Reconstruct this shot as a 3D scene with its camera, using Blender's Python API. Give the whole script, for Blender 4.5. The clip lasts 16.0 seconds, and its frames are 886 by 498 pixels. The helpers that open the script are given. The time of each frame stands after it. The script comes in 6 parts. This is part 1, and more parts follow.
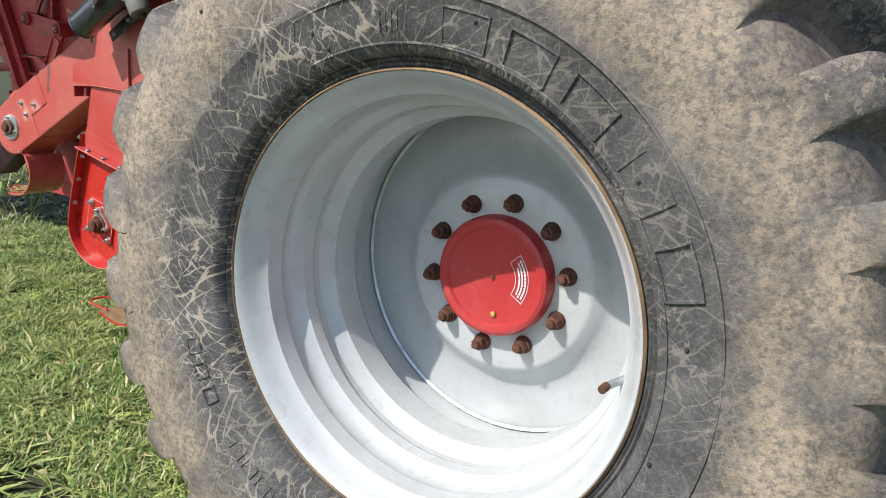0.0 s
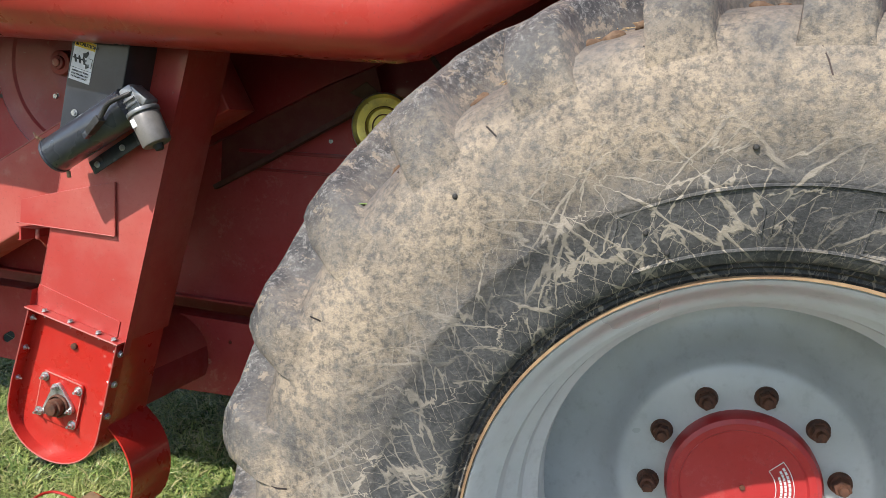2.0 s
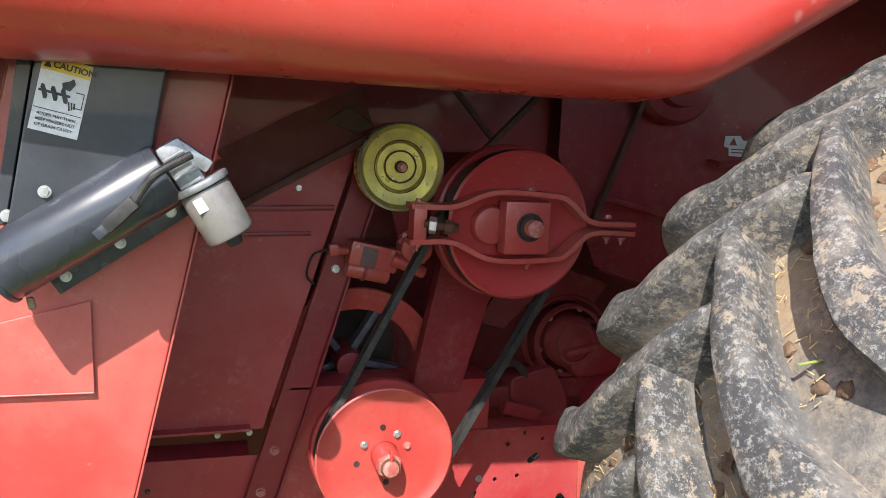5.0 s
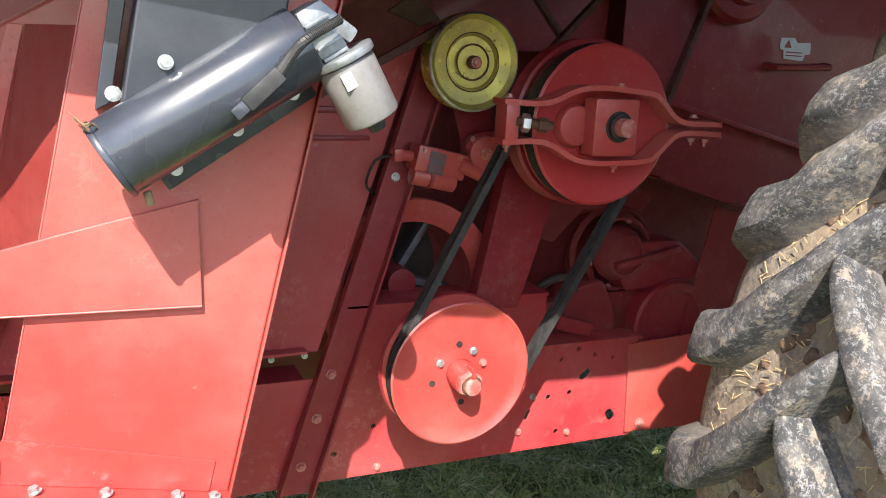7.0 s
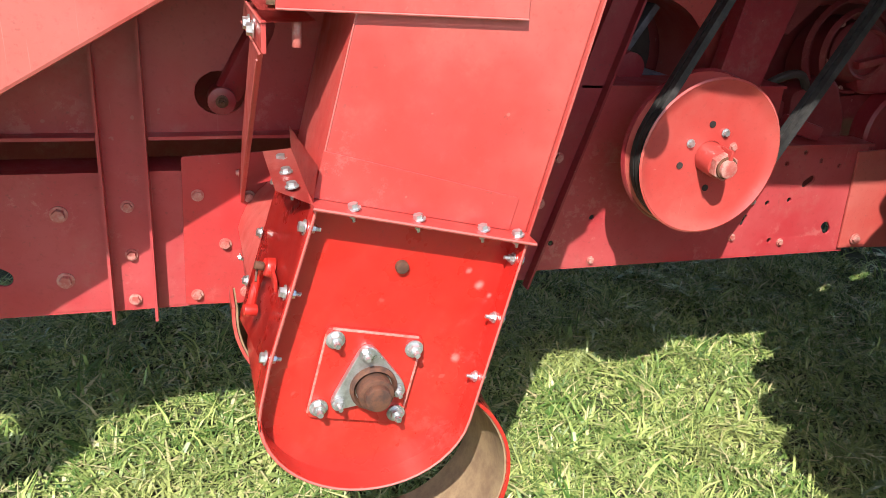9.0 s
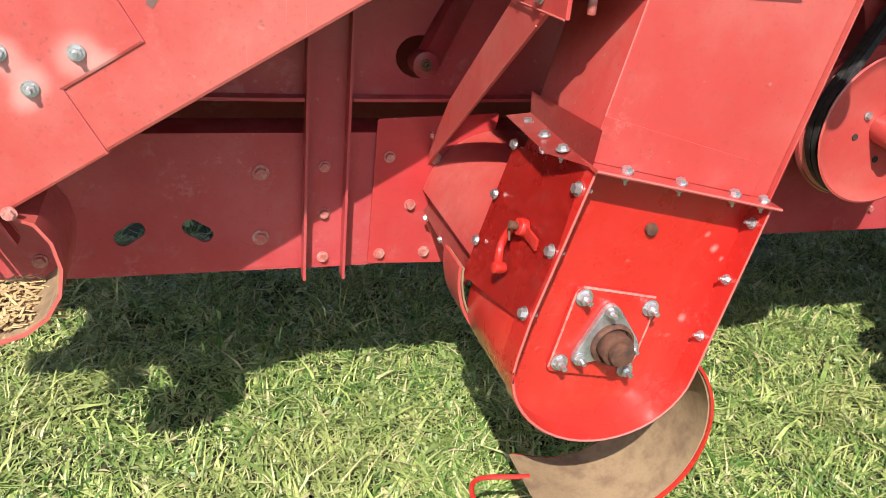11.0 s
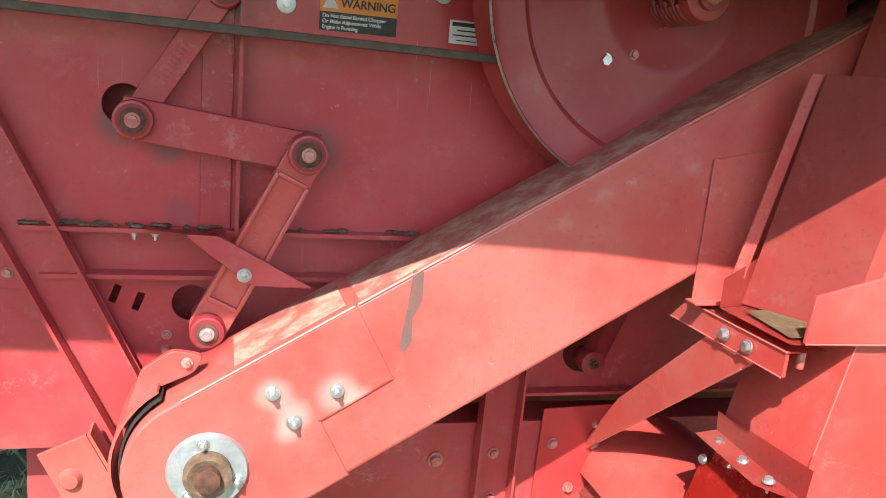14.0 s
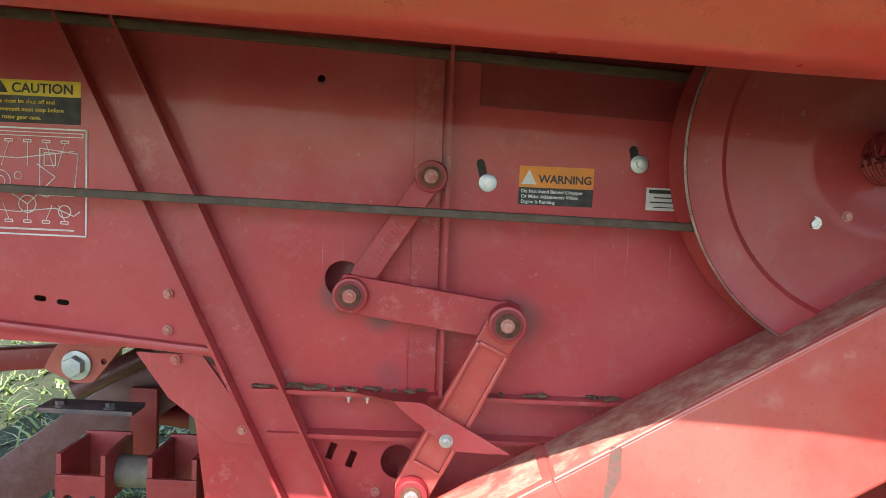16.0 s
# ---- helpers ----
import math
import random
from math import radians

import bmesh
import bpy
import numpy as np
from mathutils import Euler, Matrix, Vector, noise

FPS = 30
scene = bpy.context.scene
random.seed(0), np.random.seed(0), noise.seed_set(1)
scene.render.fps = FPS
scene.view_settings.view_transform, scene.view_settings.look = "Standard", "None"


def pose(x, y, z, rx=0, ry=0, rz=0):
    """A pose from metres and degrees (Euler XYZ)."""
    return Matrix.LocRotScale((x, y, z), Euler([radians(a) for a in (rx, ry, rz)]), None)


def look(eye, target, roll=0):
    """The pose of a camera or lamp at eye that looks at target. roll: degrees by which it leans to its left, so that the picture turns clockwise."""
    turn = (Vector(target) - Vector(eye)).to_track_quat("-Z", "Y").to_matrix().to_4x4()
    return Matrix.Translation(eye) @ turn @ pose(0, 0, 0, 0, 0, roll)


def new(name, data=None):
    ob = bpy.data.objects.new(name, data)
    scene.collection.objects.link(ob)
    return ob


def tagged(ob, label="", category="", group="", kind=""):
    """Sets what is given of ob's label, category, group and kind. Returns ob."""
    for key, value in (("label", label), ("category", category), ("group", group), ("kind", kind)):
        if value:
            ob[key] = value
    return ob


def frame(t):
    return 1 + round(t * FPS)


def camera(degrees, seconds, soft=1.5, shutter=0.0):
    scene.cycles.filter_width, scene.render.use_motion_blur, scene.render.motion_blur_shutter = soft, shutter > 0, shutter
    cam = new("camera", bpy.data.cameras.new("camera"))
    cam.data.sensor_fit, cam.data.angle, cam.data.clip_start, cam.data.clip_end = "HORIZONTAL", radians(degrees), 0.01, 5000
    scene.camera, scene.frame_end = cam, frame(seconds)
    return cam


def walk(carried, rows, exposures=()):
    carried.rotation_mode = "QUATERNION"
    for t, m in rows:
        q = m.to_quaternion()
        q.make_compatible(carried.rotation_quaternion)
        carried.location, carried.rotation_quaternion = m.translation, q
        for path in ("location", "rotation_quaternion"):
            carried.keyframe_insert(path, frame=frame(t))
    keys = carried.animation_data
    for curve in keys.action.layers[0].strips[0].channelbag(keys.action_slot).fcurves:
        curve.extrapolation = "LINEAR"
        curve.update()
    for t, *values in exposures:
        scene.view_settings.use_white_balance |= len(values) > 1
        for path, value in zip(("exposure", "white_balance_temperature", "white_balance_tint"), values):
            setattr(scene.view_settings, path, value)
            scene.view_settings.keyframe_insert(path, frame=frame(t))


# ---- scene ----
cam = camera(58.0, 16.0, 0.8)
PATH = [
    (0, (0.004, 1.093, 1.314), (-0.953, 2.778, 0.817), 4.8),
    (0.5, (-0.22, 1.054, 1.375), (-1.063, 2.806, 0.906), 4.7),
    (1, (-0.467, 1.114, 1.413), (-1.208, 2.922, 0.987), 4.3),
    (1.5, (-0.674, 1.146, 1.422), (-1.306, 3.008, 1.059), 4.7),
    (2, (-0.94, 1.158, 1.439), (-1.451, 3.065, 1.119), 4.6),
    (2.5, (-1.163, 1.169, 1.439), (-1.534, 3.11, 1.132), 4.7),
    (3, (-1.406, 1.266, 1.446), (-1.601, 3.235, 1.152), 5.1),
    (3.5, (-1.598, 1.343, 1.481), (-1.595, 3.324, 1.205), 4.6),
    (4, (-1.82, 1.43, 1.484), (-1.627, 3.402, 1.205), 3.6),
    (4.2, (-1.905, 1.463, 1.493), (-1.629, 3.423, 1.207), 3.4),
    (6.3, (-2.332, 1.884, 1.46), (-1.487, 3.665, 1.123), 2.4),
    (6.5, (-2.353, 1.877, 1.448), (-1.519, 3.658, 1.086), 2.6),
    (7, (-2.408, 1.868, 1.395), (-1.629, 3.655, 0.948), 3.0),
    (7.5, (-2.472, 1.87, 1.327), (-1.785, 3.663, 0.769), 3.1),
    (8, (-2.527, 1.903, 1.262), (-1.923, 3.694, 0.607), 3.2),
    (8.5, (-2.581, 1.942, 1.221), (-1.995, 3.716, 0.506), 3.6),
    (9, (-2.689, 2.001, 1.18), (-2.098, 3.75, 0.41), 4.1),
    (9.5, (-2.785, 2.021, 1.162), (-2.234, 3.766, 0.356), 4.5),
    (10, (-2.866, 2.018, 1.161), (-2.371, 3.769, 0.331), 4.8),
    (10.2, (-2.901, 2.012, 1.16), (-2.404, 3.759, 0.321), 4.9),
    (12.3, (-3.21, 2.148, 1.221), (-2.467, 3.814, 0.401), 5.4),
    (12.5, (-3.24, 2.14, 1.243), (-2.512, 3.828, 0.455), 5.5),
    (13, (-3.294, 2.124, 1.279), (-2.62, 3.87, 0.575), 5.9),
    (13.5, (-3.32, 2.108, 1.311), (-2.717, 3.925, 0.732), 5.9),
    (14, (-3.319, 2.092, 1.368), (-2.784, 3.973, 0.947), 5.3),
    (14.5, (-3.314, 2.091, 1.401), (-2.834, 4.014, 1.133), 5.0),
    (15, (-3.334, 2.083, 1.426), (-2.931, 4.034, 1.252), 4.6),
    (15.5, (-3.334, 2.075, 1.445), (-3.094, 4.056, 1.31), 3.6),
    (16, (-3.297, 2.071, 1.456), (-3.307, 4.063, 1.28), 2.6),
]
EXPOSURES = [(0.0, 0.35), (2.0, 0.44), (4.0, 0.64), (4.2, 0.71), (6.3, 1.48), (7.0, 1.46), (8.5, 1.09), (10.0, 0.92), (12.5, 0.72), (13.5, 0.98), (14.5, 1.58), (15.5, 1.62), (16.0, 1.61)]
walk(cam, [(t, look(eye, target, roll)) for t, eye, target, roll in PATH], EXPOSURES)

# ---- light ----
SUN = Vector((0.5, 1.0, -1.17)).normalized()
world = bpy.data.worlds.new("sky")
world.use_nodes = True
scene.world = world
wt = world.node_tree
sky = wt.nodes.new("ShaderNodeTexSky")
sky.sky_type, sky.sun_disc = "NISHITA", False
sky.sun_elevation = math.asin(-SUN.z)
sky.sun_rotation = math.atan2(-SUN.x, -SUN.y)
wt.links.new(sky.outputs[0], wt.nodes["Background"].inputs[0])
wt.nodes["Background"].inputs[1].default_value = 0.148
sun = new("sun", bpy.data.lights.new("sun", "SUN"))
sun.data.energy, sun.data.angle, sun.data.color = 4.5, radians(0.5), (1.0, 0.95, 0.88)
sun.matrix_world = look((-6, -8, 12), Vector((-6, -8, 12)) + SUN)


# ---- materials ----
class Nodes:
    """A small builder for node materials."""

    def __init__(self, name):
        self.mat = bpy.data.materials.new(name)
        self.mat.use_nodes = True
        self.t = self.mat.node_tree
        self.b = self.t.nodes["Principled BSDF"]
        self.pos = self.t.nodes.new("ShaderNodeNewGeometry").outputs["Position"]

    def add(self, kind, **values):
        n = self.t.nodes.new(kind)
        for k, v in values.items():
            if k in n.inputs:
                self.put(v, n.inputs[k])
            else:
                setattr(n, k, v)
        return n

    def put(self, v, socket):
        if isinstance(v, bpy.types.NodeSocket):
            self.t.links.new(v, socket)
        else:
            socket.default_value = v

    def noise(self, scale, detail=4.0, rough=0.6, vec=None, out=0):
        n = self.add("ShaderNodeTexNoise", Scale=scale, Detail=detail, Roughness=rough)
        self.put(vec or self.pos, n.inputs["Vector"])
        return n.outputs[out]

    def ramp(self, v, a, b, lo=0.0, hi=1.0):
        n = self.add("ShaderNodeMapRange", interpolation_type="SMOOTHSTEP")
        for i, x in enumerate((v, a, b, lo, hi)):
            self.put(x, n.inputs[i])
        return n.outputs[0]

    def math(self, op, a, b=0.0, clamp=False):
        n = self.add("ShaderNodeMath", operation=op, use_clamp=clamp)
        self.put(a, n.inputs[0])
        self.put(b, n.inputs[1])
        return n.outputs[0]

    def mix(self, f, a, b):
        n = self.add("ShaderNodeMix", data_type="RGBA")
        self.put(f, n.inputs[0])
        self.put(a, n.inputs[6])
        self.put(b, n.inputs[7])
        return n.outputs[2]

    def bump(self, h, strength, distance=0.01, normal=None):
        n = self.add("ShaderNodeBump", Strength=strength, Distance=distance, Height=h)
        if normal:
            self.put(normal, n.inputs["Normal"])
        return n.outputs[0]

    def done(self, color=None, rough=None, metal=None, normal=None, coat=None):
        for key, v in (("Base Color", color), ("Roughness", rough), ("Metallic", metal), ("Normal", normal), ("Coat Weight", coat)):
            if v is not None:
                self.put(v, self.b.inputs[key])
        return self.mat


def rgb(r, g, b):
    return (r, g, b, 1.0)


def paint(name, base, faded, fade=0.5, rough=0.42, dust=0.25, coat=0.15, chips=0.3, spots=(), mottle=0.10, rag=0.014):
    """Old sheet-metal enamel: faded in clouds, dusty in places, with small chips and shallow dents."""
    n = Nodes(name)
    cloud = n.ramp(n.noise(2.3, 5.0, 0.62), 0.36, 0.66)
    col = n.mix(n.math("MULTIPLY", cloud, fade), rgb(*base), rgb(*faded))
    fine = n.noise(90.0, 3.0, 0.7)
    col = n.mix(n.ramp(fine, 0.52, 0.8, 0.0, 0.35), col, rgb(*[c * 0.62 for c in base]))
    film = n.math("MULTIPLY", n.ramp(n.noise(6.5, 8.0, 0.72), 0.5, 0.78), n.ramp(n.noise(38.0, 3.0, 0.7), 0.35, 0.7))
    col = n.mix(n.math("MULTIPLY", film, dust), col, rgb(0.34, 0.25, 0.19))
    speck = n.ramp(n.noise(55.0, 2.0, 0.5), 0.735, 0.76)
    col = n.mix(n.math("MULTIPLY", speck, chips), col, rgb(0.42, 0.24, 0.2))
    chalk = n.math("MULTIPLY", n.ramp(n.noise(24.0, 8.0, 0.82), 0.53, 0.60), n.ramp(n.noise(4.3, 4.0, 0.6), 0.44, 0.62))
    col = n.mix(n.math("MULTIPLY", chalk, mottle), col, rgb(0.55, 0.25, 0.22))
    soot = n.math("MULTIPLY", n.ramp(n.noise(130.0, 2.0, 0.5), 0.655, 0.70), n.ramp(n.noise(7.7, 4.0), 0.42, 0.58))
    col = n.mix(n.math("MULTIPLY", soot, chips), col, rgb(0.07, 0.045, 0.04))
    scratch = n.add("ShaderNodeMapping")
    n.put(n.pos, scratch.inputs["Vector"])
    scratch.inputs["Scale"].default_value = (260.0, 260.0, 9.0)
    scratch.inputs["Rotation"].default_value = (0.3, 0.7, 0.2)
    mark = n.math("MULTIPLY", n.ramp(n.noise(1.0, 2.0, 0.5, scratch.outputs[0]), 0.70, 0.78), n.ramp(n.noise(3.1, 3.0), 0.50, 0.66))
    col = n.mix(n.math("MULTIPLY", mark, 0.35), col, rgb(0.55, 0.30, 0.27))
    for x, z, size, tone, much in spots:
        away = n.add("ShaderNodeVectorMath", operation="DISTANCE")
        flat = n.add("ShaderNodeVectorMath", operation="MULTIPLY")
        n.put(n.pos, flat.inputs[0])
        flat.inputs[1].default_value = (1, 0, 1)
        n.put(flat.outputs[0], away.inputs[0])
        away.inputs[1].default_value = (x, 0, z)
        edge = n.math("ADD", away.outputs["Value"], n.math("MULTIPLY", n.noise(30.0 if rag < 0.02 else 48.0, 5.0, 0.7), rag))
        col = n.mix(n.ramp(edge, size * 0.55, size * 1.35, much, 0.0), col, rgb(*tone))
    r = n.ramp(n.noise(14.0, 4.0), 0.3, 0.75, rough - 0.08, rough + 0.16)
    dent = n.bump(n.noise(5.0, 2.0, 0.4), 0.12, 0.02)
    return n.done(col, r, 0.0, n.bump(fine, 0.05, 0.002, dent), coat)


def plain(name, base, second, scale=30.0, rough=0.5, metal=0.0, bump=0.1, coat=0.0):
    """A worn surface of two colours in clouds, with fine grain."""
    n = Nodes(name)
    f = n.ramp(n.noise(scale, 6.0, 0.68), 0.38, 0.68)
    g = n.noise(scale * 7, 3.0, 0.7)
    col = n.mix(f, rgb(*base), rgb(*second))
    col = n.mix(n.ramp(g, 0.5, 0.8, 0.0, 0.4), col, rgb(*[c * 0.55 for c in base]))
    r = n.ramp(n.noise(scale * 0.6, 3.0), 0.3, 0.7, rough - 0.1, rough + 0.12)
    return n.done(col, r, metal, n.bump(g, bump, 0.002), coat)


RED = paint("red_enamel", (0.42, 0.048, 0.041), (0.46, 0.118, 0.098), 0.85, 0.38, 0.25, 0.25, mottle=0.2)
PANEL_RED = paint("weathered_red_enamel", (0.37, 0.029, 0.036), (0.42, 0.072, 0.075), 0.9, 0.44, 0.35, mottle=0.3)
# Red enamel darkened for parts that stand in shade.
DEEP_RED = paint("shade_toned_red_enamel", (0.23, 0.012, 0.019), (0.28, 0.032, 0.038), 0.7, 0.46, 0.35)
# Darker still for the enclosed drive bay's shade; also the levers' grease rings.
SHADE_GRIME_RED = paint("shade_darkened_dusty_red", (0.19, 0.012, 0.016), (0.23, 0.036, 0.036), 0.8, 0.6, 0.4)
NEW_RED = paint("fresh_red_enamel", (0.45, 0.017, 0.012), (0.47, 0.036, 0.026), 0.6, 0.30, 0.10, 0.35, 0.15, [(-2.318, 0.712, 0.012, (0.60, 0.32, 0.29), 0.6), (-2.302, 0.695, 0.010, (0.60, 0.32, 0.29), 0.5), (-2.335, 0.735, 0.010, (0.60, 0.32, 0.29), 0.45), (-2.345, 0.60, 0.012, (0.60, 0.30, 0.27), 0.5), (-2.62, 0.745, 0.014, (0.55, 0.25, 0.23), 0.5)])
SHIELD_RED = paint("glossy_red_shield", (0.46, 0.041, 0.031), (0.48, 0.064, 0.047), 0.6, 0.33, 0.08, 0.3, 0.3, [(-1.325, 1.672, 0.014, (0.66, 0.40, 0.36), 0.3), (-1.305, 1.695, 0.012, (0.66, 0.40, 0.36), 0.25), (-1.580, 1.585, 0.004, (0.8, 0.7, 0.68), 0.9), (-1.93, 1.66, 0.006, (0.7, 0.45, 0.4), 0.6)])
SHEET_RED = paint("smudged_red_enamel", (0.42, 0.030, 0.038), (0.46, 0.070, 0.074), 0.9, 0.44, 0.35, spots=[(x, z, s, (0.10, 0.06, 0.065), m) for x, z, s, m in ((-3.465, 1.262, 0.040, 0.75), (-3.40, 1.232, 0.035, 0.6), (-3.178, 1.235, 0.045, 0.55), (-3.32, 1.475, 0.030, 0.5), (-3.505, 1.60, 0.012, 0.8), (-3.38, 1.13, 0.03, 0.35))])
CAP_RED = paint("hub_red_enamel", (0.40, 0.028, 0.030), (0.43, 0.05, 0.05), 0.6, 0.42, 0.2)
SPOT_RED = paint("red_enamel_with_overspray", (0.42, 0.048, 0.041), (0.46, 0.118, 0.098), 0.85, 0.38, 0.22, spots=[(x, z, s, (0.62, 0.30, 0.26), 0.62) for x, z, s in ((-3.245, 0.925, 0.030), (-3.217, 0.893, 0.030), (-3.156, 0.925, 0.034), (-3.125, 0.915, 0.026), (-3.222, 0.872, 0.024))])
FADED_EDGE = paint("faded_fold_paint", (0.46, 0.10, 0.085), (0.50, 0.15, 0.13), 0.6, 0.5, 0.2)
PRIMER = paint("dull_pink_overspray", (0.52, 0.20, 0.17), (0.46, 0.13, 0.11), 0.5, 0.6, 0.2)
BLACK = plain("black_enamel", (0.030, 0.034, 0.045), (0.046, 0.052, 0.068), 9.0, 0.27, 0.0, 0.02, 0.5)
# Near-black for real dark parts, and for shade painted into hollows and gaps.
DARK = plain("dark_steel_and_hollow_shade", (0.02, 0.015, 0.014), (0.05, 0.03, 0.026), 14.0, 0.7)
BLACK_FLAT = plain("black_sheet_enamel", (0.022, 0.025, 0.033), (0.034, 0.038, 0.048), 12.0, 0.36, 0.0, 0.03, 0.25)
ZINC = plain("zinc_plate", (0.62, 0.63, 0.64), (0.42, 0.42, 0.41), 60.0, 0.36, 0.85, 0.06)
GALV = plain("galvanised_sheet", (0.55, 0.60, 0.62), (0.40, 0.44, 0.47), 34.0, 0.42, 0.7, 0.05)
ALU = plain("cast_aluminium", (0.33, 0.34, 0.35), (0.19, 0.20, 0.205), 45.0, 0.45, 0.6, 0.12)
MOTOR_GREY = plain("grey_motor_can", (0.225, 0.212, 0.20), (0.17, 0.158, 0.148), 25.0, 0.48, 0.2, 0.04)
RUST = plain("rusty_steel", (0.145, 0.060, 0.034), (0.062, 0.032, 0.024), 55.0, 0.78, 0.25, 0.4)
RED_BOLT = plain("painted_bolt", (0.42, 0.10, 0.085), (0.5, 0.28, 0.24), 60.0, 0.45, 0.1)
YELLOW = plain("yellow_passivated_steel", (0.62, 0.53, 0.13), (0.45, 0.38, 0.13), 26.0, 0.36, 0.55, 0.08)
RUBBER = plain("black_belt_rubber", (0.018, 0.018, 0.018), (0.045, 0.042, 0.04), 40.0, 0.6)
OLIVE_BELT = plain("dusty_belt", (0.080, 0.058, 0.046), (0.12, 0.088, 0.068), 40.0, 0.72)
SILT = plain("dried_mud_lining", (0.28, 0.19, 0.105), (0.18, 0.11, 0.065), 22.0, 0.85, 0.0, 0.3)
# Darkened red that stands for shade in the guard's recess.
RECESS_SHADE = plain("recess_shade_red", (0.13, 0.024, 0.024), (0.15, 0.042, 0.034), 16.0, 0.7)
SILT_DARK = plain("brown_dusty_rubber", (0.09, 0.055, 0.04), (0.13, 0.08, 0.055), 30.0, 0.85)
SOIL = plain("caked_soil", (0.115, 0.068, 0.042), (0.19, 0.125, 0.08), 60.0, 0.95, 0.0, 0.8)
CHAFF = plain("dry_chaff", (0.52, 0.38, 0.19), (0.36, 0.24, 0.12), 90.0, 0.85)
WHITE = plain("white_label", (0.72, 0.73, 0.74), (0.60, 0.61, 0.62), 30.0, 0.4, 0.0, 0.02)
LABEL_YELLOW = plain("label_yellow", (0.75, 0.55, 0.03), (0.62, 0.45, 0.05), 30.0, 0.45, 0.0, 0.02)
ORANGE = plain("label_orange", (0.80, 0.27, 0.025), (0.68, 0.24, 0.04), 30.0, 0.45, 0.0, 0.02)
INK = plain("label_black", (0.02, 0.02, 0.022), (0.05, 0.048, 0.045), 40.0, 0.5, 0.0, 0.02)
PALE_INK = plain("label_cream", (0.6, 0.56, 0.45), (0.45, 0.4, 0.3), 40.0, 0.5, 0.0, 0.02)
BLUE_STEEL = plain("weathered_dark_frame", (0.09, 0.075, 0.085), (0.17, 0.11, 0.11), 18.0, 0.6, 0.1)
RIM_PAINT = plain("silver_wheel_paint", (0.52, 0.545, 0.56), (0.46, 0.48, 0.485), 5.0, 0.36, 0.1, 0.03, 0.1)

HUB = Vector((-0.738, 0.0, 0.823))      # the wheel's axis, along y


def tyre_material(name, worn):
    """Black rubber, grey with age, with tan dust on the shoulder and dust-filled crazing round the bead."""
    n = Nodes(name)
    sep = n.add("ShaderNodeSeparateXYZ")
    n.put(n.pos, sep.inputs[0])
    dx = n.math("SUBTRACT", sep.outputs[0], HUB.x)
    dz = n.math("SUBTRACT", sep.outputs[2], HUB.z)
    rad = n.math("SQRT", n.math("ADD", n.math("MULTIPLY", dx, dx), n.math("MULTIPLY", dz, dz)))
    ang = n.math("ARCTAN2", dz, dx)
    def crazing(shear, scale, across, thin, wide):
        """Long slanting splits round the bead, each of its own width, broken in places."""
        flat = n.add("ShaderNodeCombineXYZ")
        n.put(n.math("ADD", n.math("MULTIPLY", ang, 1.0), n.math("MULTIPLY", rad, shear)), flat.inputs[0])
        n.put(n.math("MULTIPLY", rad, across), flat.inputs[1])
        shift = n.add("ShaderNodeMix", data_type="VECTOR")
        n.put(0.09, shift.inputs[0])
        n.put(flat.outputs[0], shift.inputs[4])
        n.put(n.noise(9.0, 4.0, 0.65, flat.outputs[0], 1), shift.inputs[5])
        cell = n.add("ShaderNodeTexVoronoi", voronoi_dimensions="2D", feature="DISTANCE_TO_EDGE", Scale=scale)
        n.put(shift.outputs[1], cell.inputs["Vector"])
        width = n.ramp(n.noise(8.0, 4.0, 0.6, flat.outputs[0]), 0.42, 0.68, thin, wide)
        line = n.ramp(cell.outputs["Distance"], n.math("MULTIPLY", width, 0.35), width, 1.0, 0.0)
        return n.math("MULTIPLY", line, n.ramp(n.noise(5.0, 3.0, 0.6, shift.outputs[1]), 0.34, 0.50))

    line = n.math("MAXIMUM", crazing(1.7, 19.0, 1.1, 0.016, 0.15), crazing(-1.3, 15.0, 0.9, 0.014, 0.12))
    line = n.math("MAXIMUM", line, n.math("MULTIPLY", crazing(0.4, 30.0, 0.8, 0.02, 0.09), 0.5))
    side = n.ramp(n.noise(2.6, 3.0, 0.6), 0.40, 0.56)
    zone = n.math("MULTIPLY", n.ramp(rad, 0.56, 0.73, 1.0, 0.0), n.ramp(dx, -0.1, 0.35, 1.0, 0.35))
    zone = n.math("MULTIPLY", zone, n.math("ADD", n.math("MULTIPLY", side, 0.55), 0.45))
    line = n.math("MULTIPLY", line, zone)
    grime = n.noise(9.0, 8.0, 0.74)
    grain = n.noise(140.0, 3.0, 0.75)
    col = n.mix(n.ramp(grime, 0.34, 0.66), rgb(0.040, 0.041, 0.044), rgb(0.100, 0.099, 0.099))
    col = n.mix(n.ramp(grain, 0.45, 0.75, 0.0, 0.40), col, rgb(0.20, 0.195, 0.185))
    fall = n.math("MAXIMUM", n.ramp(rad, 0.73, 0.81, 1.0, 0.35), n.ramp(sep.outputs[1], 2.30, 2.37, 0.0, 0.4 if worn else 1.0))
    band = n.math("MULTIPLY", n.ramp(n.math("ADD", rad, n.math("MULTIPLY", n.noise(3.5, 4.0), 0.10)), 0.60, 0.72), fall)
    dust = n.math("MULTIPLY", band, n.ramp(n.noise(4.0, 9.0, 0.76), 0.32, 0.58, 0.12, 1.0))
    dust = n.math("MULTIPLY", dust, n.ramp(n.noise(75.0, 5.0, 0.8), 0.36, 0.60, 0.22, 1.0))
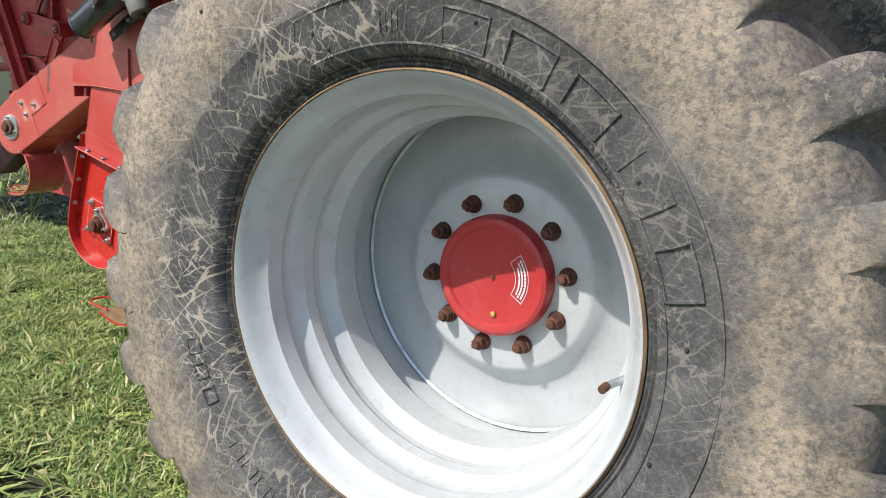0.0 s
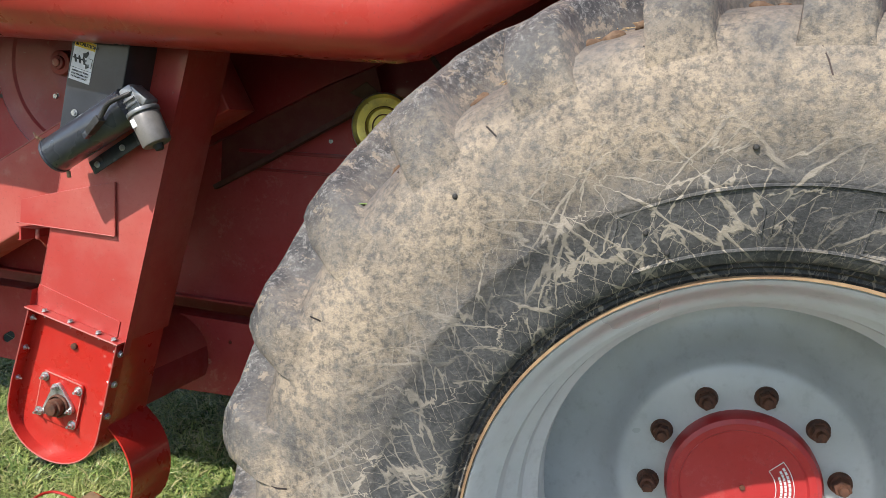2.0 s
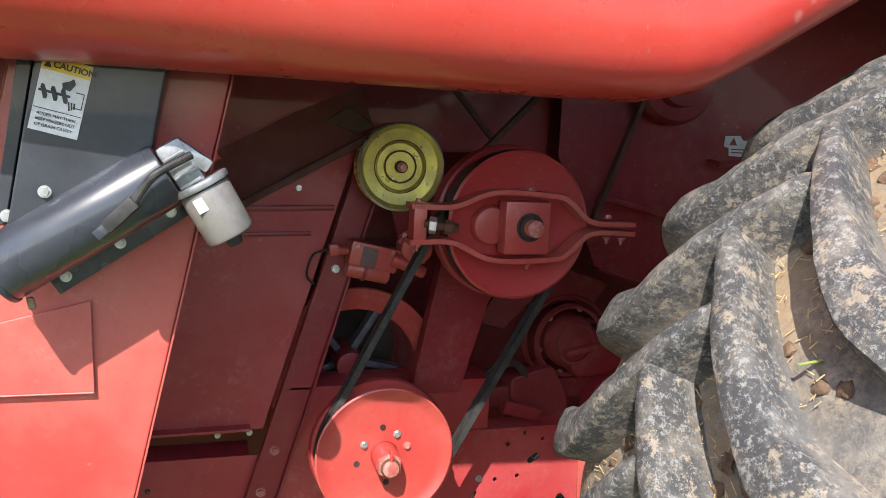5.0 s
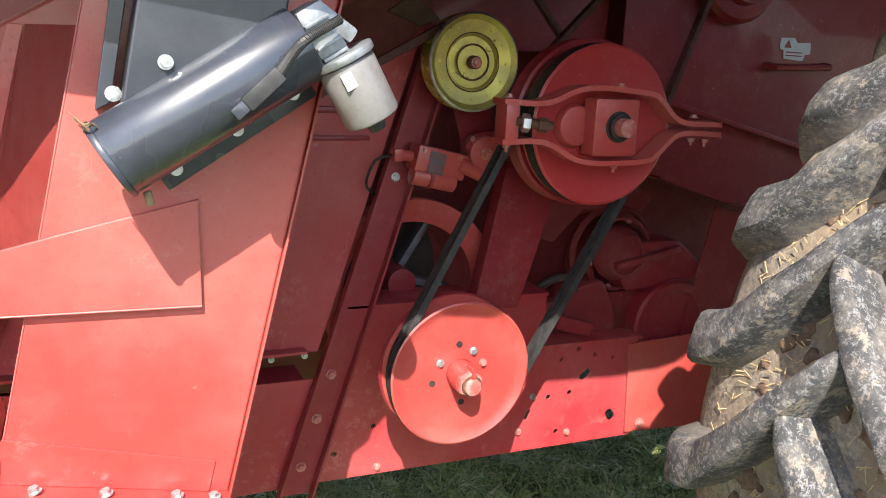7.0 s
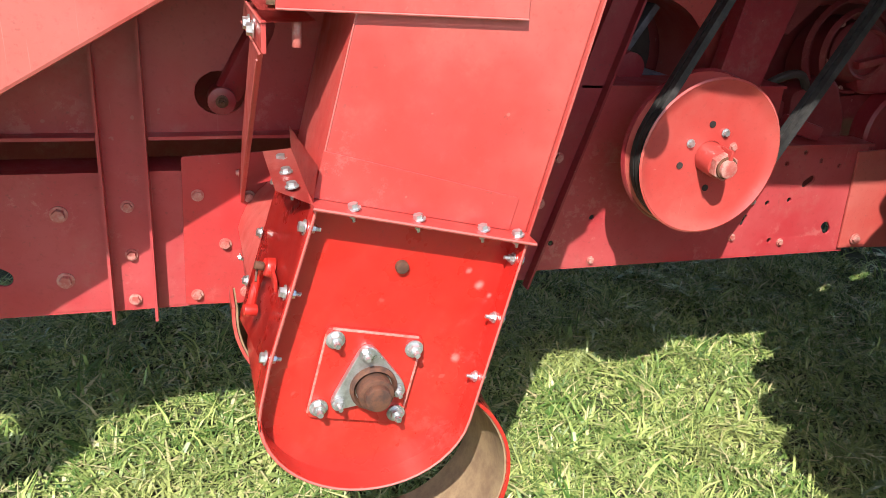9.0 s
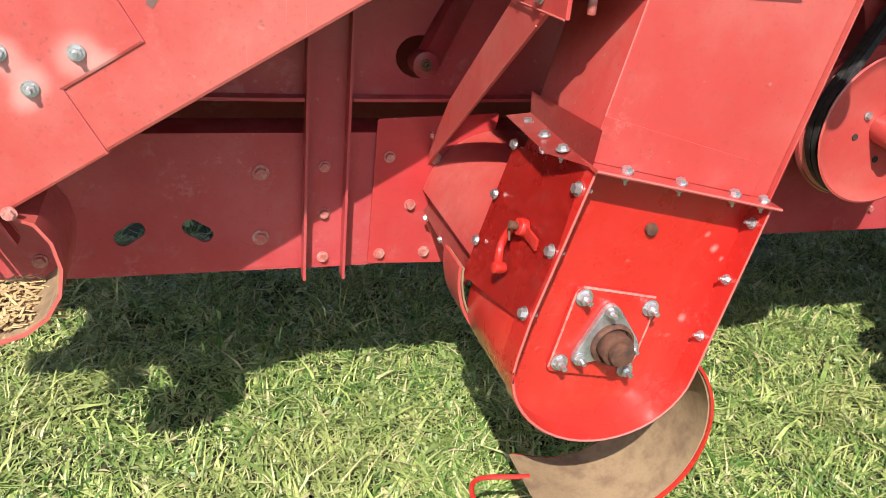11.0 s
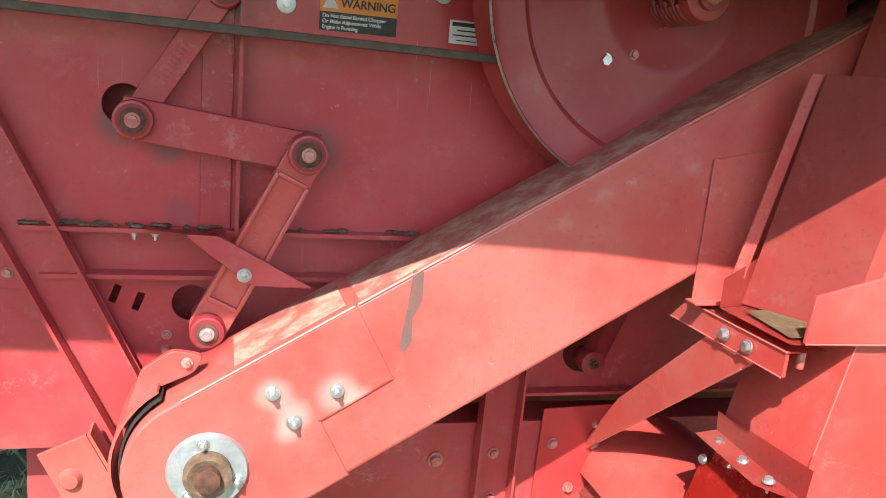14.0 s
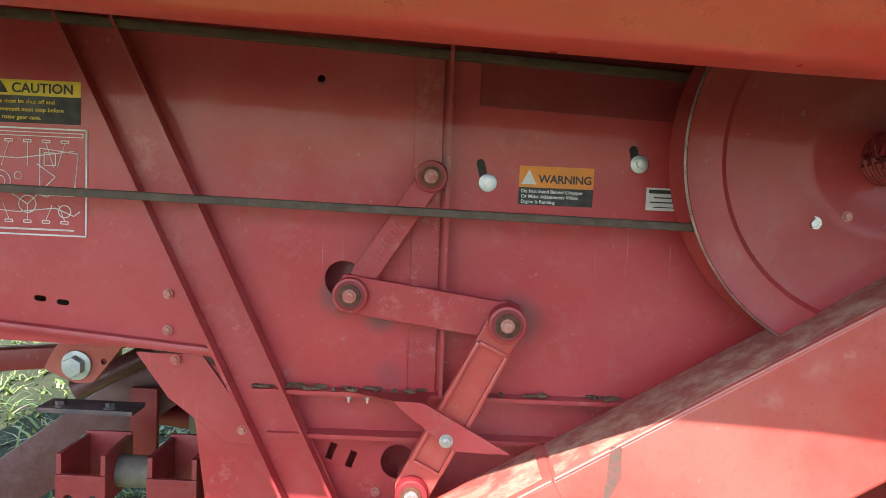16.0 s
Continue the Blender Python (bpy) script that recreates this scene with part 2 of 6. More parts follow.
    col = n.mix(n.math("MULTIPLY", dust, 0.90), col, rgb(0.41, 0.328, 0.235))
    if not worn:
        mud = n.math("MULTIPLY", n.ramp(sep.outputs[1], 2.30, 2.46), n.ramp(rad, 0.79, 0.83))
        mud = n.math("MULTIPLY", mud, n.ramp(n.noise(13.0, 7.0, 0.75), 0.40, 0.55))
        col = n.mix(mud, col, n.mix(n.noise(80.0, 4.0, 0.8), rgb(0.12, 0.08, 0.05), rgb(0.36, 0.27, 0.17)))
    if worn:
        crest = n.ramp(rad, 0.815, 0.855)
        col = n.mix(n.math("MULTIPLY", crest, n.ramp(n.noise(16.0, 6.0, 0.75), 0.36, 0.56, 0.0, 0.88)), col, rgb(0.030, 0.032, 0.037))
        col = n.mix(n.math("MULTIPLY", crest, n.ramp(n.noise(95.0, 6.0, 0.85), 0.51, 0.60, 0.0, 0.75)), col, rgb(0.25, 0.245, 0.235))
        col = n.mix(n.math("MULTIPLY", n.ramp(n.noise(30.0, 5.0, 0.8), 0.54, 0.62), 0.6), col, rgb(0.33, 0.27, 0.20))
    col = n.mix(n.math("MULTIPLY", line, 0.97), col, rgb(0.37, 0.325, 0.265))
    h = n.math("ADD", n.math("MULTIPLY", grain, 0.25), n.math("MULTIPLY", grime, 0.6))
    b1 = n.bump(n.noise(260.0, 3.0, 0.8), 0.35, 0.003, n.bump(h, 0.7, 0.008))
    return n.done(col, 0.78, 0.0, n.bump(line, 0.3, 0.003, b1))


TYRE = tyre_material("aged_tyre_rubber", False)
LUG = tyre_material("scuffed_lug_rubber", True)


def grass_materials():
    n = Nodes("grass_blades")
    island = n.t.nodes.new("ShaderNodeNewGeometry").outputs["Random Per Island"]
    col = n.mix(n.ramp(island, 0.05, 0.75), rgb(0.05, 0.125, 0.02), rgb(0.40, 0.46, 0.15))
    col = n.mix(n.ramp(n.noise(9.0, 4.0, 0.6), 0.42, 0.62, 0.0, 0.55), col, rgb(0.10, 0.19, 0.04))
    col = n.mix(n.ramp(island, 0.85, 0.93), col, rgb(0.52, 0.46, 0.25))
    col = n.mix(n.ramp(n.noise(1.9, 5.0), 0.48, 0.70, 0.0, 0.38), col, rgb(0.38, 0.37, 0.14))
    blade = n.done(col, 0.42)
    m = Nodes("turf_soil")
    f = m.ramp(m.noise(5.0, 8.0, 0.7), 0.35, 0.65)
    col = m.mix(f, rgb(0.028, 0.042, 0.013), rgb(0.055, 0.062, 0.025))
    col = m.mix(m.ramp(m.noise(24.0, 5.0, 0.7), 0.5, 0.7), col, rgb(0.045, 0.034, 0.02))
    return blade, m.done(col, 0.95, 0.0, m.bump(m.noise(40.0, 6.0), 0.6, 0.02))


BLADE, TURF = grass_materials()

# ---- building helpers ----
ORIGIN = {}


def thing(name, loc, label, category, group="", kind=""):
    ob = new(name)
    ob.empty_display_size = 0.05
    ob.location = loc
    ORIGIN[ob] = Vector(loc)
    return tagged(ob, label, category, group, kind)


def as_mesh(data, name):
    if isinstance(data, bmesh.types.BMesh):
        bmesh.ops.recalc_face_normals(data, faces=data.faces)
        me = bpy.data.meshes.new(name)
        data.to_mesh(me)
        data.free()
        return me
    return data


def finish(me, mat, smooth=28):
    me.materials.clear()
    me.materials.append(mat)
    if smooth:
        me.shade_smooth()
        me.set_sharp_from_angle(angle=radians(smooth))


def part(name, data, material, parent, label="", smooth=28):
    """A mesh in world coordinates, linked as one part under its thing or part."""
    me = as_mesh(data, name)
    at = ORIGIN[parent]
    me.transform(Matrix.Translation(-at))
    finish(me, material, smooth)
    ob = new(name, me)
    ob.parent = parent
    ORIGIN[ob] = at
    return tagged(ob, label)


def solid(name, data, material, label, category, group="", kind="", smooth=35):
    """A thing or a piece of the setting that is one mesh."""
    me = as_mesh(data, name)
    finish(me, material, smooth)
    ob = new(name, me)
    ORIGIN[ob] = Vector((0, 0, 0))
    return tagged(ob, label, category, group, kind)


def plate(outline, y, thick, holes=(), bevel=0.0012):
    """A sheet in the upright plane of the machine's side: outline of (x, z), its front at y."""
    cu = bpy.data.curves.new("outline", "CURVE")
    cu.dimensions, cu.fill_mode = "2D", "BOTH"
    cu.extrude, cu.bevel_depth, cu.bevel_resolution = max(thick / 2 - bevel, 0.0002), bevel, 1
    cu.offset = -bevel
    for pts in (outline, *holes):
        sp = cu.splines.new("POLY")
        sp.points.add(len(pts) - 1)
        for p, (a, b) in zip(sp.points, pts):
            p.co = (a, b, 0, 1)
        sp.use_cyclic_u = True
    ob = bpy.data.objects.new("outline", cu)
    scene.collection.objects.link(ob)
    dg = bpy.context.evaluated_depsgraph_get()
    me = bpy.data.meshes.new_from_object(ob.evaluated_get(dg))
    bpy.data.objects.remove(ob)
    bpy.data.curves.remove(cu)
    me.transform(Matrix(((1, 0, 0, 0), (0, 0, -1, y + thick / 2), (0, 1, 0, 0), (0, 0, 0, 1))))
    return me


def circle(x, z, r, n=24, rz=None, turn=0.0):
    rz = rz or r
    out = []
    for i in range(n):
        a, b = r * math.cos(2 * math.pi * i / n), rz * math.sin(2 * math.pi * i / n)
        out.append((x + a * math.cos(turn) - b * math.sin(turn), z + a * math.sin(turn) + b * math.cos(turn)))
    return out


def slot(x, z, length, width, deg, n=8):
    t = radians(deg)
    out = []
    for s, a0 in ((1, -90), (-1, 90)):
        for i in range(n + 1):
            a = radians(a0 + 180 * i / n)
            u, v = s * (length - width) / 2 + width / 2 * math.cos(a), width / 2 * math.sin(a)
            out.append((x + u * math.cos(t) - v * math.sin(t), z + u * math.sin(t) + v * math.cos(t)))
    return out


def rounded(pts, r=0.01, n=4):
    """The same outline with its corners rounded."""
    out = []
    for i, p in enumerate(pts):
        a, p, b = (Vector(q) for q in (pts[i - 1], p, pts[(i + 1) % len(pts)]))
        da, db = (a - p), (b - p)
        k = min(r, da.length / 2.2, db.length / 2.2)
        p0, p1 = p + da.normalized() * k, p + db.normalized() * k
        for j in range(n + 1):
            t = j / n
            q = p0 * (1 - t) ** 2 + p * 2 * t * (1 - t) + p1 * t ** 2
            out.append((q.x, q.y))
    return out


def add_box(bm, lo, hi, bevel=0.0, m=None):
    v = bmesh.ops.create_cube(bm, size=1.0)["verts"]
    size, mid = Vector(hi) - Vector(lo), (Vector(hi) + Vector(lo)) / 2
    bmesh.ops.scale(bm, vec=size, verts=v)
    bmesh.ops.translate(bm, vec=mid, verts=v)
    if bevel:
        edges = list({e for q in v for e in q.link_edges})
        out = bmesh.ops.bevel(bm, geom=edges, offset=bevel, segments=2, affect="EDGES", profile=0.6)
        v = list({q for f in out["faces"] for q in f.verts} | {q for q in v if q.is_valid})
    if m:
        bmesh.ops.transform(bm, matrix=m, verts=v)
    return bm


def box(lo, hi, bevel=0.002):
    return add_box(bmesh.new(), lo, hi, bevel)


def beam(p0, p1, w, h, bevel=0.003):
    """A bar from p0 to p1, w across and h high."""
    p0, p1 = Vector(p0), Vector(p1)
    d = p1 - p0
    m = Matrix.Translation((p0 + p1) / 2) @ d.to_track_quat("X", "Z").to_matrix().to_4x4()
    return add_box(bmesh.new(), (-d.length / 2, -w / 2, -h / 2), (d.length / 2, w / 2, h / 2), bevel, m)


def strip(path, y0, y1, t=0.004, closed=False):
    """Sheet metal that follows a path of (x, z) and spans y0 to y1."""
    bm = bmesh.new()
    pts = [Vector(p) for p in path]
    n = len(pts)
    rings = []
    for i, p in enumerate(pts):
        a = pts[i - 1] if (i or closed) else p
        b = pts[(i + 1) % n] if (i < n - 1 or closed) else p
        d = (b - a).normalized()
        nor = Vector((-d.y, d.x)) * t / 2
        rings.append([bm.verts.new((q.x, y, q.y)) for q, y in ((p + nor, y0), (p - nor, y0), (p - nor, y1), (p + nor, y1))])
    for i in range(n if closed else n - 1):
        a, b = rings[i], rings[(i + 1) % n]
        for k in range(4):
            bm.faces.new((a[k], a[(k + 1) % 4], b[(k + 1) % 4], b[k]))
    if not closed:
        bm.faces.new(rings[0])
        bm.faces.new(rings[-1][::-1])
    return bm


def arc(x, z, r, a0, a1, n=16):
    return [(x + r * math.cos(radians(a0 + (a1 - a0) * i / n)), z + r * math.sin(radians(a0 + (a1 - a0) * i / n))) for i in range(n + 1)]


def revolve(profile, x, z, n=48, closed=True, bm=None):
    """A body of revolution about the axis along y through (x, z); profile of (radius, y)."""
    bm = bm or bmesh.new()
    rings = []
    for i in range(n):
        c, s = math.cos(2 * math.pi * i / n), math.sin(2 * math.pi * i / n)
        rings.append([bm.verts.new((x + r * c, y, z + r * s)) for r, y in profile])
    m = len(profile)
    for i in range(n):
        a, b = rings[i], rings[(i + 1) % n]
        for k in range(m if closed else m - 1):
            bm.faces.new((a[k], a[(k + 1) % m], b[(k + 1) % m], b[k]))
    bmesh.ops.remove_doubles(bm, verts=bm.verts, dist=1e-6)
    return bm


def add_cyl(bm, p0, p1, r0, r1=None, n=16, bevel=0.0):
    p0, p1 = Vector(p0), Vector(p1)
    d = p1 - p0
    m = Matrix.Translation((p0 + p1) / 2) @ d.to_track_quat("Z", "Y").to_matrix().to_4x4()
    v = bmesh.ops.create_cone(bm, cap_ends=True, segments=n, radius1=r0, radius2=r0 if r1 is None else r1, depth=d.length, matrix=m)["verts"]
    if bevel:
        edges = [e for e in {e for q in v for e in q.link_edges} if any(len(f.verts) == n for f in e.link_faces)]
        bmesh.ops.bevel(bm, geom=edges, offset=bevel, segments=2, affect="EDGES", profile=0.5)
    return bm


def cyl(p0, p1, r0, r1=None, n=20, bevel=0.002):
    return add_cyl(bmesh.new(), p0, p1, r0, r1, n, bevel)


def tube(path, r, n=8):
    """A rod or cable along a path of points."""
    bm = bmesh.new()
    pts = [Vector(p) for p in path]
    rings = []
    for i, p in enumerate(pts):
        d = (pts[min(i + 1, len(pts) - 1)] - pts[max(i - 1, 0)]).normalized()
        q = d.to_track_quat("Z", "Y")
        rings.append([bm.verts.new(p + q @ Vector((r * math.cos(2 * math.pi * k / n), r * math.sin(2 * math.pi * k / n), 0))) for k in range(n)])
    for a, b in zip(rings, rings[1:]):
        for k in range(n):
            bm.faces.new((a[k], a[(k + 1) % n], b[(k + 1) % n], b[k]))
    bm.faces.new(rings[0][::-1])
    bm.faces.new(rings[-1])
    return bm


def spline(pts, n=8):
    """A smooth path through points."""
    p = [Vector(q) for q in pts]
    p = [2 * p[0] - p[1], *p, 2 * p[-1] - p[-2]]
    out = []
    for a, b, c, d in zip(p, p[1:], p[2:], p[3:]):
        for i in range(n):
            t = i / n
            out.append(0.5 * (2 * b + (c - a) * t + (2 * a - 5 * b + 4 * c - d) * t * t + (3 * b - a - 3 * c + d) * t ** 3))
    return [*out, p[-2]]


BOLTS = {}


def bolt_mesh(mat, stud):
    """A hexagon head on a washer, 20 mm across, that faces -y; with a stud end where stud is true."""
    key = (mat.name, stud)
    if key not in BOLTS:
        bm = bmesh.new()
        add_cyl(bm, (0, 0.0, 0), (0, -0.0025, 0), 0.0135, None, 16)
        add_cyl(bm, (0, -0.0025, 0), (0, -0.0105, 0), 0.0100, 0.0094, 6)
        if stud:
            add_cyl(bm, (0, -0.0105, 0), (0, -0.022, 0), 0.0048, 0.0042, 8)
        me = as_mesh(bm, "bolt")
        finish(me, mat, 30)
        BOLTS[key] = me
    return BOLTS[key]


def bolt(parent, at, mat=ZINC, size=1.0, facing=(0, -1, 0), stud=False, label="", name="bolt"):
    ob = new(name, bolt_mesh(mat, stud))
    ob.parent = parent
    q = Vector(facing).to_track_quat("-Y", "Z")
    spin = Matrix.Rotation(random.uniform(0, 1.0), 4, "Y")
    ob.matrix_basis = Matrix.Translation(Vector(at) - ORIGIN[parent]) @ q.to_matrix().to_4x4() @ spin @ Matrix.Scale(size * 0.84, 4)
    return tagged(ob, label)


def letters(text, size, x, y, z, spacing=1.0, turn=0.0, bold=0.0, align="LEFT", depth=0.0004):
    """Raised print on an upright face, its baseline's start at (x, z)."""
    cu = bpy.data.curves.new("print", "FONT")
    cu.body, cu.size, cu.extrude, cu.space_character, cu.offset, cu.align_x = text, size, depth, spacing, bold, align
    ob = bpy.data.objects.new("print", cu)
    scene.collection.objects.link(ob)
    dg = bpy.context.evaluated_depsgraph_get()
    me = bpy.data.meshes.new_from_object(ob.evaluated_get(dg))
    bpy.data.objects.remove(ob)
    bpy.data.curves.remove(cu)
    m = Matrix(((1, 0, 0, x), (0, 0, -1, y), (0, 1, 0, z), (0, 0, 0, 1)))
    me.transform(m @ Matrix.Rotation(turn, 4, "Z"))
    return me


def rect(x0, x1, z0, z1):
    return [(x0, z0), (x1, z0), (x1, z1), (x0, z1)]


def plate_x(outline, x, thick, bevel=0.001):
    """A sheet across the machine: outline of (y, z), its face that looks to the rear at x."""
    me = plate([(-y, z) for y, z in outline], 0.0, thick, (), bevel)
    me.transform(Matrix(((0, 1, 0, x), (-1, 0, 0, 0), (0, 0, 1, 0), (0, 0, 0, 1))))
    return me


def sheet3(points, t=0.004):
    """Thin sheet through the corners given."""
    bm = bmesh.new()
    bm.faces.new([bm.verts.new(p) for p in points])
    bmesh.ops.solidify(bm, geom=bm.faces[:], thickness=t)
    return bm

# ---- setting ----
bm = bmesh.new()
size = 900.0
for x, y in ((-size, -size), (size, -size), (size, size), (-size, size)):
    bm.verts.new((x, y, 0))
bm.faces.new(bm.verts)
bmesh.ops.subdivide_edges(bm, edges=bm.edges, cuts=3, use_grid_fill=True)
solid("ground", bm, TURF, "sunlit mown turf with thin brown soil showing", "ground", kind="structure")


def grass():
    """Blades of mown grass, one sheet of bent blades."""
    rng = np.random.default_rng(5)
    fields = ((-4.6, -0.2, 2.35, 4.6, 230000, 0.74), (-9.0, 0.5, 4.6, 12.0, 30000, 1.6), (-9.0, -4.6, 2.35, 4.6, 9000, 1.2), (-0.2, 3.0, 2.35, 4.6, 9000, 1.2), (-6.0, 3.0, -2.5, 2.35, 60000, 1.35))
    xs, ys, sc = [], [], []
    for x0, x1, y0, y1, count, s in fields:
        tuft = rng.uniform(0, 1, (count // 9, 2))
        pick = tuft[rng.integers(0, len(tuft), count)] + rng.normal(0, 0.015, (count, 2)) / np.array((x1 - x0, y1 - y0))
        loose = rng.uniform(0, 1, (count, 2))
        u = np.where(rng.random((count, 1)) < 0.6, pick, loose)
        xs.append(x0 + u[:, 0] * (x1 - x0))
        ys.append(y0 + u[:, 1] * (y1 - y0))
        sc.append(np.full(count, s))
    x, y, s = np.concatenate(xs), np.concatenate(ys), np.concatenate(sc)
    n = len(x)
    clump = np.sin(x * 9.1 + np.sin(y * 7.3) * 1.6) * np.sin(y * 10.7 + np.sin(x * 5.9) * 1.9) + 0.7 * np.sin(x * 23.0 + y * 17.0 + np.sin(y * 13.0) * 2.0)
    h = rng.gamma(4.0, 0.0066, n) * s * np.clip(1.0 + 0.38 * clump, 0.45, 1.6)
    w = rng.gamma(4.0, 0.00078, n) * s
    a = rng.uniform(0, 2 * np.pi, n)
    lean = rng.uniform(0.3, 3.0, n) * h
    broad = rng.random(n) < 0.13
    w = np.where(broad, w * 2.6, w)
    h = np.where(broad, h * 0.6, h)
    face = a + rng.uniform(-0.6, 0.6, n) + np.pi / 2
    px, py = np.cos(face) * w, np.sin(face) * w
    lx, ly = np.cos(a) * lean, np.sin(a) * lean
    z = np.zeros(n)
    v = np.stack([np.stack([x - px, y - py, z], 1), np.stack([x + px, y + py, z], 1),
                  np.stack([x + lx * .35 - px * .8, y + ly * .35 - py * .8, h * .62], 1), np.stack([x + lx * .35 + px * .8, y + ly * .35 + py * .8, h * .62], 1),
                  np.stack([x + lx, y + ly, h * .93], 1)], 1).reshape(-1, 3)
    b = np.arange(n) * 5
    quads = np.stack([b, b + 1, b + 3, b + 2], 1)
    tris = np.stack([b + 2, b + 3, b + 4], 1)
    me = bpy.data.meshes.new("grass")
    me.from_pydata(v.tolist(), [], quads.tolist() + tris.tolist())
    solid("grass", me, BLADE, "short uneven green lawn grass with some dry blades", "grass", kind="stuff", smooth=0)


grass()

# the machine's body behind its side sheets
Y = 3.44                                  # front of the lower side sheets
YR = 3.354                                # front of the rear side sheets
body = box((-3.62, 3.80, 0.52), (1.4, 5.6, 2.9), 0.01)
solid("machine_body", body, DEEP_RED, "dark red core of the harvester, its enamel darkened for shade", "harvester body", kind="structure")

# Added backing: its black stands for shade and stops daylight in the slots.
solid("slot_backing", box((-4.02, 3.39, 1.19), (-3.86, 3.40, 1.27), 0.001), DARK, "added dark sheet standing for shade inside the two small slots", "side panel", kind="structure")
# Filler block that keeps daylight from showing through the rear sheet.
solid("rear_body", box((-6.2, 3.50, 1.28), (-3.60, 5.6, 2.9), 0.01), DEEP_RED, "dark red body block added behind the side sheet to block sky", "harvester body", kind="structure")


def frame_rail():
    """The long lower rail with its rolled top edge and its oblong and round holes."""
    holes = [slot(-3.142, 0.543, 0.058, 0.030, 33), slot(-3.026, 0.545, 0.058, 0.030, -33),
             slot(-1.318, 0.664, 0.036, 0.017, 35), slot(-1.232, 0.544, 0.034, 0.021, -55), slot(-1.475, 0.575, 0.028, 0.009, 70)]
    holes += [circle(x, z, 0.006, 10) for x, z in ((-1.391, 0.709), (-1.295, 0.714), (-1.345, 0.734), (-1.24, 0.70), (-1.39, 0.52), (-1.36, 0.62), (-1.42, 0.615), (-1.87, 0.60), (-1.96, 0.545), (-2.18, 0.60), (-2.25, 0.66))]
    out = [(-3.62, 0.468), (-2.72, 0.462), (-2.03, 0.486), (-1.168, 0.484), (-1.168, 0.752), (-1.60, 0.752), (-2.0, 0.728), (-3.62, 0.728)]
    rail = solid("frame_rail", plate(out, Y, 0.006, holes), PANEL_RED, "weathered red steel frame rail with slotted holes", "frame rail", kind="structure")
    part("top_fold", strip([(-3.62, 0.725), (-2.03, 0.725)], Y - 0.002, Y + 0.09, 0.008), PANEL_RED, rail)
    part("top_lip", strip([(-1.60, 0.752), (-1.165, 0.752)], Y - 0.012, Y + 0.06, 0.006), PANEL_RED, rail)
    part("bottom_fold", strip([(-3.62, 0.466), (-2.72, 0.461), (-2.03, 0.485), (-1.165, 0.483)], Y + 0.001, Y + 0.10, 0.006), PANEL_RED, rail)
    for x, z, s in ((-2.913, 0.655, 1.35), (-2.915, 0.528, 1.35), (-3.29, 0.50, 1.2)):
        bolt(rail, (x, Y - 0.001, z), RED_BOLT, s)
    for x, z in ((-1.465, 0.622), (-1.36, 0.515), (-1.50, 0.535), (-2.325, 0.583), (-1.86, 0.50)):
        bolt(rail, (x, Y - 0.001, z), ZINC if x == -1.465 else RED_BOLT, 0.8)
    ext = part("rail_extension", plate([(-1.185, 0.492), (-0.60, 0.47), (-0.60, 0.74), (-0.93, 0.75), (-1.20, 0.735)], Y - 0.008, 0.006), RED, rail)
    bolt(rail, (-1.145, Y - 0.010, 0.515), RED_BOLT, 1.2)
    return rail


frame_rail()


def upright(name, x0, x1, z0, z1, top0, top1, y, mat=PANEL_RED, lips=0.03, label="red steel channel upright bolted to the side sheet"):
    """A channel between two sloping edges, its lips turned out."""
    ob = solid(name, plate([(x0, z0), (x1, z0), (top1, z1), (top0, z1)], y, 0.005), mat, label, "upright", kind="structure")
    part("lip", strip([(x0, z0 - 0.012), (top0, z1)], y - lips, y + 0.002, 0.005), mat, ob)
    part("lip", strip([(x1, z0 - 0.012), (top1, z1)], y - lips, y + 0.002, 0.005), mat, ob)
    return ob


post = upright("channel_upright", -2.838, -2.764, 0.462, 1.00, -2.834, -2.760, Y - 0.008)
for z in (0.485, 0.575, 0.668):
    bolt(post, (-2.80, Y - 0.009, z), RED_BOLT, 1.0)
post = upright("slanted_upright", -2.092, -2.018, 0.468, 1.46, -1.785, -1.722, Y - 0.012, DEEP_RED, 0.022, "dark red slanted channel upright with bolts")
for t in (0.06, 0.17, 0.27, 0.70, 0.745):
    x = -2.055 + t * 0.30
    bolt(post, (x, Y - 0.014, 0.475 + t * 0.985), ZINC if t > 0.6 else RED_BOLT, 0.85 if t > 0.6 else 1.0)

# sheets above the rail
holes = [circle(-2.633, 0.868, 0.043, 20, 0.038)]
sheet = solid("side_sheet", plate([(-3.55, 0.79), (-2.00, 0.79), (-1.79, 1.47), (-3.0, 1.47), (-3.55, 1.2)], Y, 0.004, holes), PANEL_RED, "plain weathered red side sheet with a round hole", "side panel", kind="structure")
part("ledge", strip([(-2.755, 0.796), (-2.03, 0.800)], Y - 0.030, Y + 0.05, 0.006), PANEL_RED, sheet)
part("ledge", strip([(-3.60, 0.80), (-2.84, 0.796)], Y - 0.030, Y + 0.05, 0.006), PANEL_RED, sheet)
add = part("fold_bar", beam((-2.24, Y - 0.004, 1.292), (-1.85, Y - 0.004, 1.302), 0.014, 0.012), DEEP_RED, sheet)
for x, z in ((-2.03, 0.785), (-2.10, 0.783), (-1.93, 1.345)):
    bolt(sheet, (x, Y - 0.006, z), ZINC, 0.6)
arm = thing("rocker_arm", (-2.60, 3.42, 0.87), "red rocker arm with a steel pivot bolt in a round hole", "lever")
part("arm", beam((-2.625, 3.42, 0.865), (-2.55, 3.45, 1.0), 0.03, 0.045, 0.01), DEEP_RED, arm)
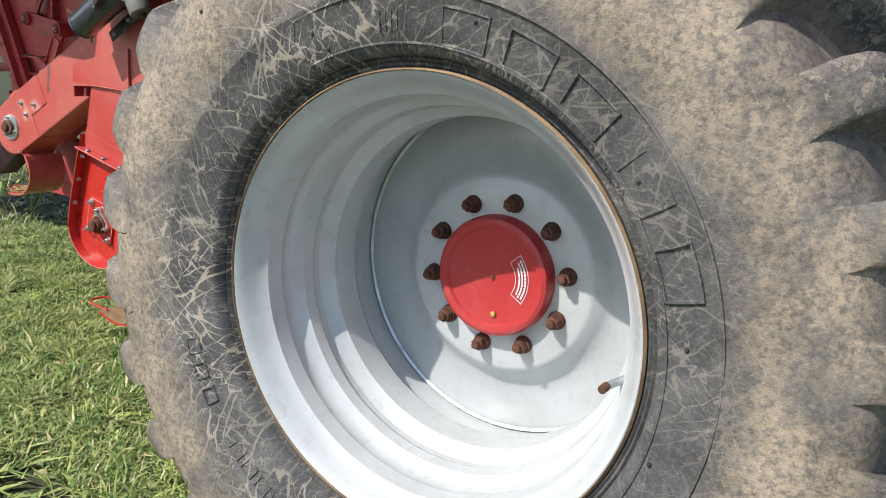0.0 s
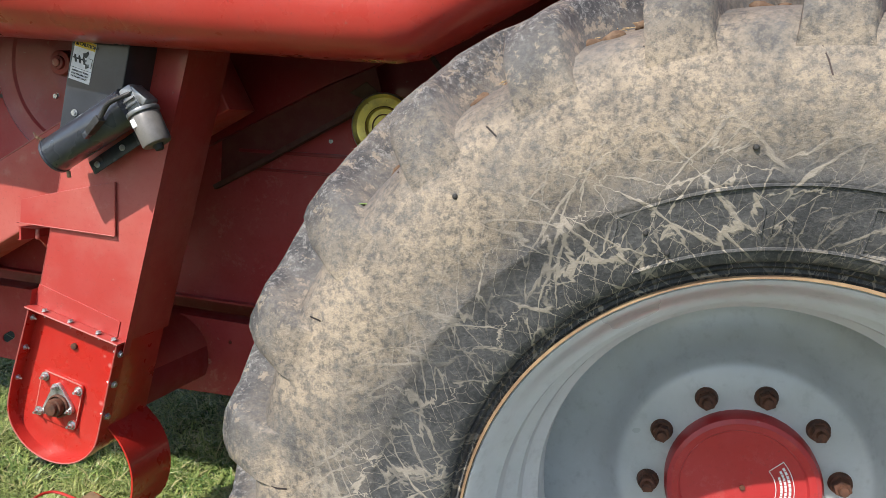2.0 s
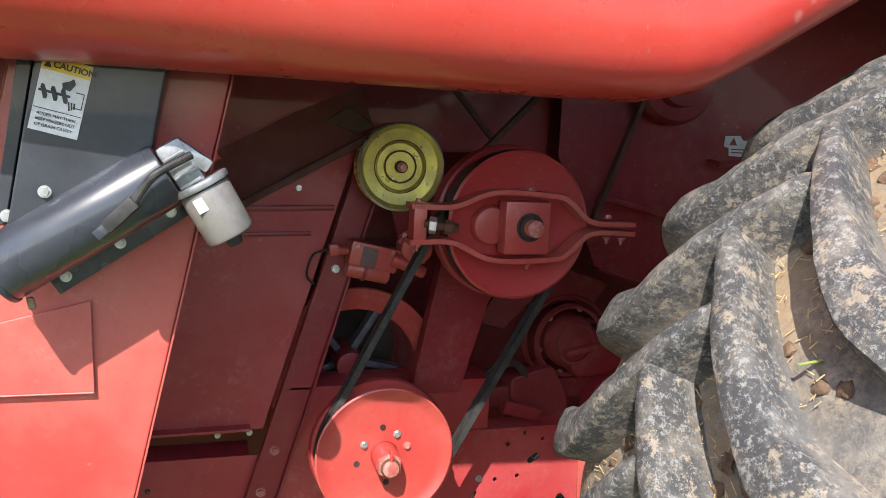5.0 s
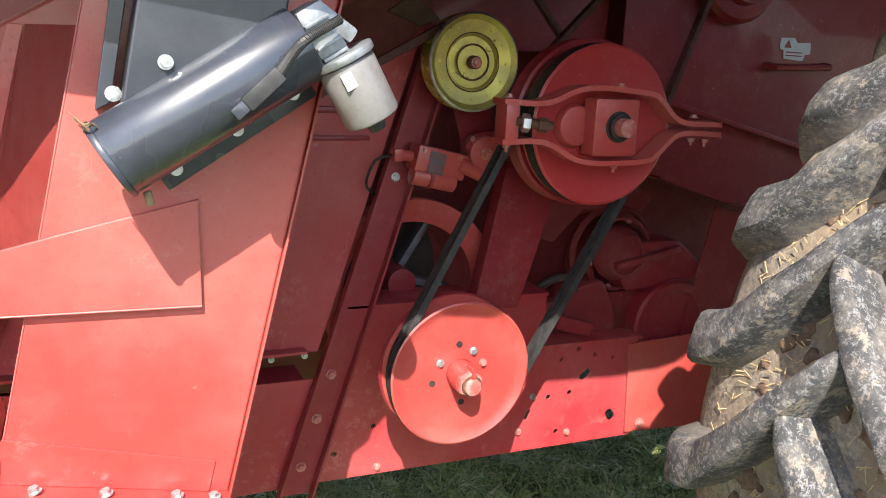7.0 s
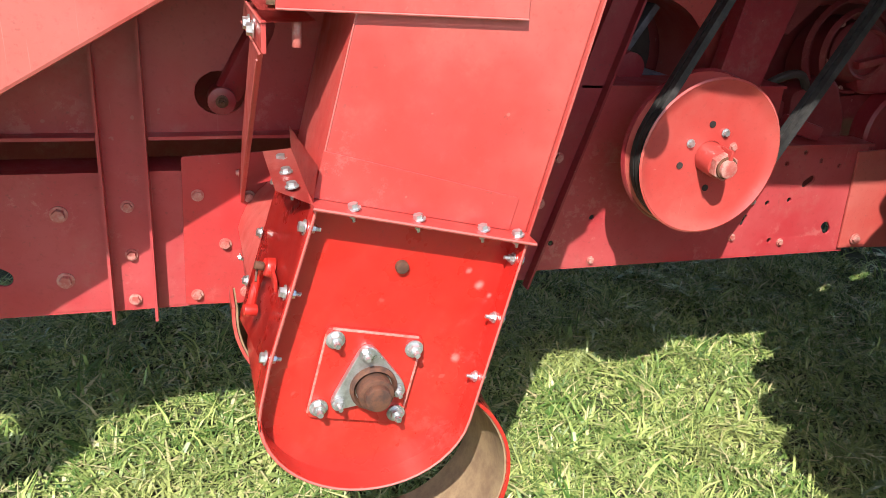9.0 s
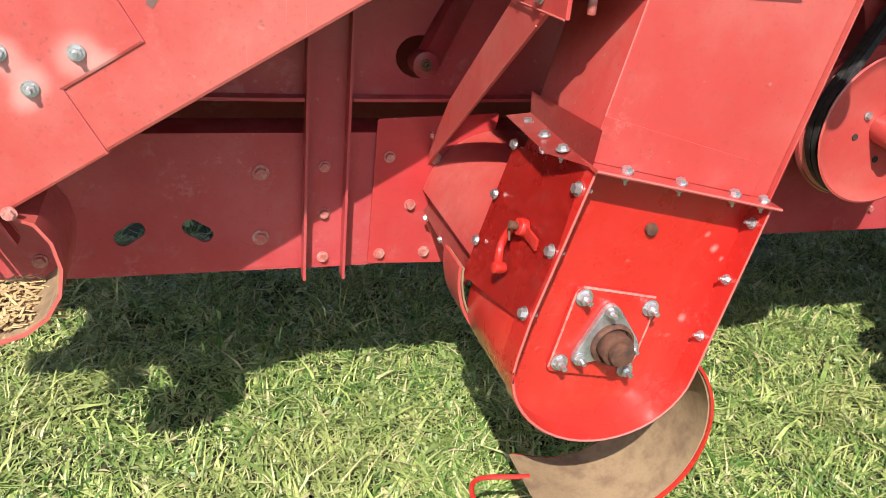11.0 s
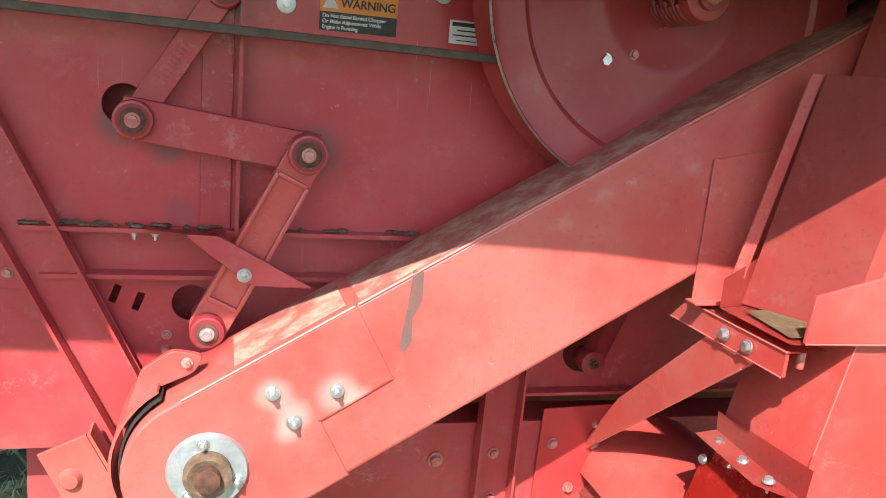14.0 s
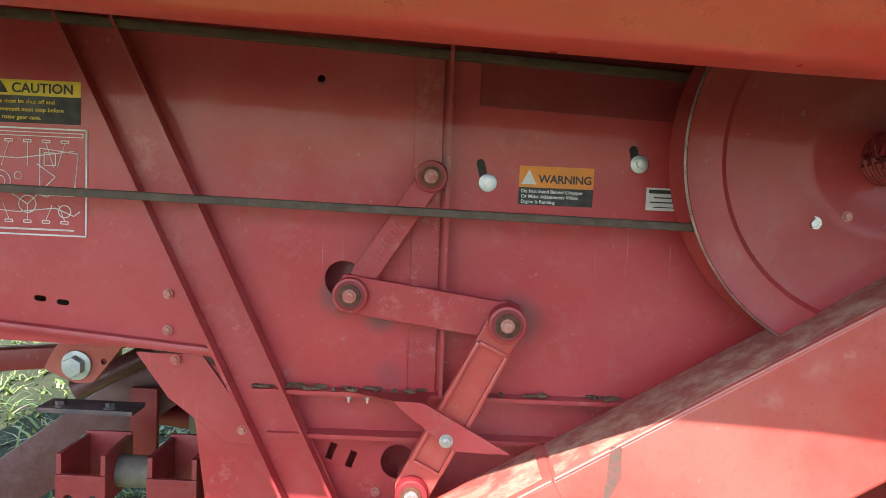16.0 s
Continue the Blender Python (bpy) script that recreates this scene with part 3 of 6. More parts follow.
part("boss", cyl((-2.632, 3.44, 0.863), (-2.632, 3.395, 0.863), 0.024), DEEP_RED, arm)
bolt(arm, (-2.632, 3.395, 0.863), RUST, 0.95, stud=True)

cover = thing("cover_plate", (-2.63, Y - 0.01, 0.61), "bright red bolted cover plate on the frame rail", "cover plate")
part("sheet", plate(rounded([(-2.712, 0.466), (-2.545, 0.459), (-2.50, 0.60), (-2.47, 0.768), (-2.705, 0.757)], 0.006), Y - 0.010, 0.006), CAP_RED, cover)
for x, z in ((-2.68, 0.685), (-2.635, 0.588), (-2.69, 0.487), (-2.60, 0.487), (-2.59, 0.68)):
    bolt(cover, (x, Y - 0.011, z), RED_BOLT, 1.0)

# rear side sheets
lever_slot = [(-3.462 + 0.030 * math.cos(radians(a)), 1.286 + 0.030 * math.sin(radians(a))) for a in range(30, 246, 12)] + [(-3.44, 1.25), (-3.40, 1.234), (-3.375, 1.227), (-3.360, 1.225), (-3.350, 1.229), (-3.346, 1.238), (-3.350, 1.250), (-3.36, 1.260), (-3.40, 1.280)]
sheet = solid("rear_side_sheet", plate([(-4.8, 1.175), (-3.69, 1.155), (-3.60, 1.105), (-2.55, 1.105), (-2.55, 1.78), (-4.8, 1.78)], YR, 0.004,
              [lever_slot, slot(-3.955, 1.232, 0.020, 0.009, -4), slot(-3.918, 1.227, 0.020, 0.009, -4), circle(-3.508, 1.605, 0.006, 10)]), SHEET_RED,
              "large faded red rear side sheet", "side panel", kind="structure")
part("seam_lip", strip([(-3.297, 1.105), (-3.303, 1.78)], YR - 0.034, YR + 0.002, 0.006), PANEL_RED, sheet)
part("seam_flange", plate([(-3.352, 1.106), (-3.306, 1.106), (-3.314, 1.78), (-3.360, 1.78)], YR - 0.005, 0.004), PANEL_RED, sheet)
part("ledge", strip([(-3.60, 1.103), (-2.70, 1.109)], YR - 0.028, YR + 0.02, 0.007), PANEL_RED, sheet, "ledge with caked dirt")
bm = bmesh.new()
rng = random.Random(21)
for k in range(46):
    x = rng.choice((-3.56, -3.50, -3.44, -3.36, -3.16, -3.02, -2.90)) + rng.gauss(0, 0.03)
    m = Matrix.Translation((x, YR - rng.uniform(0.002, 0.022), 1.109 + (x + 3.6) * 0.0066)) @ Matrix.Diagonal((rng.uniform(0.004, 0.014), 0.006, rng.uniform(0.002, 0.006), 1))
    bmesh.ops.create_icosphere(bm, subdivisions=1, radius=1.0, matrix=m)
part("dirt", bm, SOIL, sheet)
part("angle", strip([(-2.72, 1.085), (-2.72, 1.80)], YR - 0.025, YR, 0.006), PANEL_RED, sheet)
part("angle", strip([(-2.775, 1.085), (-2.775, 1.80)], YR - 0.015, YR, 0.005), PANEL_RED, sheet)
part("edge_roll", beam((-4.8, YR - 0.006, 1.250), (-3.66, YR - 0.006, 1.158), 0.022, 0.016, 0.006), PANEL_RED, sheet)
# Doubler takes the shade-darkened red, being under the shield.
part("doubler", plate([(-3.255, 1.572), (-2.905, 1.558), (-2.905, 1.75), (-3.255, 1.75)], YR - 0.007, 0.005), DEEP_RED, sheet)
band = solid("rear_lower_sheet", plate([(-3.66, 0.74), (-3.27, 0.74), (-2.78, 1.104), (-3.60, 1.104), (-3.72, 1.15)], YR + 0.012, 0.004,
             [slot(-3.475, 0.995, 0.040, 0.011, 70, 1), slot(-3.441, 0.983, 0.040, 0.011, 70, 1), circle(-3.362, 0.982, 0.029, 24)]), PANEL_RED,
             "red lower rear sheet with two slots and a hole", "side panel", kind="structure")
part("ledge", strip([(-3.575, 1.030), (-2.90, 1.036)], YR - 0.022, YR + 0.02, 0.007), PANEL_RED, band)
part("gusset", plate([(-3.80, 1.150), (-3.69, 1.150), (-3.58, 1.00), (-3.65, 1.005), (-3.745, 1.075)], YR + 0.004, 0.005), PANEL_RED, band)
for x, z in ((-3.398, 0.93), (-3.398, 0.905), (-3.56, 0.945), (-3.53, 0.905)):
    bolt(band, (x, YR + 0.010, z), RED_BOLT, 0.7)
solid("dark_inner_sheet", box((-3.60, 3.43, 0.90), (-3.20, 3.436, 1.36), 0.001), PANEL_RED, "shaded red inner sheet behind the lever openings", "side panel", kind="structure")
post = upright("rear_slanted_upright", -3.378, -3.297, 0.60, 1.80, -3.974, -3.886, YR - 0.012, PANEL_RED, 0.028, "faded red slanted channel upright at the rear")
for x, z in ((-3.725, 1.25), (-3.725, 1.19), (-3.715, 1.30), (-3.545, 0.955), (-3.512, 0.93), (-3.60, 1.03), (-3.48, 0.86), (-3.712, 1.142)):
    bolt(post, (x - 0.02, YR - 0.004, z), RED_BOLT, 0.75)
bracket = thing("hitch_bracket", (-3.47, 3.30, 0.65), "red drilled flat bracket bolted to the rear upright", "bracket")
part("sheet", plate([(-3.575, 0.760), (-3.507, 0.792), (-3.375, 0.525), (-3.452, 0.505)], 3.30, 0.008, [circle(-3.507, 0.671, 0.011, 14), circle(-3.483, 0.618, 0.011, 14), circle(-3.459, 0.564, 0.011, 14)]), RED, bracket)
# Dark plate paints the shade behind the bracket's three holes.
part("hole_backing", plate([(-3.55, 0.745), (-3.505, 0.765), (-3.40, 0.54), (-3.445, 0.525)], 3.318, 0.003), DARK, bracket, "dark plate standing for the shaded hollow behind the bracket")
part("rivet", revolve([(0.0, 3.288), (0.012, 3.290), (0.018, 3.300), (0.0, 3.302)], -3.529, 0.72, 16), RED, bracket)
part("flange", strip([(-3.503, 0.792), (-3.371, 0.525)], 3.30, 3.345, 0.005), RED, bracket)

# sheets round the drive, their reds darkened for the bay's shade
back = solid("drive_bay_sheet", plate([(-2.05, 0.75), (0.6, 0.75), (0.6, 2.3), (-2.05, 2.3)], 3.70, 0.01, [circle(-1.785, 0.905, 0.150, 30)]), SHADE_GRIME_RED, "sheet behind the belt drive with the fan opening, red darkened for shade", "side panel", kind="structure")
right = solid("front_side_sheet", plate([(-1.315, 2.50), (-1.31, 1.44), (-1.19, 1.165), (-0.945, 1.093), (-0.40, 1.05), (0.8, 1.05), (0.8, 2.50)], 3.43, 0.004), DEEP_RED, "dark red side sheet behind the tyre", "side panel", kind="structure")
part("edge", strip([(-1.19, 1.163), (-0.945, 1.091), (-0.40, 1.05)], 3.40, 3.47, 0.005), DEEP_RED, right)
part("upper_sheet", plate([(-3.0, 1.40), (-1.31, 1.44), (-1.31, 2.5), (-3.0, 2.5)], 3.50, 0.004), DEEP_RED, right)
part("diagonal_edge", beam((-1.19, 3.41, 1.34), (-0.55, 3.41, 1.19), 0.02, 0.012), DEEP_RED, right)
part("grip", tube([(-0.885, 3.43, 1.437), (-0.88, 3.40, 1.432), (-0.70, 3.40, 1.440), (-0.695, 3.43, 1.443)], 0.009), DEEP_RED, right)
part("round_cover", revolve([(0.115, 3.43), (0.115, 3.40), (0.105, 3.385), (0.075, 3.382), (0.07, 3.36), (0.0, 3.358), (0.0, 3.43)], -1.02, 1.64, 32), DEEP_RED, right)
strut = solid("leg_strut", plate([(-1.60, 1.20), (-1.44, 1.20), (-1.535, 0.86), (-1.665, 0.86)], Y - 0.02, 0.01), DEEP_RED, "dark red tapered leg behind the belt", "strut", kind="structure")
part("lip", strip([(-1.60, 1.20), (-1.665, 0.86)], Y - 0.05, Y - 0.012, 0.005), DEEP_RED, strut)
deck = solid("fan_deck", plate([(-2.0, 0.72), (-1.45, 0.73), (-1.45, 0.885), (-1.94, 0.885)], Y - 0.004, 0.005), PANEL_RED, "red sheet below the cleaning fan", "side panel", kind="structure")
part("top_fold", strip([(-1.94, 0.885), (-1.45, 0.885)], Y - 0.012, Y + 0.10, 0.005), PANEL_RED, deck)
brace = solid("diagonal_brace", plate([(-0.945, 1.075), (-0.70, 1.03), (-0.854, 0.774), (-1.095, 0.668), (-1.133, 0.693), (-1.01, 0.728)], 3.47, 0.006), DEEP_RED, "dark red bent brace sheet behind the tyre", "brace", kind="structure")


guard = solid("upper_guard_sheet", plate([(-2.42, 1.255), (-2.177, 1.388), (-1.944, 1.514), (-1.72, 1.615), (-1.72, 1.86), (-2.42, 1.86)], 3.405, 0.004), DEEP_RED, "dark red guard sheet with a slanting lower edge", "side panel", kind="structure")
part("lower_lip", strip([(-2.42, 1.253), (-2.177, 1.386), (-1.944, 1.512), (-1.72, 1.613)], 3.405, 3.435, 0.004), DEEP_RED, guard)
# Dark plate paints the shade beneath the guard's slanting lip.
part("recess", plate([(-2.30, 1.32), (-2.177, 1.389), (-1.944, 1.515), (-1.80, 1.58), (-1.77, 1.49), (-1.82, 1.447), (-2.16, 1.245), (-2.30, 1.17)], 3.430, 0.004), RECESS_SHADE, guard, "darkened red sheet standing for shade under the guard")
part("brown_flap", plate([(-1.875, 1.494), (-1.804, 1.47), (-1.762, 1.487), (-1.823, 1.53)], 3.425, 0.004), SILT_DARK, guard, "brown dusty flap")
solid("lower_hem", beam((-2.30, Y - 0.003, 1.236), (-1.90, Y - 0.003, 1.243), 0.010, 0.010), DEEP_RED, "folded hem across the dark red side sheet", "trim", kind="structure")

# the upper side shield: rolled lower edge, cut up in a curve over the tyre
def shield():
    bm = bmesh.new()
    prof = [(2.810, 0.012), (2.765, 0.000), (2.712, 0.003), (2.676, 0.012), (2.651, 0.030), (2.636, 0.056), (2.630, 0.095), (2.632, 0.18), (2.644, 0.32), (2.676, 0.55), (2.70, 0.85), (2.72, 1.1)]
    deep = [(2.850, 0.012), (2.815, 0.000), (2.780, 0.012), (2.745, 0.034), (2.712, 0.064), (2.685, 0.098), (2.664, 0.140), (2.650, 0.20), (2.645, 0.32), (2.665, 0.55), (2.70, 0.85), (2.72, 1.1)]
    edge = [(-6.2, 1.64), (-5.0, 1.615), (-4.0, 1.612), (-3.4, 1.586), (-3.0, 1.570), (-2.6, 1.557), (-2.0, 1.551), (-1.62, 1.547), (-1.50, 1.548), (-1.44, 1.560), (-1.36, 1.602), (-1.24, 1.672), (-1.12, 1.742), (-0.95, 1.812), (-0.75, 1.845), (-0.5, 1.83), (-0.25, 1.77), (-0.05, 1.66), (0.1, 1.58), (0.6, 1.57), (1.6, 1.57)]
    rows = []
    for x, z in edge:
        lift = max(0.0, z - 1.55) if x > -2.0 else 0.0
        k1 = min(1.0, max(0.0, (-1.9 - x) / 0.9))
        mixed = [(p[0] + (q[0] - p[0]) * k1, p[1] + (q[1] - p[1]) * k1) for p, q in zip(prof, deep)]
        row = [bm.verts.new((x, y, z + dz if k < 8 else max(z + dz * (1 - lift * 0.3), z + dz * 0.6))) for k, (y, dz) in enumerate(mixed)]
        rows.append(row)
    for a, b in zip(rows, rows[1:]):
        for k in range(len(prof) - 1):
            bm.faces.new((a[k], a[k + 1], b[k + 1], b[k]))
    ob = solid("side_shield", bm, SHIELD_RED, "glossy red upper side shield with a rolled lower edge", "side shield", kind="structure", smooth=50)
    mod = ob.modifiers.new("thickness", "SOLIDIFY")
    mod.thickness, mod.offset = 0.004, -1.0
    top = box((-6.2, 2.70, 2.62), (1.6, 5.6, 2.70), 0.01)
    solid("roof_sheet", top, DEEP_RED, "red sheet that closes the machine above the shield", "roof sheet", kind="structure")

    # Unseen black sheet, added only to darken the space behind the shield.
    solid("shield_ceiling", box((-6.2, 2.72, 1.84), (-1.95, 3.49, 1.85), 0.001), DARK, "unseen black sheet added to cut bounced light behind the shield", "roof sheet", kind="structure")
    # Added out of view at both ends to stop sky light entering.
    for x in (-6.2, 1.59):
        solid("shield_end", box((x, 2.76, 1.66), (x + 0.01, 3.6, 2.65), 0.001), DEEP_RED, "unseen red end sheet added to keep sky light out behind the shield", "side shield", kind="structure")


shield()


# ---- the wheel ----
YC = 2.540                                # the tyre's middle
SIDE = [(0.432, 2.318), (0.446, 2.300), (0.452, 2.292), (0.457, 2.296), (0.461, 2.286), (0.466, 2.290), (0.471, 2.270), (0.482, 2.260), (0.53, 2.2475), (0.575, 2.2380), (0.578, 2.2360),
        (0.582, 2.2370), (0.62, 2.2305), (0.66, 2.226), (0.70, 2.228), (0.735, 2.237), (0.768, 2.252), (0.790, 2.283), (0.804, 2.335), (0.815, 2.40), (0.823, 2.47)]
PROFILE = SIDE + [(0.826, YC)] + [(r, 2 * YC - y) for r, y in reversed(SIDE)]


def squash(me):
    for v in me.vertices:
        if v.co.z < 0.004:
            v.co.z = 0.004 + (v.co.z - 0.004) * 0.03


def wheel():
    w = thing("wheel", (HUB.x, YC, 0.004), "worn drive wheel, dusty cracked black tyre on a silver rim", "wheel")
    n = 192
    bm = revolve([(r, y) for r, y in PROFILE] + [(0.425, 2.75), (0.425, 2.33)], HUB.x, HUB.z, n)
    for v in bm.verts:
        d = Vector((v.co.x - HUB.x, 0, v.co.z - HUB.z))
        if d.length > 0.5:
            q = noise.noise(v.co * 6) * 0.004 + noise.noise(v.co * 17) * 0.0022
            v.co += d.normalized() * q + Vector((0, q * 0.8, 0))
    me = as_mesh(bm, "tyre")
    squash(me)
    tyre = part("tyre", me, TYRE, w, "aged black rubber with tan dust and crazing", 60)

    def lug(side, a_end, seed):
        """One slanting tread bar from past the middle to the shoulder."""
        rng = random.Random(seed)
        bm = bmesh.new()
        m = 20
        rings = []
        for i in range(m + 1):
            t = i / m
            y = 2.590 - t * 0.300
            ang = a_end - radians(19.0) * max(0.0, (y - 2.285) / 0.29) ** 1.35
            top = 0.912 - 0.95 * (y - YC) ** 2
            base = top - 0.098
            if t > 0.84:
                drop = (t - 0.84) / 0.16
                y = 2.338 - 0.098 * drop ** 0.75
                top, base = 0.874 - 0.090 * drop ** 2.2, 0.772 - 0.050 * drop
            if i == 0:
                top = base + 0.004
            elif i == 1:
                top -= 0.010
            wb, wt = 0.034 + 0.030 * t, 0.020 + 0.023 * t
            if i < 3:
                wb, wt = wb * (0.6 + 0.13 * i), wt * (0.6 + 0.13 * i)
            if i == 0:
                wb, wt = 0.030, 0.012
            row = []
            for u, r in ((-wb, base), (-wb * 0.86, base + 0.012), (-wt * 1.10, top - 0.014), (-wt * 0.92, top - 0.004), (-wt * 0.45, top), (wt * 0.45, top), (wt * 0.92, top - 0.004), (wt * 1.10, top - 0.014), (wb * 0.86, base + 0.012), (wb, base)):
                a = ang + u / 0.88
                yy = y if side < 0 else 2 * YC - y
                p = Vector((HUB.x + r * math.cos(a), yy, HUB.z + r * math.sin(a)))
                q = noise.noise(p * 14 + Vector((seed, 0, 0))) * 0.0045 + noise.noise(p * 40) * 0.0018
                p += Vector((math.cos(a), 0.4, math.sin(a))) * q
                row.append(bm.verts.new(p))
            rings.append(row)
        for a, b in zip(rings, rings[1:]):
            for k in range(len(a) - 1):
                bm.faces.new((a[k], a[k + 1], b[k + 1], b[k]))
        bm.faces.new(rings[0])
        bm.faces.new(rings[-1])
        me = as_mesh(bm, "lug")
        squash(me)
        return me

    step = 2 * math.pi / 26
    for i in range(26):
        part("lug", lug(-1, radians(147.2) + i * step, i), LUG, tyre, smooth=42)
        part("lug", lug(1, radians(147.7) + (i + 0.5) * step, 50 + i), LUG, tyre, smooth=42)
    rim = [(0.432, 2.318), (0.447, 2.298), (0.446, 2.292), (0.441, 2.289), (0.436, 2.294), (0.428, 2.308), (0.420, 2.326), (0.410, 2.342), (0.402, 2.350), (0.398, 2.388), (0.403, 2.400), (0.403, 2.412), (0.396, 2.428),
           (0.380, 2.442), (0.376, 2.468), (0.383, 2.482), (0.382, 2.496), (0.370, 2.514), (0.357, 2.526), (0.354, 2.56), (0.357, 2.60), (0.374, 2.625), (0.392, 2.645), (0.396, 2.70), (0.396, 2.745), (0.43, 2.755), (0.425, 2.60)]
    rim_ob = part("rim", revolve(rim, HUB.x, HUB.z, 128), RIM_PAINT, w, "silver painted stepped steel rim")
    part("rust_ring", revolve([(0.4475, 2.297), (0.4485, 2.290), (0.444, 2.285), (0.443, 2.292)], HUB.x, HUB.z, 128), SILT, rim_ob)
    disc = [(0.396, 2.730), (0.390, 2.722), (0.36, 2.716), (0.31, 2.712), (0.27, 2.704), (0.245, 2.688), (0.228, 2.668), (0.215, 2.662), (0.10, 2.662), (0.10, 2.675), (0.22, 2.675), (0.26, 2.712), (0.396, 2.742)]
    disc_ob = part("disc", revolve(disc, HUB.x, HUB.z, 96), RIM_PAINT, w, "silver dished wheel disc")
    part("weld", revolve([(0.397, 2.722), (0.390, 2.714), (0.384, 2.718), (0.392, 2.728)], HUB.x, HUB.z, 96), GALV, disc_ob)
    nut = bmesh.new()
    add_cyl(nut, (0, 0, 0), (0, -0.012, 0), 0.021, 0.0185, 20)
    add_cyl(nut, (0, -0.008, 0), (0, -0.030, 0), 0.0165, 0.0155, 6, 0.0015)
    add_cyl(nut, (0, -0.030, 0), (0, -0.042, 0), 0.0095, 0.0085, 12, 0.001)
    nut_me = as_mesh(nut, "wheel_nut")
    finish(nut_me, RUST, 30)
    for i in range(10):
        a = radians(28.3 + 36 * i + 90)
        ob = new("wheel_nut", nut_me)
        ob.parent = w
        ob.matrix_basis = Matrix.Translation(Vector((HUB.x + 0.1675 * math.cos(a), 2.661, HUB.z + 0.1675 * math.sin(a))) - ORIGIN[w]) @ Matrix.Rotation(i * 0.7, 4, "Y")
        tagged(ob, "rusty wheel nut")
    cap = [(0.0, 2.634), (0.085, 2.632), (0.108, 2.629), (0.112, 2.622), (0.124, 2.620), (0.132, 2.624), (0.137, 2.636), (0.137, 2.664), (0.0, 2.664)]
    cap_ob = part("hub_cap", revolve(cap, HUB.x, HUB.z, 64), CAP_RED, w, "red hub cover with a curved white label")
    part("pin", cyl((HUB.x, 2.634, HUB.z), (HUB.x, 2.628, HUB.z), 0.005), RUST, cap_ob)
    part("plug", cyl((HUB.x + 0.012, 2.630, HUB.z - 0.083), (HUB.x + 0.012, 2.624, HUB.z - 0.083), 0.006), YELLOW, cap_ob)
    # curved label of unreadable bars
    bm = bmesh.new()
    for r0, r1, a0, a1 in ((0.0985, 0.1, -32, 46), (0.064, 0.0655, -30, 44), (0.089, 0.094, -26, 40), (0.081, 0.0855, -27, 38), (0.073, 0.0775, -24, 30)):
        pieces = 1 if r1 - r0 < 0.002 else 12
        for k in range(pieces):
            b0 = a0 + (a1 - a0) * k / pieces
            b1 = a0 + (a1 - a0) * (k + (1 if pieces == 1 else 0.82)) / pieces
            segs = 20 if pieces == 1 else 2
            for j in range(segs):
                c0, c1 = radians(b0 + (b1 - b0) * j / segs), radians(b0 + (b1 - b0) * (j + 1) / segs)
                bm.faces.new([bm.verts.new((HUB.x + 0.88 * r * math.cos(c), 2.6302, HUB.z + 0.88 * r * math.sin(c))) for r, c in ((r0, c0), (r1, c0), (r1, c1), (r0, c1))])
    for a in (-31, 45):
        c0, c1 = radians(a - 0.5), radians(a + 0.5)
        bm.faces.new([bm.verts.new((HUB.x + 0.88 * r * math.cos(c), 2.6302, HUB.z + 0.88 * r * math.sin(c))) for r, c in ((0.064, c0), (0.1, c0), (0.1, c1), (0.064, c1))])
    part("label", bm, WHITE, cap_ob, "white curved label with rows of small print")
    va = HUB.x + 0.362, 2.52, HUB.z - 0.069
    stem = part("valve_stem", cyl((va[0] + 0.028, 2.50, va[2] - 0.005), (va[0], 2.385, va[2]), 0.009, 0.007), GALV, w)
    part("valve_cap", cyl((va[0], 2.386, va[2]), (va[0] - 0.001, 2.362, va[2]), 0.008), RUST, stem)
    # raised outlines on the sidewall where the maker's large letters stand: plain blocks
    def radial(r):
        for (r0, y0), (r1, y1) in zip(SIDE[7:], SIDE[8:]):
            if r0 <= r <= r1:
                return y0 + (y1 - y0) * (r - r0) / (r1 - r0)
        return 2.23
    def ridge(path, half=0.0016, lift=0.0028):
        """A fine raised line on the sidewall along (degrees, radius)."""
        bm = bmesh.new()
        P = [Vector((HUB.x + r * math.cos(radians(a)), radial(r), HUB.z + r * math.sin(radians(a)))) for a, r in path]
        rows = []
        for i, p in enumerate(P):
            d = (P[min(i + 1, len(P) - 1)] - P[max(i - 1, 0)]).normalized()
            s = d.cross(Vector((0, 1, 0))).normalized() * half
            rows.append([bm.verts.new(q) for q in (p - s * 2 + Vector((0, 0.002, 0)), p - s + Vector((0, -lift, 0)), p + s + Vector((0, -lift, 0)), p + s * 2 + Vector((0, 0.002, 0)))])
        for a, b in zip(rows, rows[1:]):
            for k in range(3):
                bm.faces.new((a[k], a[k + 1], b[k + 1], b[k]))
        return bm
    def block(a0, a1, r0, r1):
        path = [(a0 + (a1 - a0) * i / 6, r0) for i in range(7)] + [(a1, r0 + (r1 - r0) * i / 4) for i in range(1, 5)] + [(a1 + (a0 - a1) * i / 6, r1) for i in range(1, 7)] + [(a0, r1 + (r0 - r1) * i / 4) for i in range(1, 5)]
        return ridge(path)
    for a in (80.0, 66.5, 53.0, 37.0, 21.5):
        part("raised_block", block(a - 4.6, a + 4.6, 0.492, 0.552), TYRE, tyre)
    part("border_line", ridge([(118, 0.505), (119.5, 0.53), (117.5, 0.556)] + [(117 - 150 * i / 60, 0.567 + 0.012 * math.sin(math.pi * i / 60)) for i in range(61)] + [(-35, 0.55), (-34.5, 0.52), (-32, 0.498)]), TYRE, tyre)
    part("border_line", ridge([(118 - 148 * i / 60, 0.488) for i in range(61)]), TYRE, tyre)
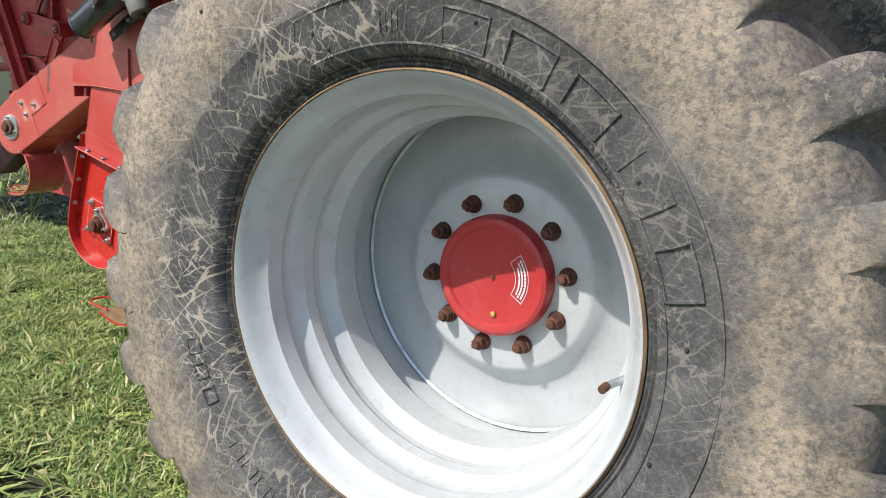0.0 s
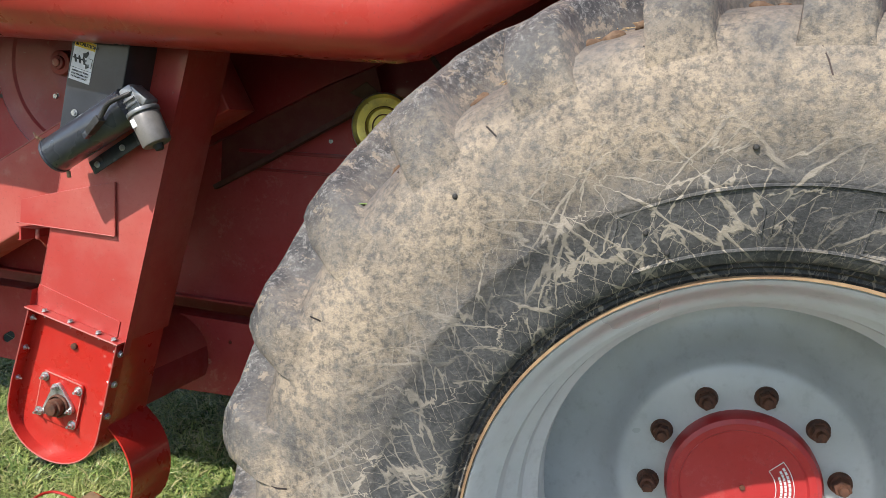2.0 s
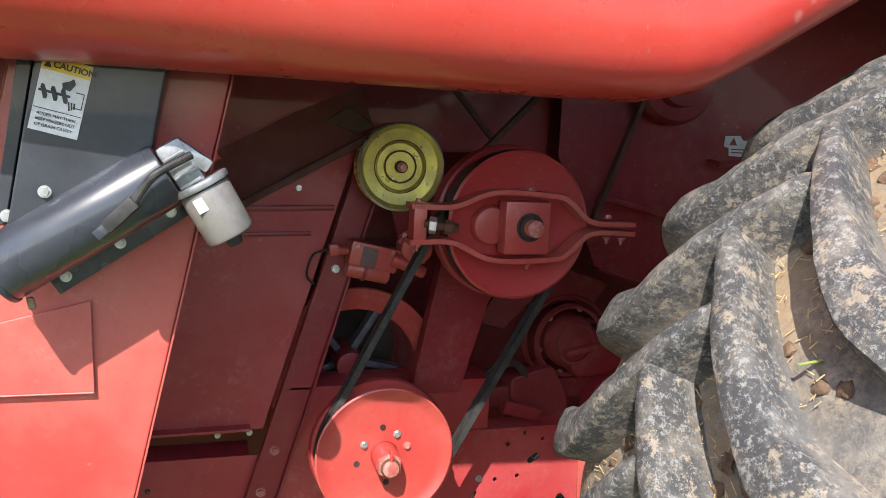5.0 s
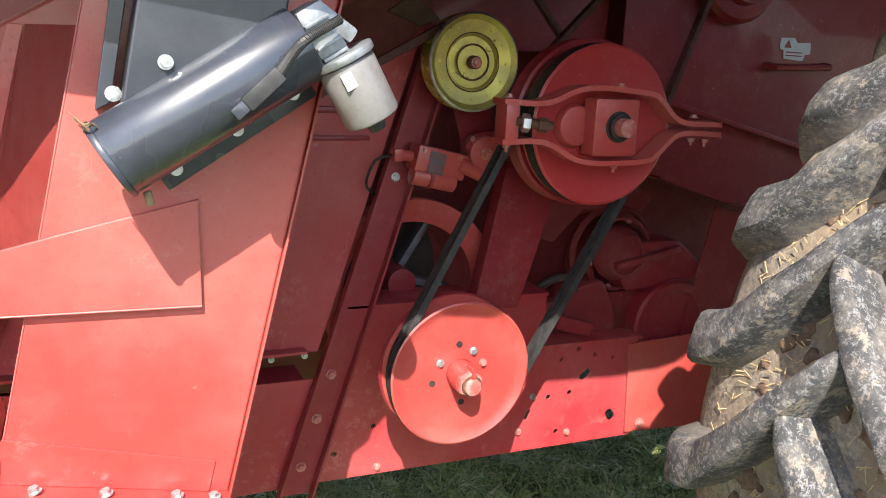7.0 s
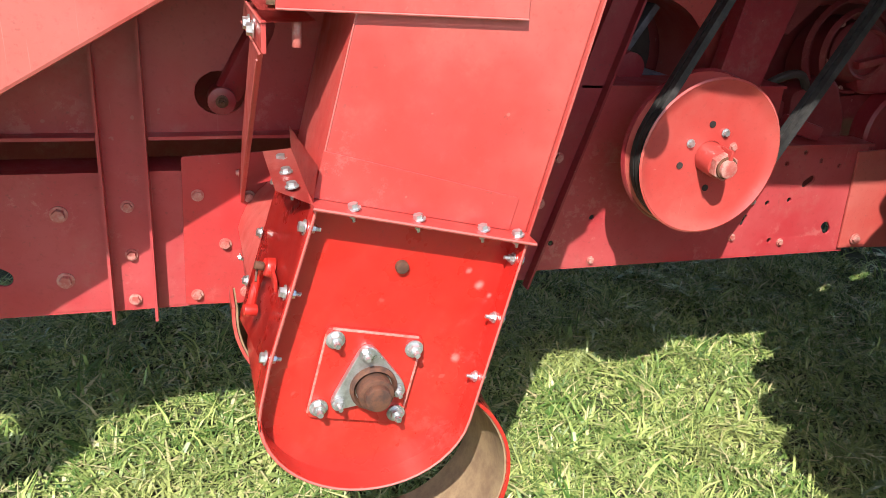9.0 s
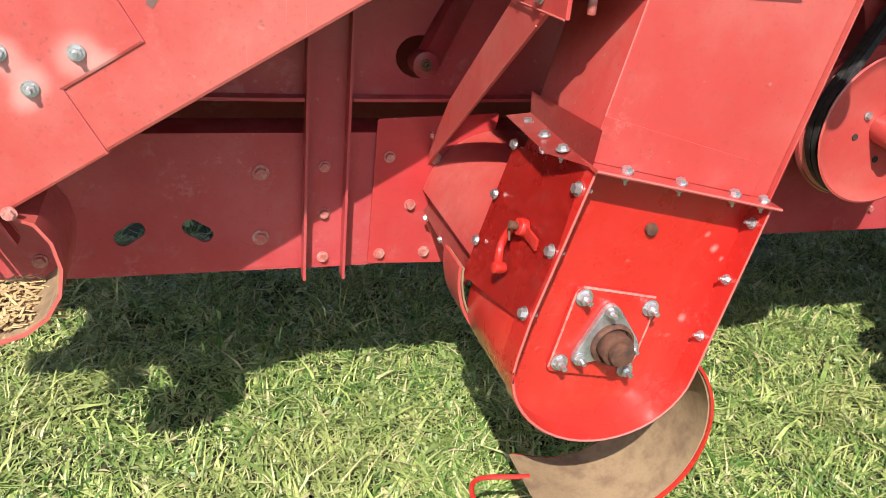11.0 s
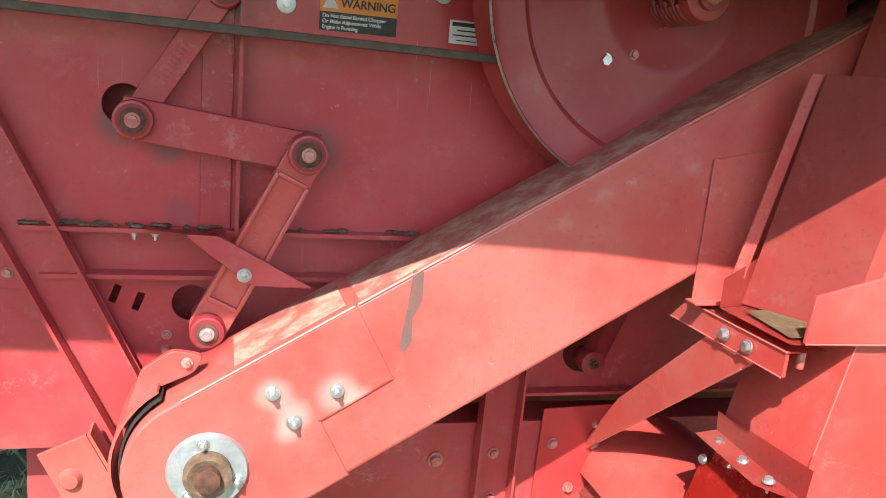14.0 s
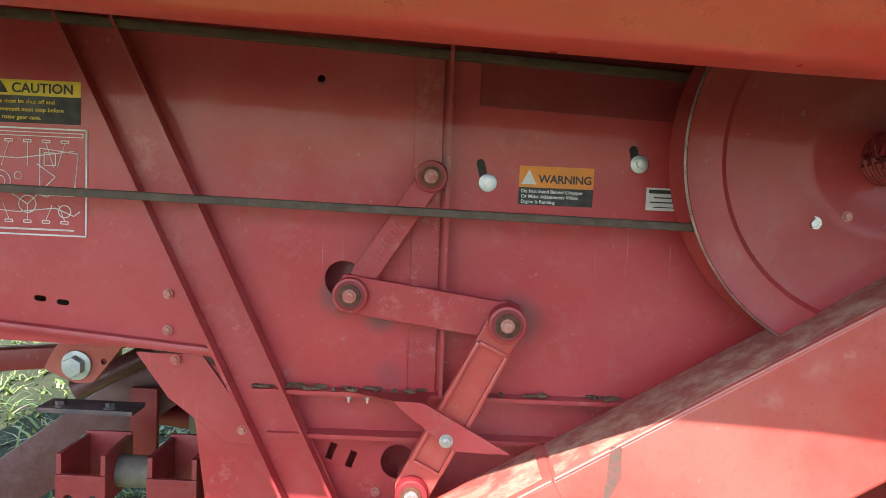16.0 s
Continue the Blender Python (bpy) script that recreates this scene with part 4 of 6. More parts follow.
    for k, a in enumerate((200, 206, 212, 226, 231, 236, 241, 246)):
        part("raised_block", block(a - 1.7, a + 1.7, 0.53, 0.56), TYRE, tyre)
    for k, (a, r) in enumerate(((114, 0.535), (112, 0.50), (78, 0.54), (38, 0.515), (9, 0.52), (-20, 0.545), (-14, 0.50), (133, 0.70), (99, 0.62))):
        p = (HUB.x + r * math.cos(radians(a)), radial(r), HUB.z + r * math.sin(radians(a)))
        part("vent_nub", cyl((p[0], p[1] + 0.002, p[2]), (p[0], p[1] - 0.004, p[2]), 0.0045, 0.0035, 10), RUBBER, tyre)
    for k, a in enumerate((98.5, 97.2, 95.9, 94.6, -2, -3.2, -4.4)):
        part("raised_bar", ridge([(a, 0.508), (a - 0.6, 0.54)], 0.0012), TYRE, tyre)
    text = "PROTECTED BY U.S. PATENT NO."
    for k, ch in enumerate(text):
        if ch != " ":
            a = 74 - k * 1.35
            me = letters(ch, 0.0125, 0, 0, 0, depth=0.0006)
            r = 0.4765
            me.transform(Matrix.Translation((HUB.x + r * math.cos(radians(a)), radial(0.482) - 0.0035, HUB.z + r * math.sin(radians(a)))) @ Matrix.Rotation(-radians(a - 90), 4, "Y"))
            part("raised_letter", me, TYRE, tyre, smooth=0)
    # caked soil and grass scraps on the tread
    rng = random.Random(3)
    for k in range(210):
        a = radians(rng.uniform(95, 200))
        y = rng.uniform(2.34, 2.70)
        p = Vector((HUB.x + (0.826 - 0.6 * (y - YC) ** 2) * math.cos(a), y, HUB.z + (0.826 - 0.6 * (y - YC) ** 2) * math.sin(a)))
        bm = bmesh.new()
        bmesh.ops.create_icosphere(bm, subdivisions=2, radius=1.0)
        s = rng.uniform(0.006, 0.019)
        for v in bm.verts:
            v.co *= 1 + noise.noise(v.co * 2.2 + Vector((k, 0, 0))) * 0.7
            v.co = Vector((v.co.x * s, v.co.y * s, v.co.z * s * 0.62))
        bmesh.ops.transform(bm, matrix=Matrix.Translation(p) @ Vector((math.cos(a), 0, math.sin(a))).to_track_quat("Z", "Y").to_matrix().to_4x4(), verts=bm.verts)
        part("soil_clod", bm, SOIL, tyre, "clod of caked brown soil", 60)
    bm = bmesh.new()
    for k in range(1500):
        a, y = radians(rng.uniform(100, 205)), rng.uniform(2.36, 2.76)
        r = rng.uniform(0.828, 0.836) - 0.6 * (y - YC) ** 2
        n = Vector((math.cos(a), 0, math.sin(a)))
        ln = rng.uniform(0.004, 0.020)
        m = Matrix.Translation(Vector((HUB.x, y, HUB.z)) + n * r) @ n.to_track_quat("Z", "Y").to_matrix().to_4x4() @ Euler((rng.uniform(-0.4, 0.4), rng.uniform(-0.3, 0.3), rng.uniform(0, 6.3))).to_matrix().to_4x4()
        add_box(bm, (-ln / 2, -0.0007, -0.0004), (ln / 2, 0.0007, 0.0004), 0, m)
    tagged(part("straw", bm, CHAFF, tyre, "", 0), "bits of straw stuck in the tread", kind="stuff")
    for a, y, ln in ((143.5, 2.292, 0.05), (150, 2.40, 0.035), (138, 2.45, 0.03), (158, 2.38, 0.03)):
        a = radians(a)
        n = Vector((math.cos(a), 0, math.sin(a)))
        p = Vector((HUB.x, y, HUB.z)) + n * (0.840 - 0.6 * (y - YC) ** 2)
        part("green_scrap", beam(p - Vector((ln / 2, 0.006, 0)), p + Vector((ln / 2, -0.006, 0.004)), 0.006, 0.0015, 0.0004), BLADE, tyre, "scrap of green grass")
    # split lines in the shoulder rubber
    for k in range(18):
        a = 144.2 + 13.85 * (k - 4) + rng.uniform(2, 12)
        r = rng.uniform(0.70, 0.76)
        p0 = (a, r)
        part("split", ridge([(a, r), (a + 0.5, r + 0.02), (a + rng.uniform(0.3, 2.2), r + rng.uniform(0.04, 0.07))], 0.0009, 0.0008), DARK, tyre)
    return w


wheel()

# ---- the grain elevator by the tyre ----
LEAN12 = radians(12.0)
BX, BZ = -2.467, 0.578                    # its lower shaft


def L(p, a):
    return (BX + p * math.cos(LEAN12) + a * math.sin(LEAN12), BZ - p * math.sin(LEAN12) + a * math.cos(LEAN12))


def grain_elevator():
    F = 2.922
    e = thing("grain_elevator", (BX, 3.1, 0.41), "leaning red sheet-metal grain elevator with a bright red boot", "grain elevator")
    hous = part("housing", plate([L(-0.136, 0.25), L(0.157, 0.25), L(0.161, 1.18), L(-0.136, 1.18)], F, 0.190, (), 0.003), RED, e)
    part("seam_sheet", plate([L(-0.138, 0.252), L(0.130, 0.252), L(0.130, 0.298), L(-0.138, 0.312)], F - 0.003, 0.003, (), 0.0006), RED, hous)
    part("side_lip", strip([L(0.159, 0.21), L(0.163, 1.15)], F - 0.006, F + 0.02, 0.003), RED, hous)
    flange = part("flange", strip([L(-0.142, 0.249), L(0.158, 0.249)], F - 0.036, F + 0.01, 0.005), RED, e)
    for p in (-0.09, -0.005, 0.085, 0.135):
        bolt(e, (L(p, 0.252)[0], F - 0.020, L(p, 0.252)[1]), ZINC, 0.85, (-0.2, 0, 1))
        bolt(e, (L(p, 0.246)[0], F - 0.020, L(p, 0.246)[1]), ZINC, 0.6, (0.2, 0, -1), True)
    part("side_flange", sheet3([(-2.552, 2.900, 0.851), (-2.545, 3.110, 0.862), (-2.592, 3.108, 0.858), (-2.590, 2.960, 0.850)], 0.004), RED, e)
    part("side_leaf", sheet3([(-2.552, 2.902, 0.853), (-2.552, 3.110, 0.858), (-2.554, 3.112, 0.893), (-2.546, 2.904, 0.898)], 0.004), RED, e)
    for y in (2.955, 3.015, 3.075):
        bolt(e, (-2.570, y, 0.856), ZINC, 0.8, (-0.15, 0, 1))
        bolt(e, (-2.570, y, 0.849), ZINC, 0.55, (0, 0, -1), True)
    # the boot: U-shaped face inside a turned-out lip
    def edge(s, a):
        """How far the boot's edge lies from its middle line at the height a."""
        return 0.149 if s > 0 else -0.136 - 0.014 * min(1.0, (0.245 - a) / 0.22)

    U = [L(edge(-1, 0.245), 0.245), L(edge(-1, 0.03), 0.03), L(-0.149, -0.03)] + [L(0.1495 * math.cos(radians(a)), -0.03 + 0.128 * math.sin(radians(a))) for a in range(190, 351, 8)] + [L(0.149, -0.03), L(0.149, 0.245)]
    boot = part("boot", plate(U, F + 0.010, 0.170), NEW_RED, e, "bright red boot with a round bottom")
    part("lip", strip(U, F - 0.026, F + 0.014, 0.005), NEW_RED, boot)
    part("worn_edge", tube([(x, F - 0.0258, z) for x, z in U], 0.0021, 6), FADED_EDGE, boot, "lip edge with paint rubbed thin")
    (x0, z0), (x1, z1) = L(-0.142, 0.249), L(0.158, 0.249)
    part("worn_edge", tube([(x0, F - 0.0358, z0), (x1, F - 0.0358, z1)], 0.0023, 6), FADED_EDGE, e, "flange edge with paint rubbed thin")
    (x0, z0), (x1, z1) = L(-0.1355, 0.26), L(-0.1355, 1.15)
    part("worn_edge", tube([(x0, F + 0.0004, z0), (x1, F + 0.0004, z1)], 0.0012, 6), FADED_EDGE, e, "fold with faded paint")
    for a in (0.215, 0.125, 0.03):
        for s in (-1, 1):
            x, z = L(edge(s, a) + 0.003 * s, a)
            d = Vector((math.cos(LEAN12), 0, -math.sin(LEAN12))) * s
            bolt(e, (x, F - 0.008, z), ZINC, 0.9, d, False)
            x, z = L(edge(s, a) - 0.003 * s, a)
            bolt(e, (x, F - 0.008, z), ZINC, 0.75, -d, True)
    # side door of the boot with its latch
    door = part("side_door", sheet3([(-2.551, 2.902, 0.845), (-2.572, 3.108, 0.813), (-2.632, 3.108, 0.600), (-2.613, 2.902, 0.630)], 0.005), NEW_RED, e)
    top, depth, down = Vector((-2.553, 2.908, 0.845)), Vector((-0.021, 0.206, -0.034)), Vector((-0.062, 0.002, -0.215))
    out = depth.cross(down).normalized()
    out = out if out.x < 0 else -out

    def on_door(a, b, lift=0.0):
        return top + depth * a + down * b + out * lift

    hub = on_door(0.40, 0.47)
    part("latch_hub", cyl(hub, hub + out * 0.012, 0.014, 0.0125, 24, 0.002), NEW_RED, door)
    part("latch_pin", cyl(hub + out * 0.014, hub + out * 0.026, 0.006, None, 12, 0.001), RUST, door)
    part("latch_pin", beam(hub + out * 0.020 + depth * 0.05, hub + out * 0.020 - depth * 0.03 + down * 0.10, 0.003, 0.003, 0.0005), RUST, door, "split pin")
    path = spline([on_door(0.42, 0.44, 0.009), on_door(0.50, 0.54, 0.010), on_door(0.51, 0.64, 0.011), on_door(0.46, 0.71, 0.013), on_door(0.40, 0.76, 0.016)], 4)
    part("latch_arm", tube(path, 0.0062, 10), NEW_RED, door)
    part("latch_knob", cyl(on_door(0.40, 0.76, 0.006), on_door(0.39, 0.77, 0.024), 0.0085, None, 20), NEW_RED, door)
    part("latch_tang", beam(on_door(0.40, 0.47, 0.004), on_door(0.16, 0.53, 0.004), 0.004, 0.018, 0.001), NEW_RED, door)
    for a, b in ((0.93, -0.01), (0.92, 0.35), (0.92, 0.70)):
        bolt(e, on_door(a, b, 0.003), ZINC, 0.75, out)
    # bearing on its square plate
    pl = part("bearing_plate", plate(rounded([L(-0.081, -0.062), L(0.058, -0.062), L(0.058, 0.078), L(-0.081, 0.078)], 0.012), F + 0.002, 0.008), NEW_RED, e)
    worn = plain("worn_edge_paint", (0.55, 0.22, 0.19), (0.45, 0.08, 0.06), 90.0, 0.45) if "worn_edge_paint" not in bpy.data.materials else bpy.data.materials["worn_edge_paint"]
    for q0, q1 in (((-0.079, -0.055), (-0.079, 0.068)), ((-0.072, 0.0765), (0.050, 0.0765)), ((0.056, 0.068), (0.056, -0.05))):
        a0, a1 = L(*q0), L(*q1)
        part("worn_edge", beam((a0[0], F + 0.003, a0[1]), (a1[0], F + 0.003, a1[1]), 0.0035, 0.0035, 0.001), worn, pl)
    for p, a in ((-0.066, 0.062), (0.046, 0.060), (-0.066, -0.044), (0.046, -0.044)):
        x, z = L(p, a)
        bolt(e, (x, F + 0.001, z), ZINC, 1.15, (0, -1, 0), True)
    tri = [L(-0.025, 0.072), L(0.058, -0.004), L(-0.058, -0.048)]
    fl = part("flange_bearing", plate(rounded(tri, 0.03, 6), F - 0.008, 0.010), ZINC, e, "triangular zinc bearing flange")
    for p, a in ((-0.022, 0.049), (0.036, -0.002), (-0.042, -0.030)):
        x, z = L(p, a)
        bolt(e, (x, F - 0.009, z), ZINC, 0.9, (0, -1, 0), True)
    part("bearing_ring", revolve([(0.033, F - 0.006), (0.033, F - 0.014), (0.029, F - 0.017), (0.026, F - 0.012), (0.026, F - 0.006)], BX, BZ, 32), RUST, fl)
    sh = part("shaft", cyl((BX, F, BZ), (BX, F - 0.032, BZ), 0.0245, None, 24), RUST, e, "rusty shaft end")
    part("shaft_tip", cyl((BX, F - 0.03, BZ), (BX, F - 0.044, BZ), 0.018, None, 24), RUST, sh)
    x, z = L(0.0, 0.175)
    part("plug", cyl((x, F + 0.012, z), (x, F + 0.002, z), 0.009), RUST, e)
    # bottom clean-out door, swung open
    path = [(p.x, p.z) for p in spline([(-2.328, 0, 0.540), (-2.278, 0, 0.492), (-2.246, 0, 0.425), (-2.243, 0, 0.350), (-2.270, 0, 0.280), (-2.330, 0, 0.226), (-2.410, 0, 0.206), (-2.505, 0, 0.228)], 5)]
    dr = part("cleanout_door", strip(path, 2.930, 3.105, 0.005), NEW_RED, e, "open curved clean-out door, muddy inside")
    part("mud_lining", strip([(x - 0.004, z + 0.004 * (1 if z < 0.35 else -0.3)) for x, z in path[4:]], 2.935, 3.10, 0.003), SILT, dr)
    end = path[-1]
    part("handle", tube(spline([(end[0] + 0.01, 2.96, end[1] + 0.003), (end[0] - 0.085, 2.96, end[1] + 0.012), (end[0] - 0.108, 2.995, end[1] + 0.014), (end[0] - 0.085, 3.04, end[1] + 0.013), (end[0] + 0.01, 3.04, end[1] + 0.003)]), 0.0045), NEW_RED, dr)
    return e


grain_elevator()

# the auger trough between elevator and rail
tr = thing("auger_trough", (-2.58, 3.3, 0.45), "curved red auger trough, brown with dried mud inside", "auger trough")
part("cover", strip(arc(BX, BZ + 0.01, 0.145, 168, 20, 18), 3.11, Y - 0.012, 0.005), RED, tr)
part("cover_edge", sheet3([(-2.606, 3.43, 0.574), (-2.590, 3.43, 0.60), (-2.595, 3.14, 0.62), (-2.612, 3.14, 0.56)], 0.004), RED, tr)
part("fixed_side", strip(arc(-2.478, 0.605, 0.162, 175, 225, 10), 3.10, 3.18, 0.005), RED, tr)
part("mud_lining", strip(arc(-2.478, 0.605, 0.157, 176, 224, 10), 3.098, 3.178, 0.003), SILT, tr)
part("auger_paddle", beam((-2.545, 3.13, 0.515), (-2.470, 3.12, 0.425), 0.03, 0.030, 0.003), SILT, tr, "muddy auger paddle")
part("side_wall", strip(arc(BX, BZ + 0.01, 0.143, 20, -20, 6), 3.11, Y - 0.012, 0.005), DEEP_RED, tr)
for y in (3.40, 3.30, 3.19):
    bolt(tr, (-2.608, y, 0.572), ZINC, 0.7, (-0.8, 0, -0.3))

# chute bracket beside the elevator
ch = thing("chute_bracket", (-2.5, 3.0, 1.0), "bent red sheet brackets and shelf bolted beside the elevator", "bracket")
part("front_sheet", plate([(-2.592, 1.075), (-2.293, 1.072), (-2.296, 1.213), (-2.46, 1.172), (-2.588, 1.138)], 2.912, 0.006), RED, ch)
part("shelf", sheet3([(-2.610, 2.916, 1.072), (-2.505, 2.916, 1.072), (-2.500, 3.10, 1.074), (-2.612, 3.07, 1.074)], 0.004), RED, ch)
part("shelf_dirt", sheet3([(-2.600, 2.930, 1.0765), (-2.53, 2.935, 1.0765), (-2.515, 3.06, 1.0785), (-2.590, 3.04, 1.0785)], 0.003), SILT, ch)
part("back_wall", sheet3([(-2.612, 3.072, 1.074), (-2.612, 3.072, 1.118), (-2.530, 3.100, 1.150), (-2.505, 3.102, 1.074)], 0.004), RED, ch)
part("side_sheet", sheet3([(-2.566, 3.085, 1.077), (-2.498, 2.945, 1.077), (-2.425, 2.945, 1.42), (-2.492, 3.085, 1.42)], 0.004), RED, ch)
part("side_lip", plate([(-2.570, 1.10), (-2.494, 1.42), (-2.514, 1.42), (-2.588, 1.12)], 3.087, 0.004), RED, ch)
part("angle_iron", plate_x([(2.925, 1.024), (3.205, 1.022), (3.166, 1.056), (2.925, 1.060)], -2.607, 0.006), RED, ch)
part("angle_leaf", sheet3([(-2.607, 2.922, 1.058), (-2.546, 2.922, 1.061), (-2.546, 3.15, 1.061), (-2.607, 3.166, 1.058)], 0.005), RED, ch)
for p0, p1 in (((-2.609, 2.925, 1.024), (-2.609, 3.203, 1.022)), ((-2.608, 2.923, 1.059), (-2.608, 3.164, 1.058)), ((-2.592, 2.911, 1.0745), (-2.294, 2.911, 1.0715)), ((-2.605, 3.01, 1.002), (-2.605, 3.39, 0.702))):
    part("worn_edge", tube([p0, p1], 0.0015, 6), FADED_EDGE, ch, "edge with paint rubbed thin")
for y in (3.054, 2.999):
    bolt(ch, (-2.609, y, 1.040), ZINC, 0.95, (-1, 0, 0))
part("stud", cyl((-2.565, 2.945, 1.058), (-2.565, 2.945, 1.028), 0.0055), RED_BOLT, ch)
part("strap", plate_x([(2.98, 1.026), (3.096, 1.026), (3.335, 0.818), (3.436, 0.690), (3.436, 0.662), (3.391, 0.704)], -2.605, 0.007), RED, ch)
bolt(ch, (-2.608, 3.40, 0.735), RED_BOLT, 0.6, (-1, 0, 0))

# ---- the grain sampler: black hopper, canister and motor ----
gs = thing("sampling_auger", (-2.28, 2.87, 1.25), "black steel sampling auger with an electric motor on the elevator", "sampling auger")
hop = part("hopper", plate([(-2.385, 1.335), (-2.205, 1.440), (-2.172, 1.62), (-2.335, 1.62)], 2.817, 0.106, (), 0.003), BLACK_FLAT, gs)
part("hopper_flange", plate([(-2.412, 1.325), (-2.395, 1.335), (-2.345, 1.62), (-2.365, 1.62)], 2.862, 0.06), BLACK_FLAT, gs)
A0, A1 = Vector((-2.398, 2.822, 1.275)), Vector((-2.184, 2.822, 1.412))
ax = (A1 - A0).normalized()
can = part("canister", cyl(A0, A1, 0.046, None, 40, 0.002), BLACK, gs, "black cylindrical auger tube")
part("end_cap", cyl(A0 - ax * 0.004, A0 + ax * 0.004, 0.048, None, 40), BLACK, can)
nrm = Vector((-ax.z, 0, ax.x))
f0, f1 = A0 - nrm * 0.056 + ax * 0.03, A1 - nrm * 0.052 - ax * 0.005
part("foot", beam((f0.x, 2.885, f0.z), (f1.x, 2.885, f1.z), 0.006, 0.036), BLACK, can)
for t in (0.10, 0.50, 0.88):
    p = f0 + (f1 - f0) * t
    bolt(gs, (p.x, 2.882, p.z), ZINC, 0.72)
bolt(gs, (-2.338, 2.816, 1.383), ZINC, 0.75)
bolt(gs, (-2.392, 2.860, 1.345), ZINC, 0.8)
part("drain", cyl(A0 - nrm * 0.05 + ax * 0.012, A0 - nrm * 0.066 + ax * 0.006, 0.005), SILT, gs)
gear = part("gearbox", beam(A1 + ax * 0.002, A1 + ax * 0.040, 0.055, 0.072, 0.008), ALU, gs, "ribbed cast aluminium gearbox")
for k in (-0.026, -0.012, 0.002, 0.016):
    part("rib", beam(A1 + nrm * k + ax * 0.004 + Vector((0, -0.028, 0)), A1 + nrm * k + ax * 0.036 + Vector((0, -0.028, 0)), 0.008, 0.004, 0.001), ALU, gear)
part("gear_end", beam(A1 + ax * 0.030 + nrm * 0.028, A1 + ax * 0.052 - nrm * 0.022, 0.05, 0.02, 0.006), ALU, gear)
m0 = A1 + ax * 0.030 - nrm * 0.030 + Vector((0, -0.012, 0))
md = Vector((0.50, 0.0, -0.87)).normalized()
part("motor_flange", cyl(m0, m0 + md * 0.010, 0.040, None, 28), ALU, gs)
mot = part("motor", cyl(m0 + md * 0.010, m0 + md * 0.088, 0.036, 0.035, 32, 0.006), MOTOR_GREY, gs, "grey cylindrical electric motor")
part("motor_nose", cyl(m0 + md * 0.086, m0 + md * 0.102, 0.014, 0.010, 16), RUBBER, mot)
side = md.cross(Vector((0, 1, 0))).normalized()
bm = beam(m0 + md * 0.018 + side * -0.012 + Vector((0, -0.0330, 0)), m0 + md * 0.038 + side * -0.012 + Vector((0, -0.0330, 0)), 0.004, 0.018, 0.001)
part("sticker", bm, WHITE, mot)
cab = spline([A1 + ax * 0.036 + Vector((0, -0.045, 0.008)), A1 + Vector((-0.010, -0.062, 0.004)), A1 + Vector((-0.028, -0.060, -0.016)), A1 + Vector((-0.044, -0.058, -0.042))], 10)
cbl = part("cable", tube(cab, 0.0044, 10), RUBBER, gs, "corrugated black cable sleeve")
for i in range(0, len(cab) - 1):
    for h in (0.0, 0.5):
        p = cab[i] + (cab[i + 1] - cab[i]) * h
        d = (cab[i + 1] - cab[i]).normalized()
        part("corrugation", cyl(p - d * 0.0008, p + d * 0.0008, 0.0058, None, 10, 0), RUBBER, cbl)
c1 = cab[-1]
part("connector", beam(c1 + Vector((0.006, 0, 0.008)), c1 + Vector((-0.030, 0.006, -0.028)), 0.020, 0.018, 0.002), RUBBER, gs)
part("connector_tip", beam(c1 + Vector((-0.028, 0.006, -0.026)), c1 + Vector((-0.043, 0.008, -0.040)), 0.014, 0.014, 0.002), BLACK, gs)
for k in range(4):
    a = A0 + nrm * (0.044 + k * 0.002) + Vector((0.012, -0.03, 0))
    part("string", tube(spline([a, a + Vector((-0.008, -0.008, 0.006 - 0.003 * k)), a + Vector((-0.014 - 0.003 * k, -0.002, -0.004 + 0.005 * k)), a + Vector((-0.004, 0.004, -0.008))], 4), 0.0007, 5), SILT, gs)

lab = thing("auger_caution_label", (-2.315, 2.834, 1.50), "white and yellow caution label with an auger pictogram", "label")
turn = radians(-13)


def onlabel(pts, y, t, cx=-2.316, cz=1.507):
    c, s = math.cos(turn), math.sin(turn)
    pts = [(x * 0.917, z * 0.85) for x, z in pts]
    return plate([(cx + x * c - z * s, cz + x * s + z * c) for x, z in pts], y - 0.018, t, (), 0.0002)


def lt(text, size, x, z, bold=0.0, cx=-2.316, cz=1.507, y=2.8145):
    c, s = math.cos(turn), math.sin(turn)
    x, z, size = x * 0.917, z * 0.85, size * 0.9
    return letters(text, size, cx + x * c - z * s, y, cz + x * s + z * c, 1.0, turn, bold)


part("sheet", onlabel(rect(-0.033, 0.033, -0.058, 0.058), 2.8338, 0.001), WHITE, lab)
part("yellow_band", onlabel(rect(-0.032, 0.032, 0.036, 0.057), 2.8330, 0.0008), LABEL_YELLOW, lab)
part("wording", lt("CAUTION", 0.0125, -0.018, 0.042, 0.0003), INK, lab, smooth=0)
part("triangle", onlabel([(-0.030, 0.040), (-0.0195, 0.040), (-0.0248, 0.052)], 2.8325, 0.0006), INK, lab)
for i in range(3):
    c0 = -0.023 + i * 0.0135
    part("auger_flight", onlabel([(c0 - 0.0045, 0.014), (c0 - 0.0005, 0.0135), (c0 + 0.006, -0.002), (c0 + 0.0055, -0.0075), (c0 + 0.0015, -0.008), (c0 - 0.005, 0.008)], 2.8328, 0.0006), INK, lab)
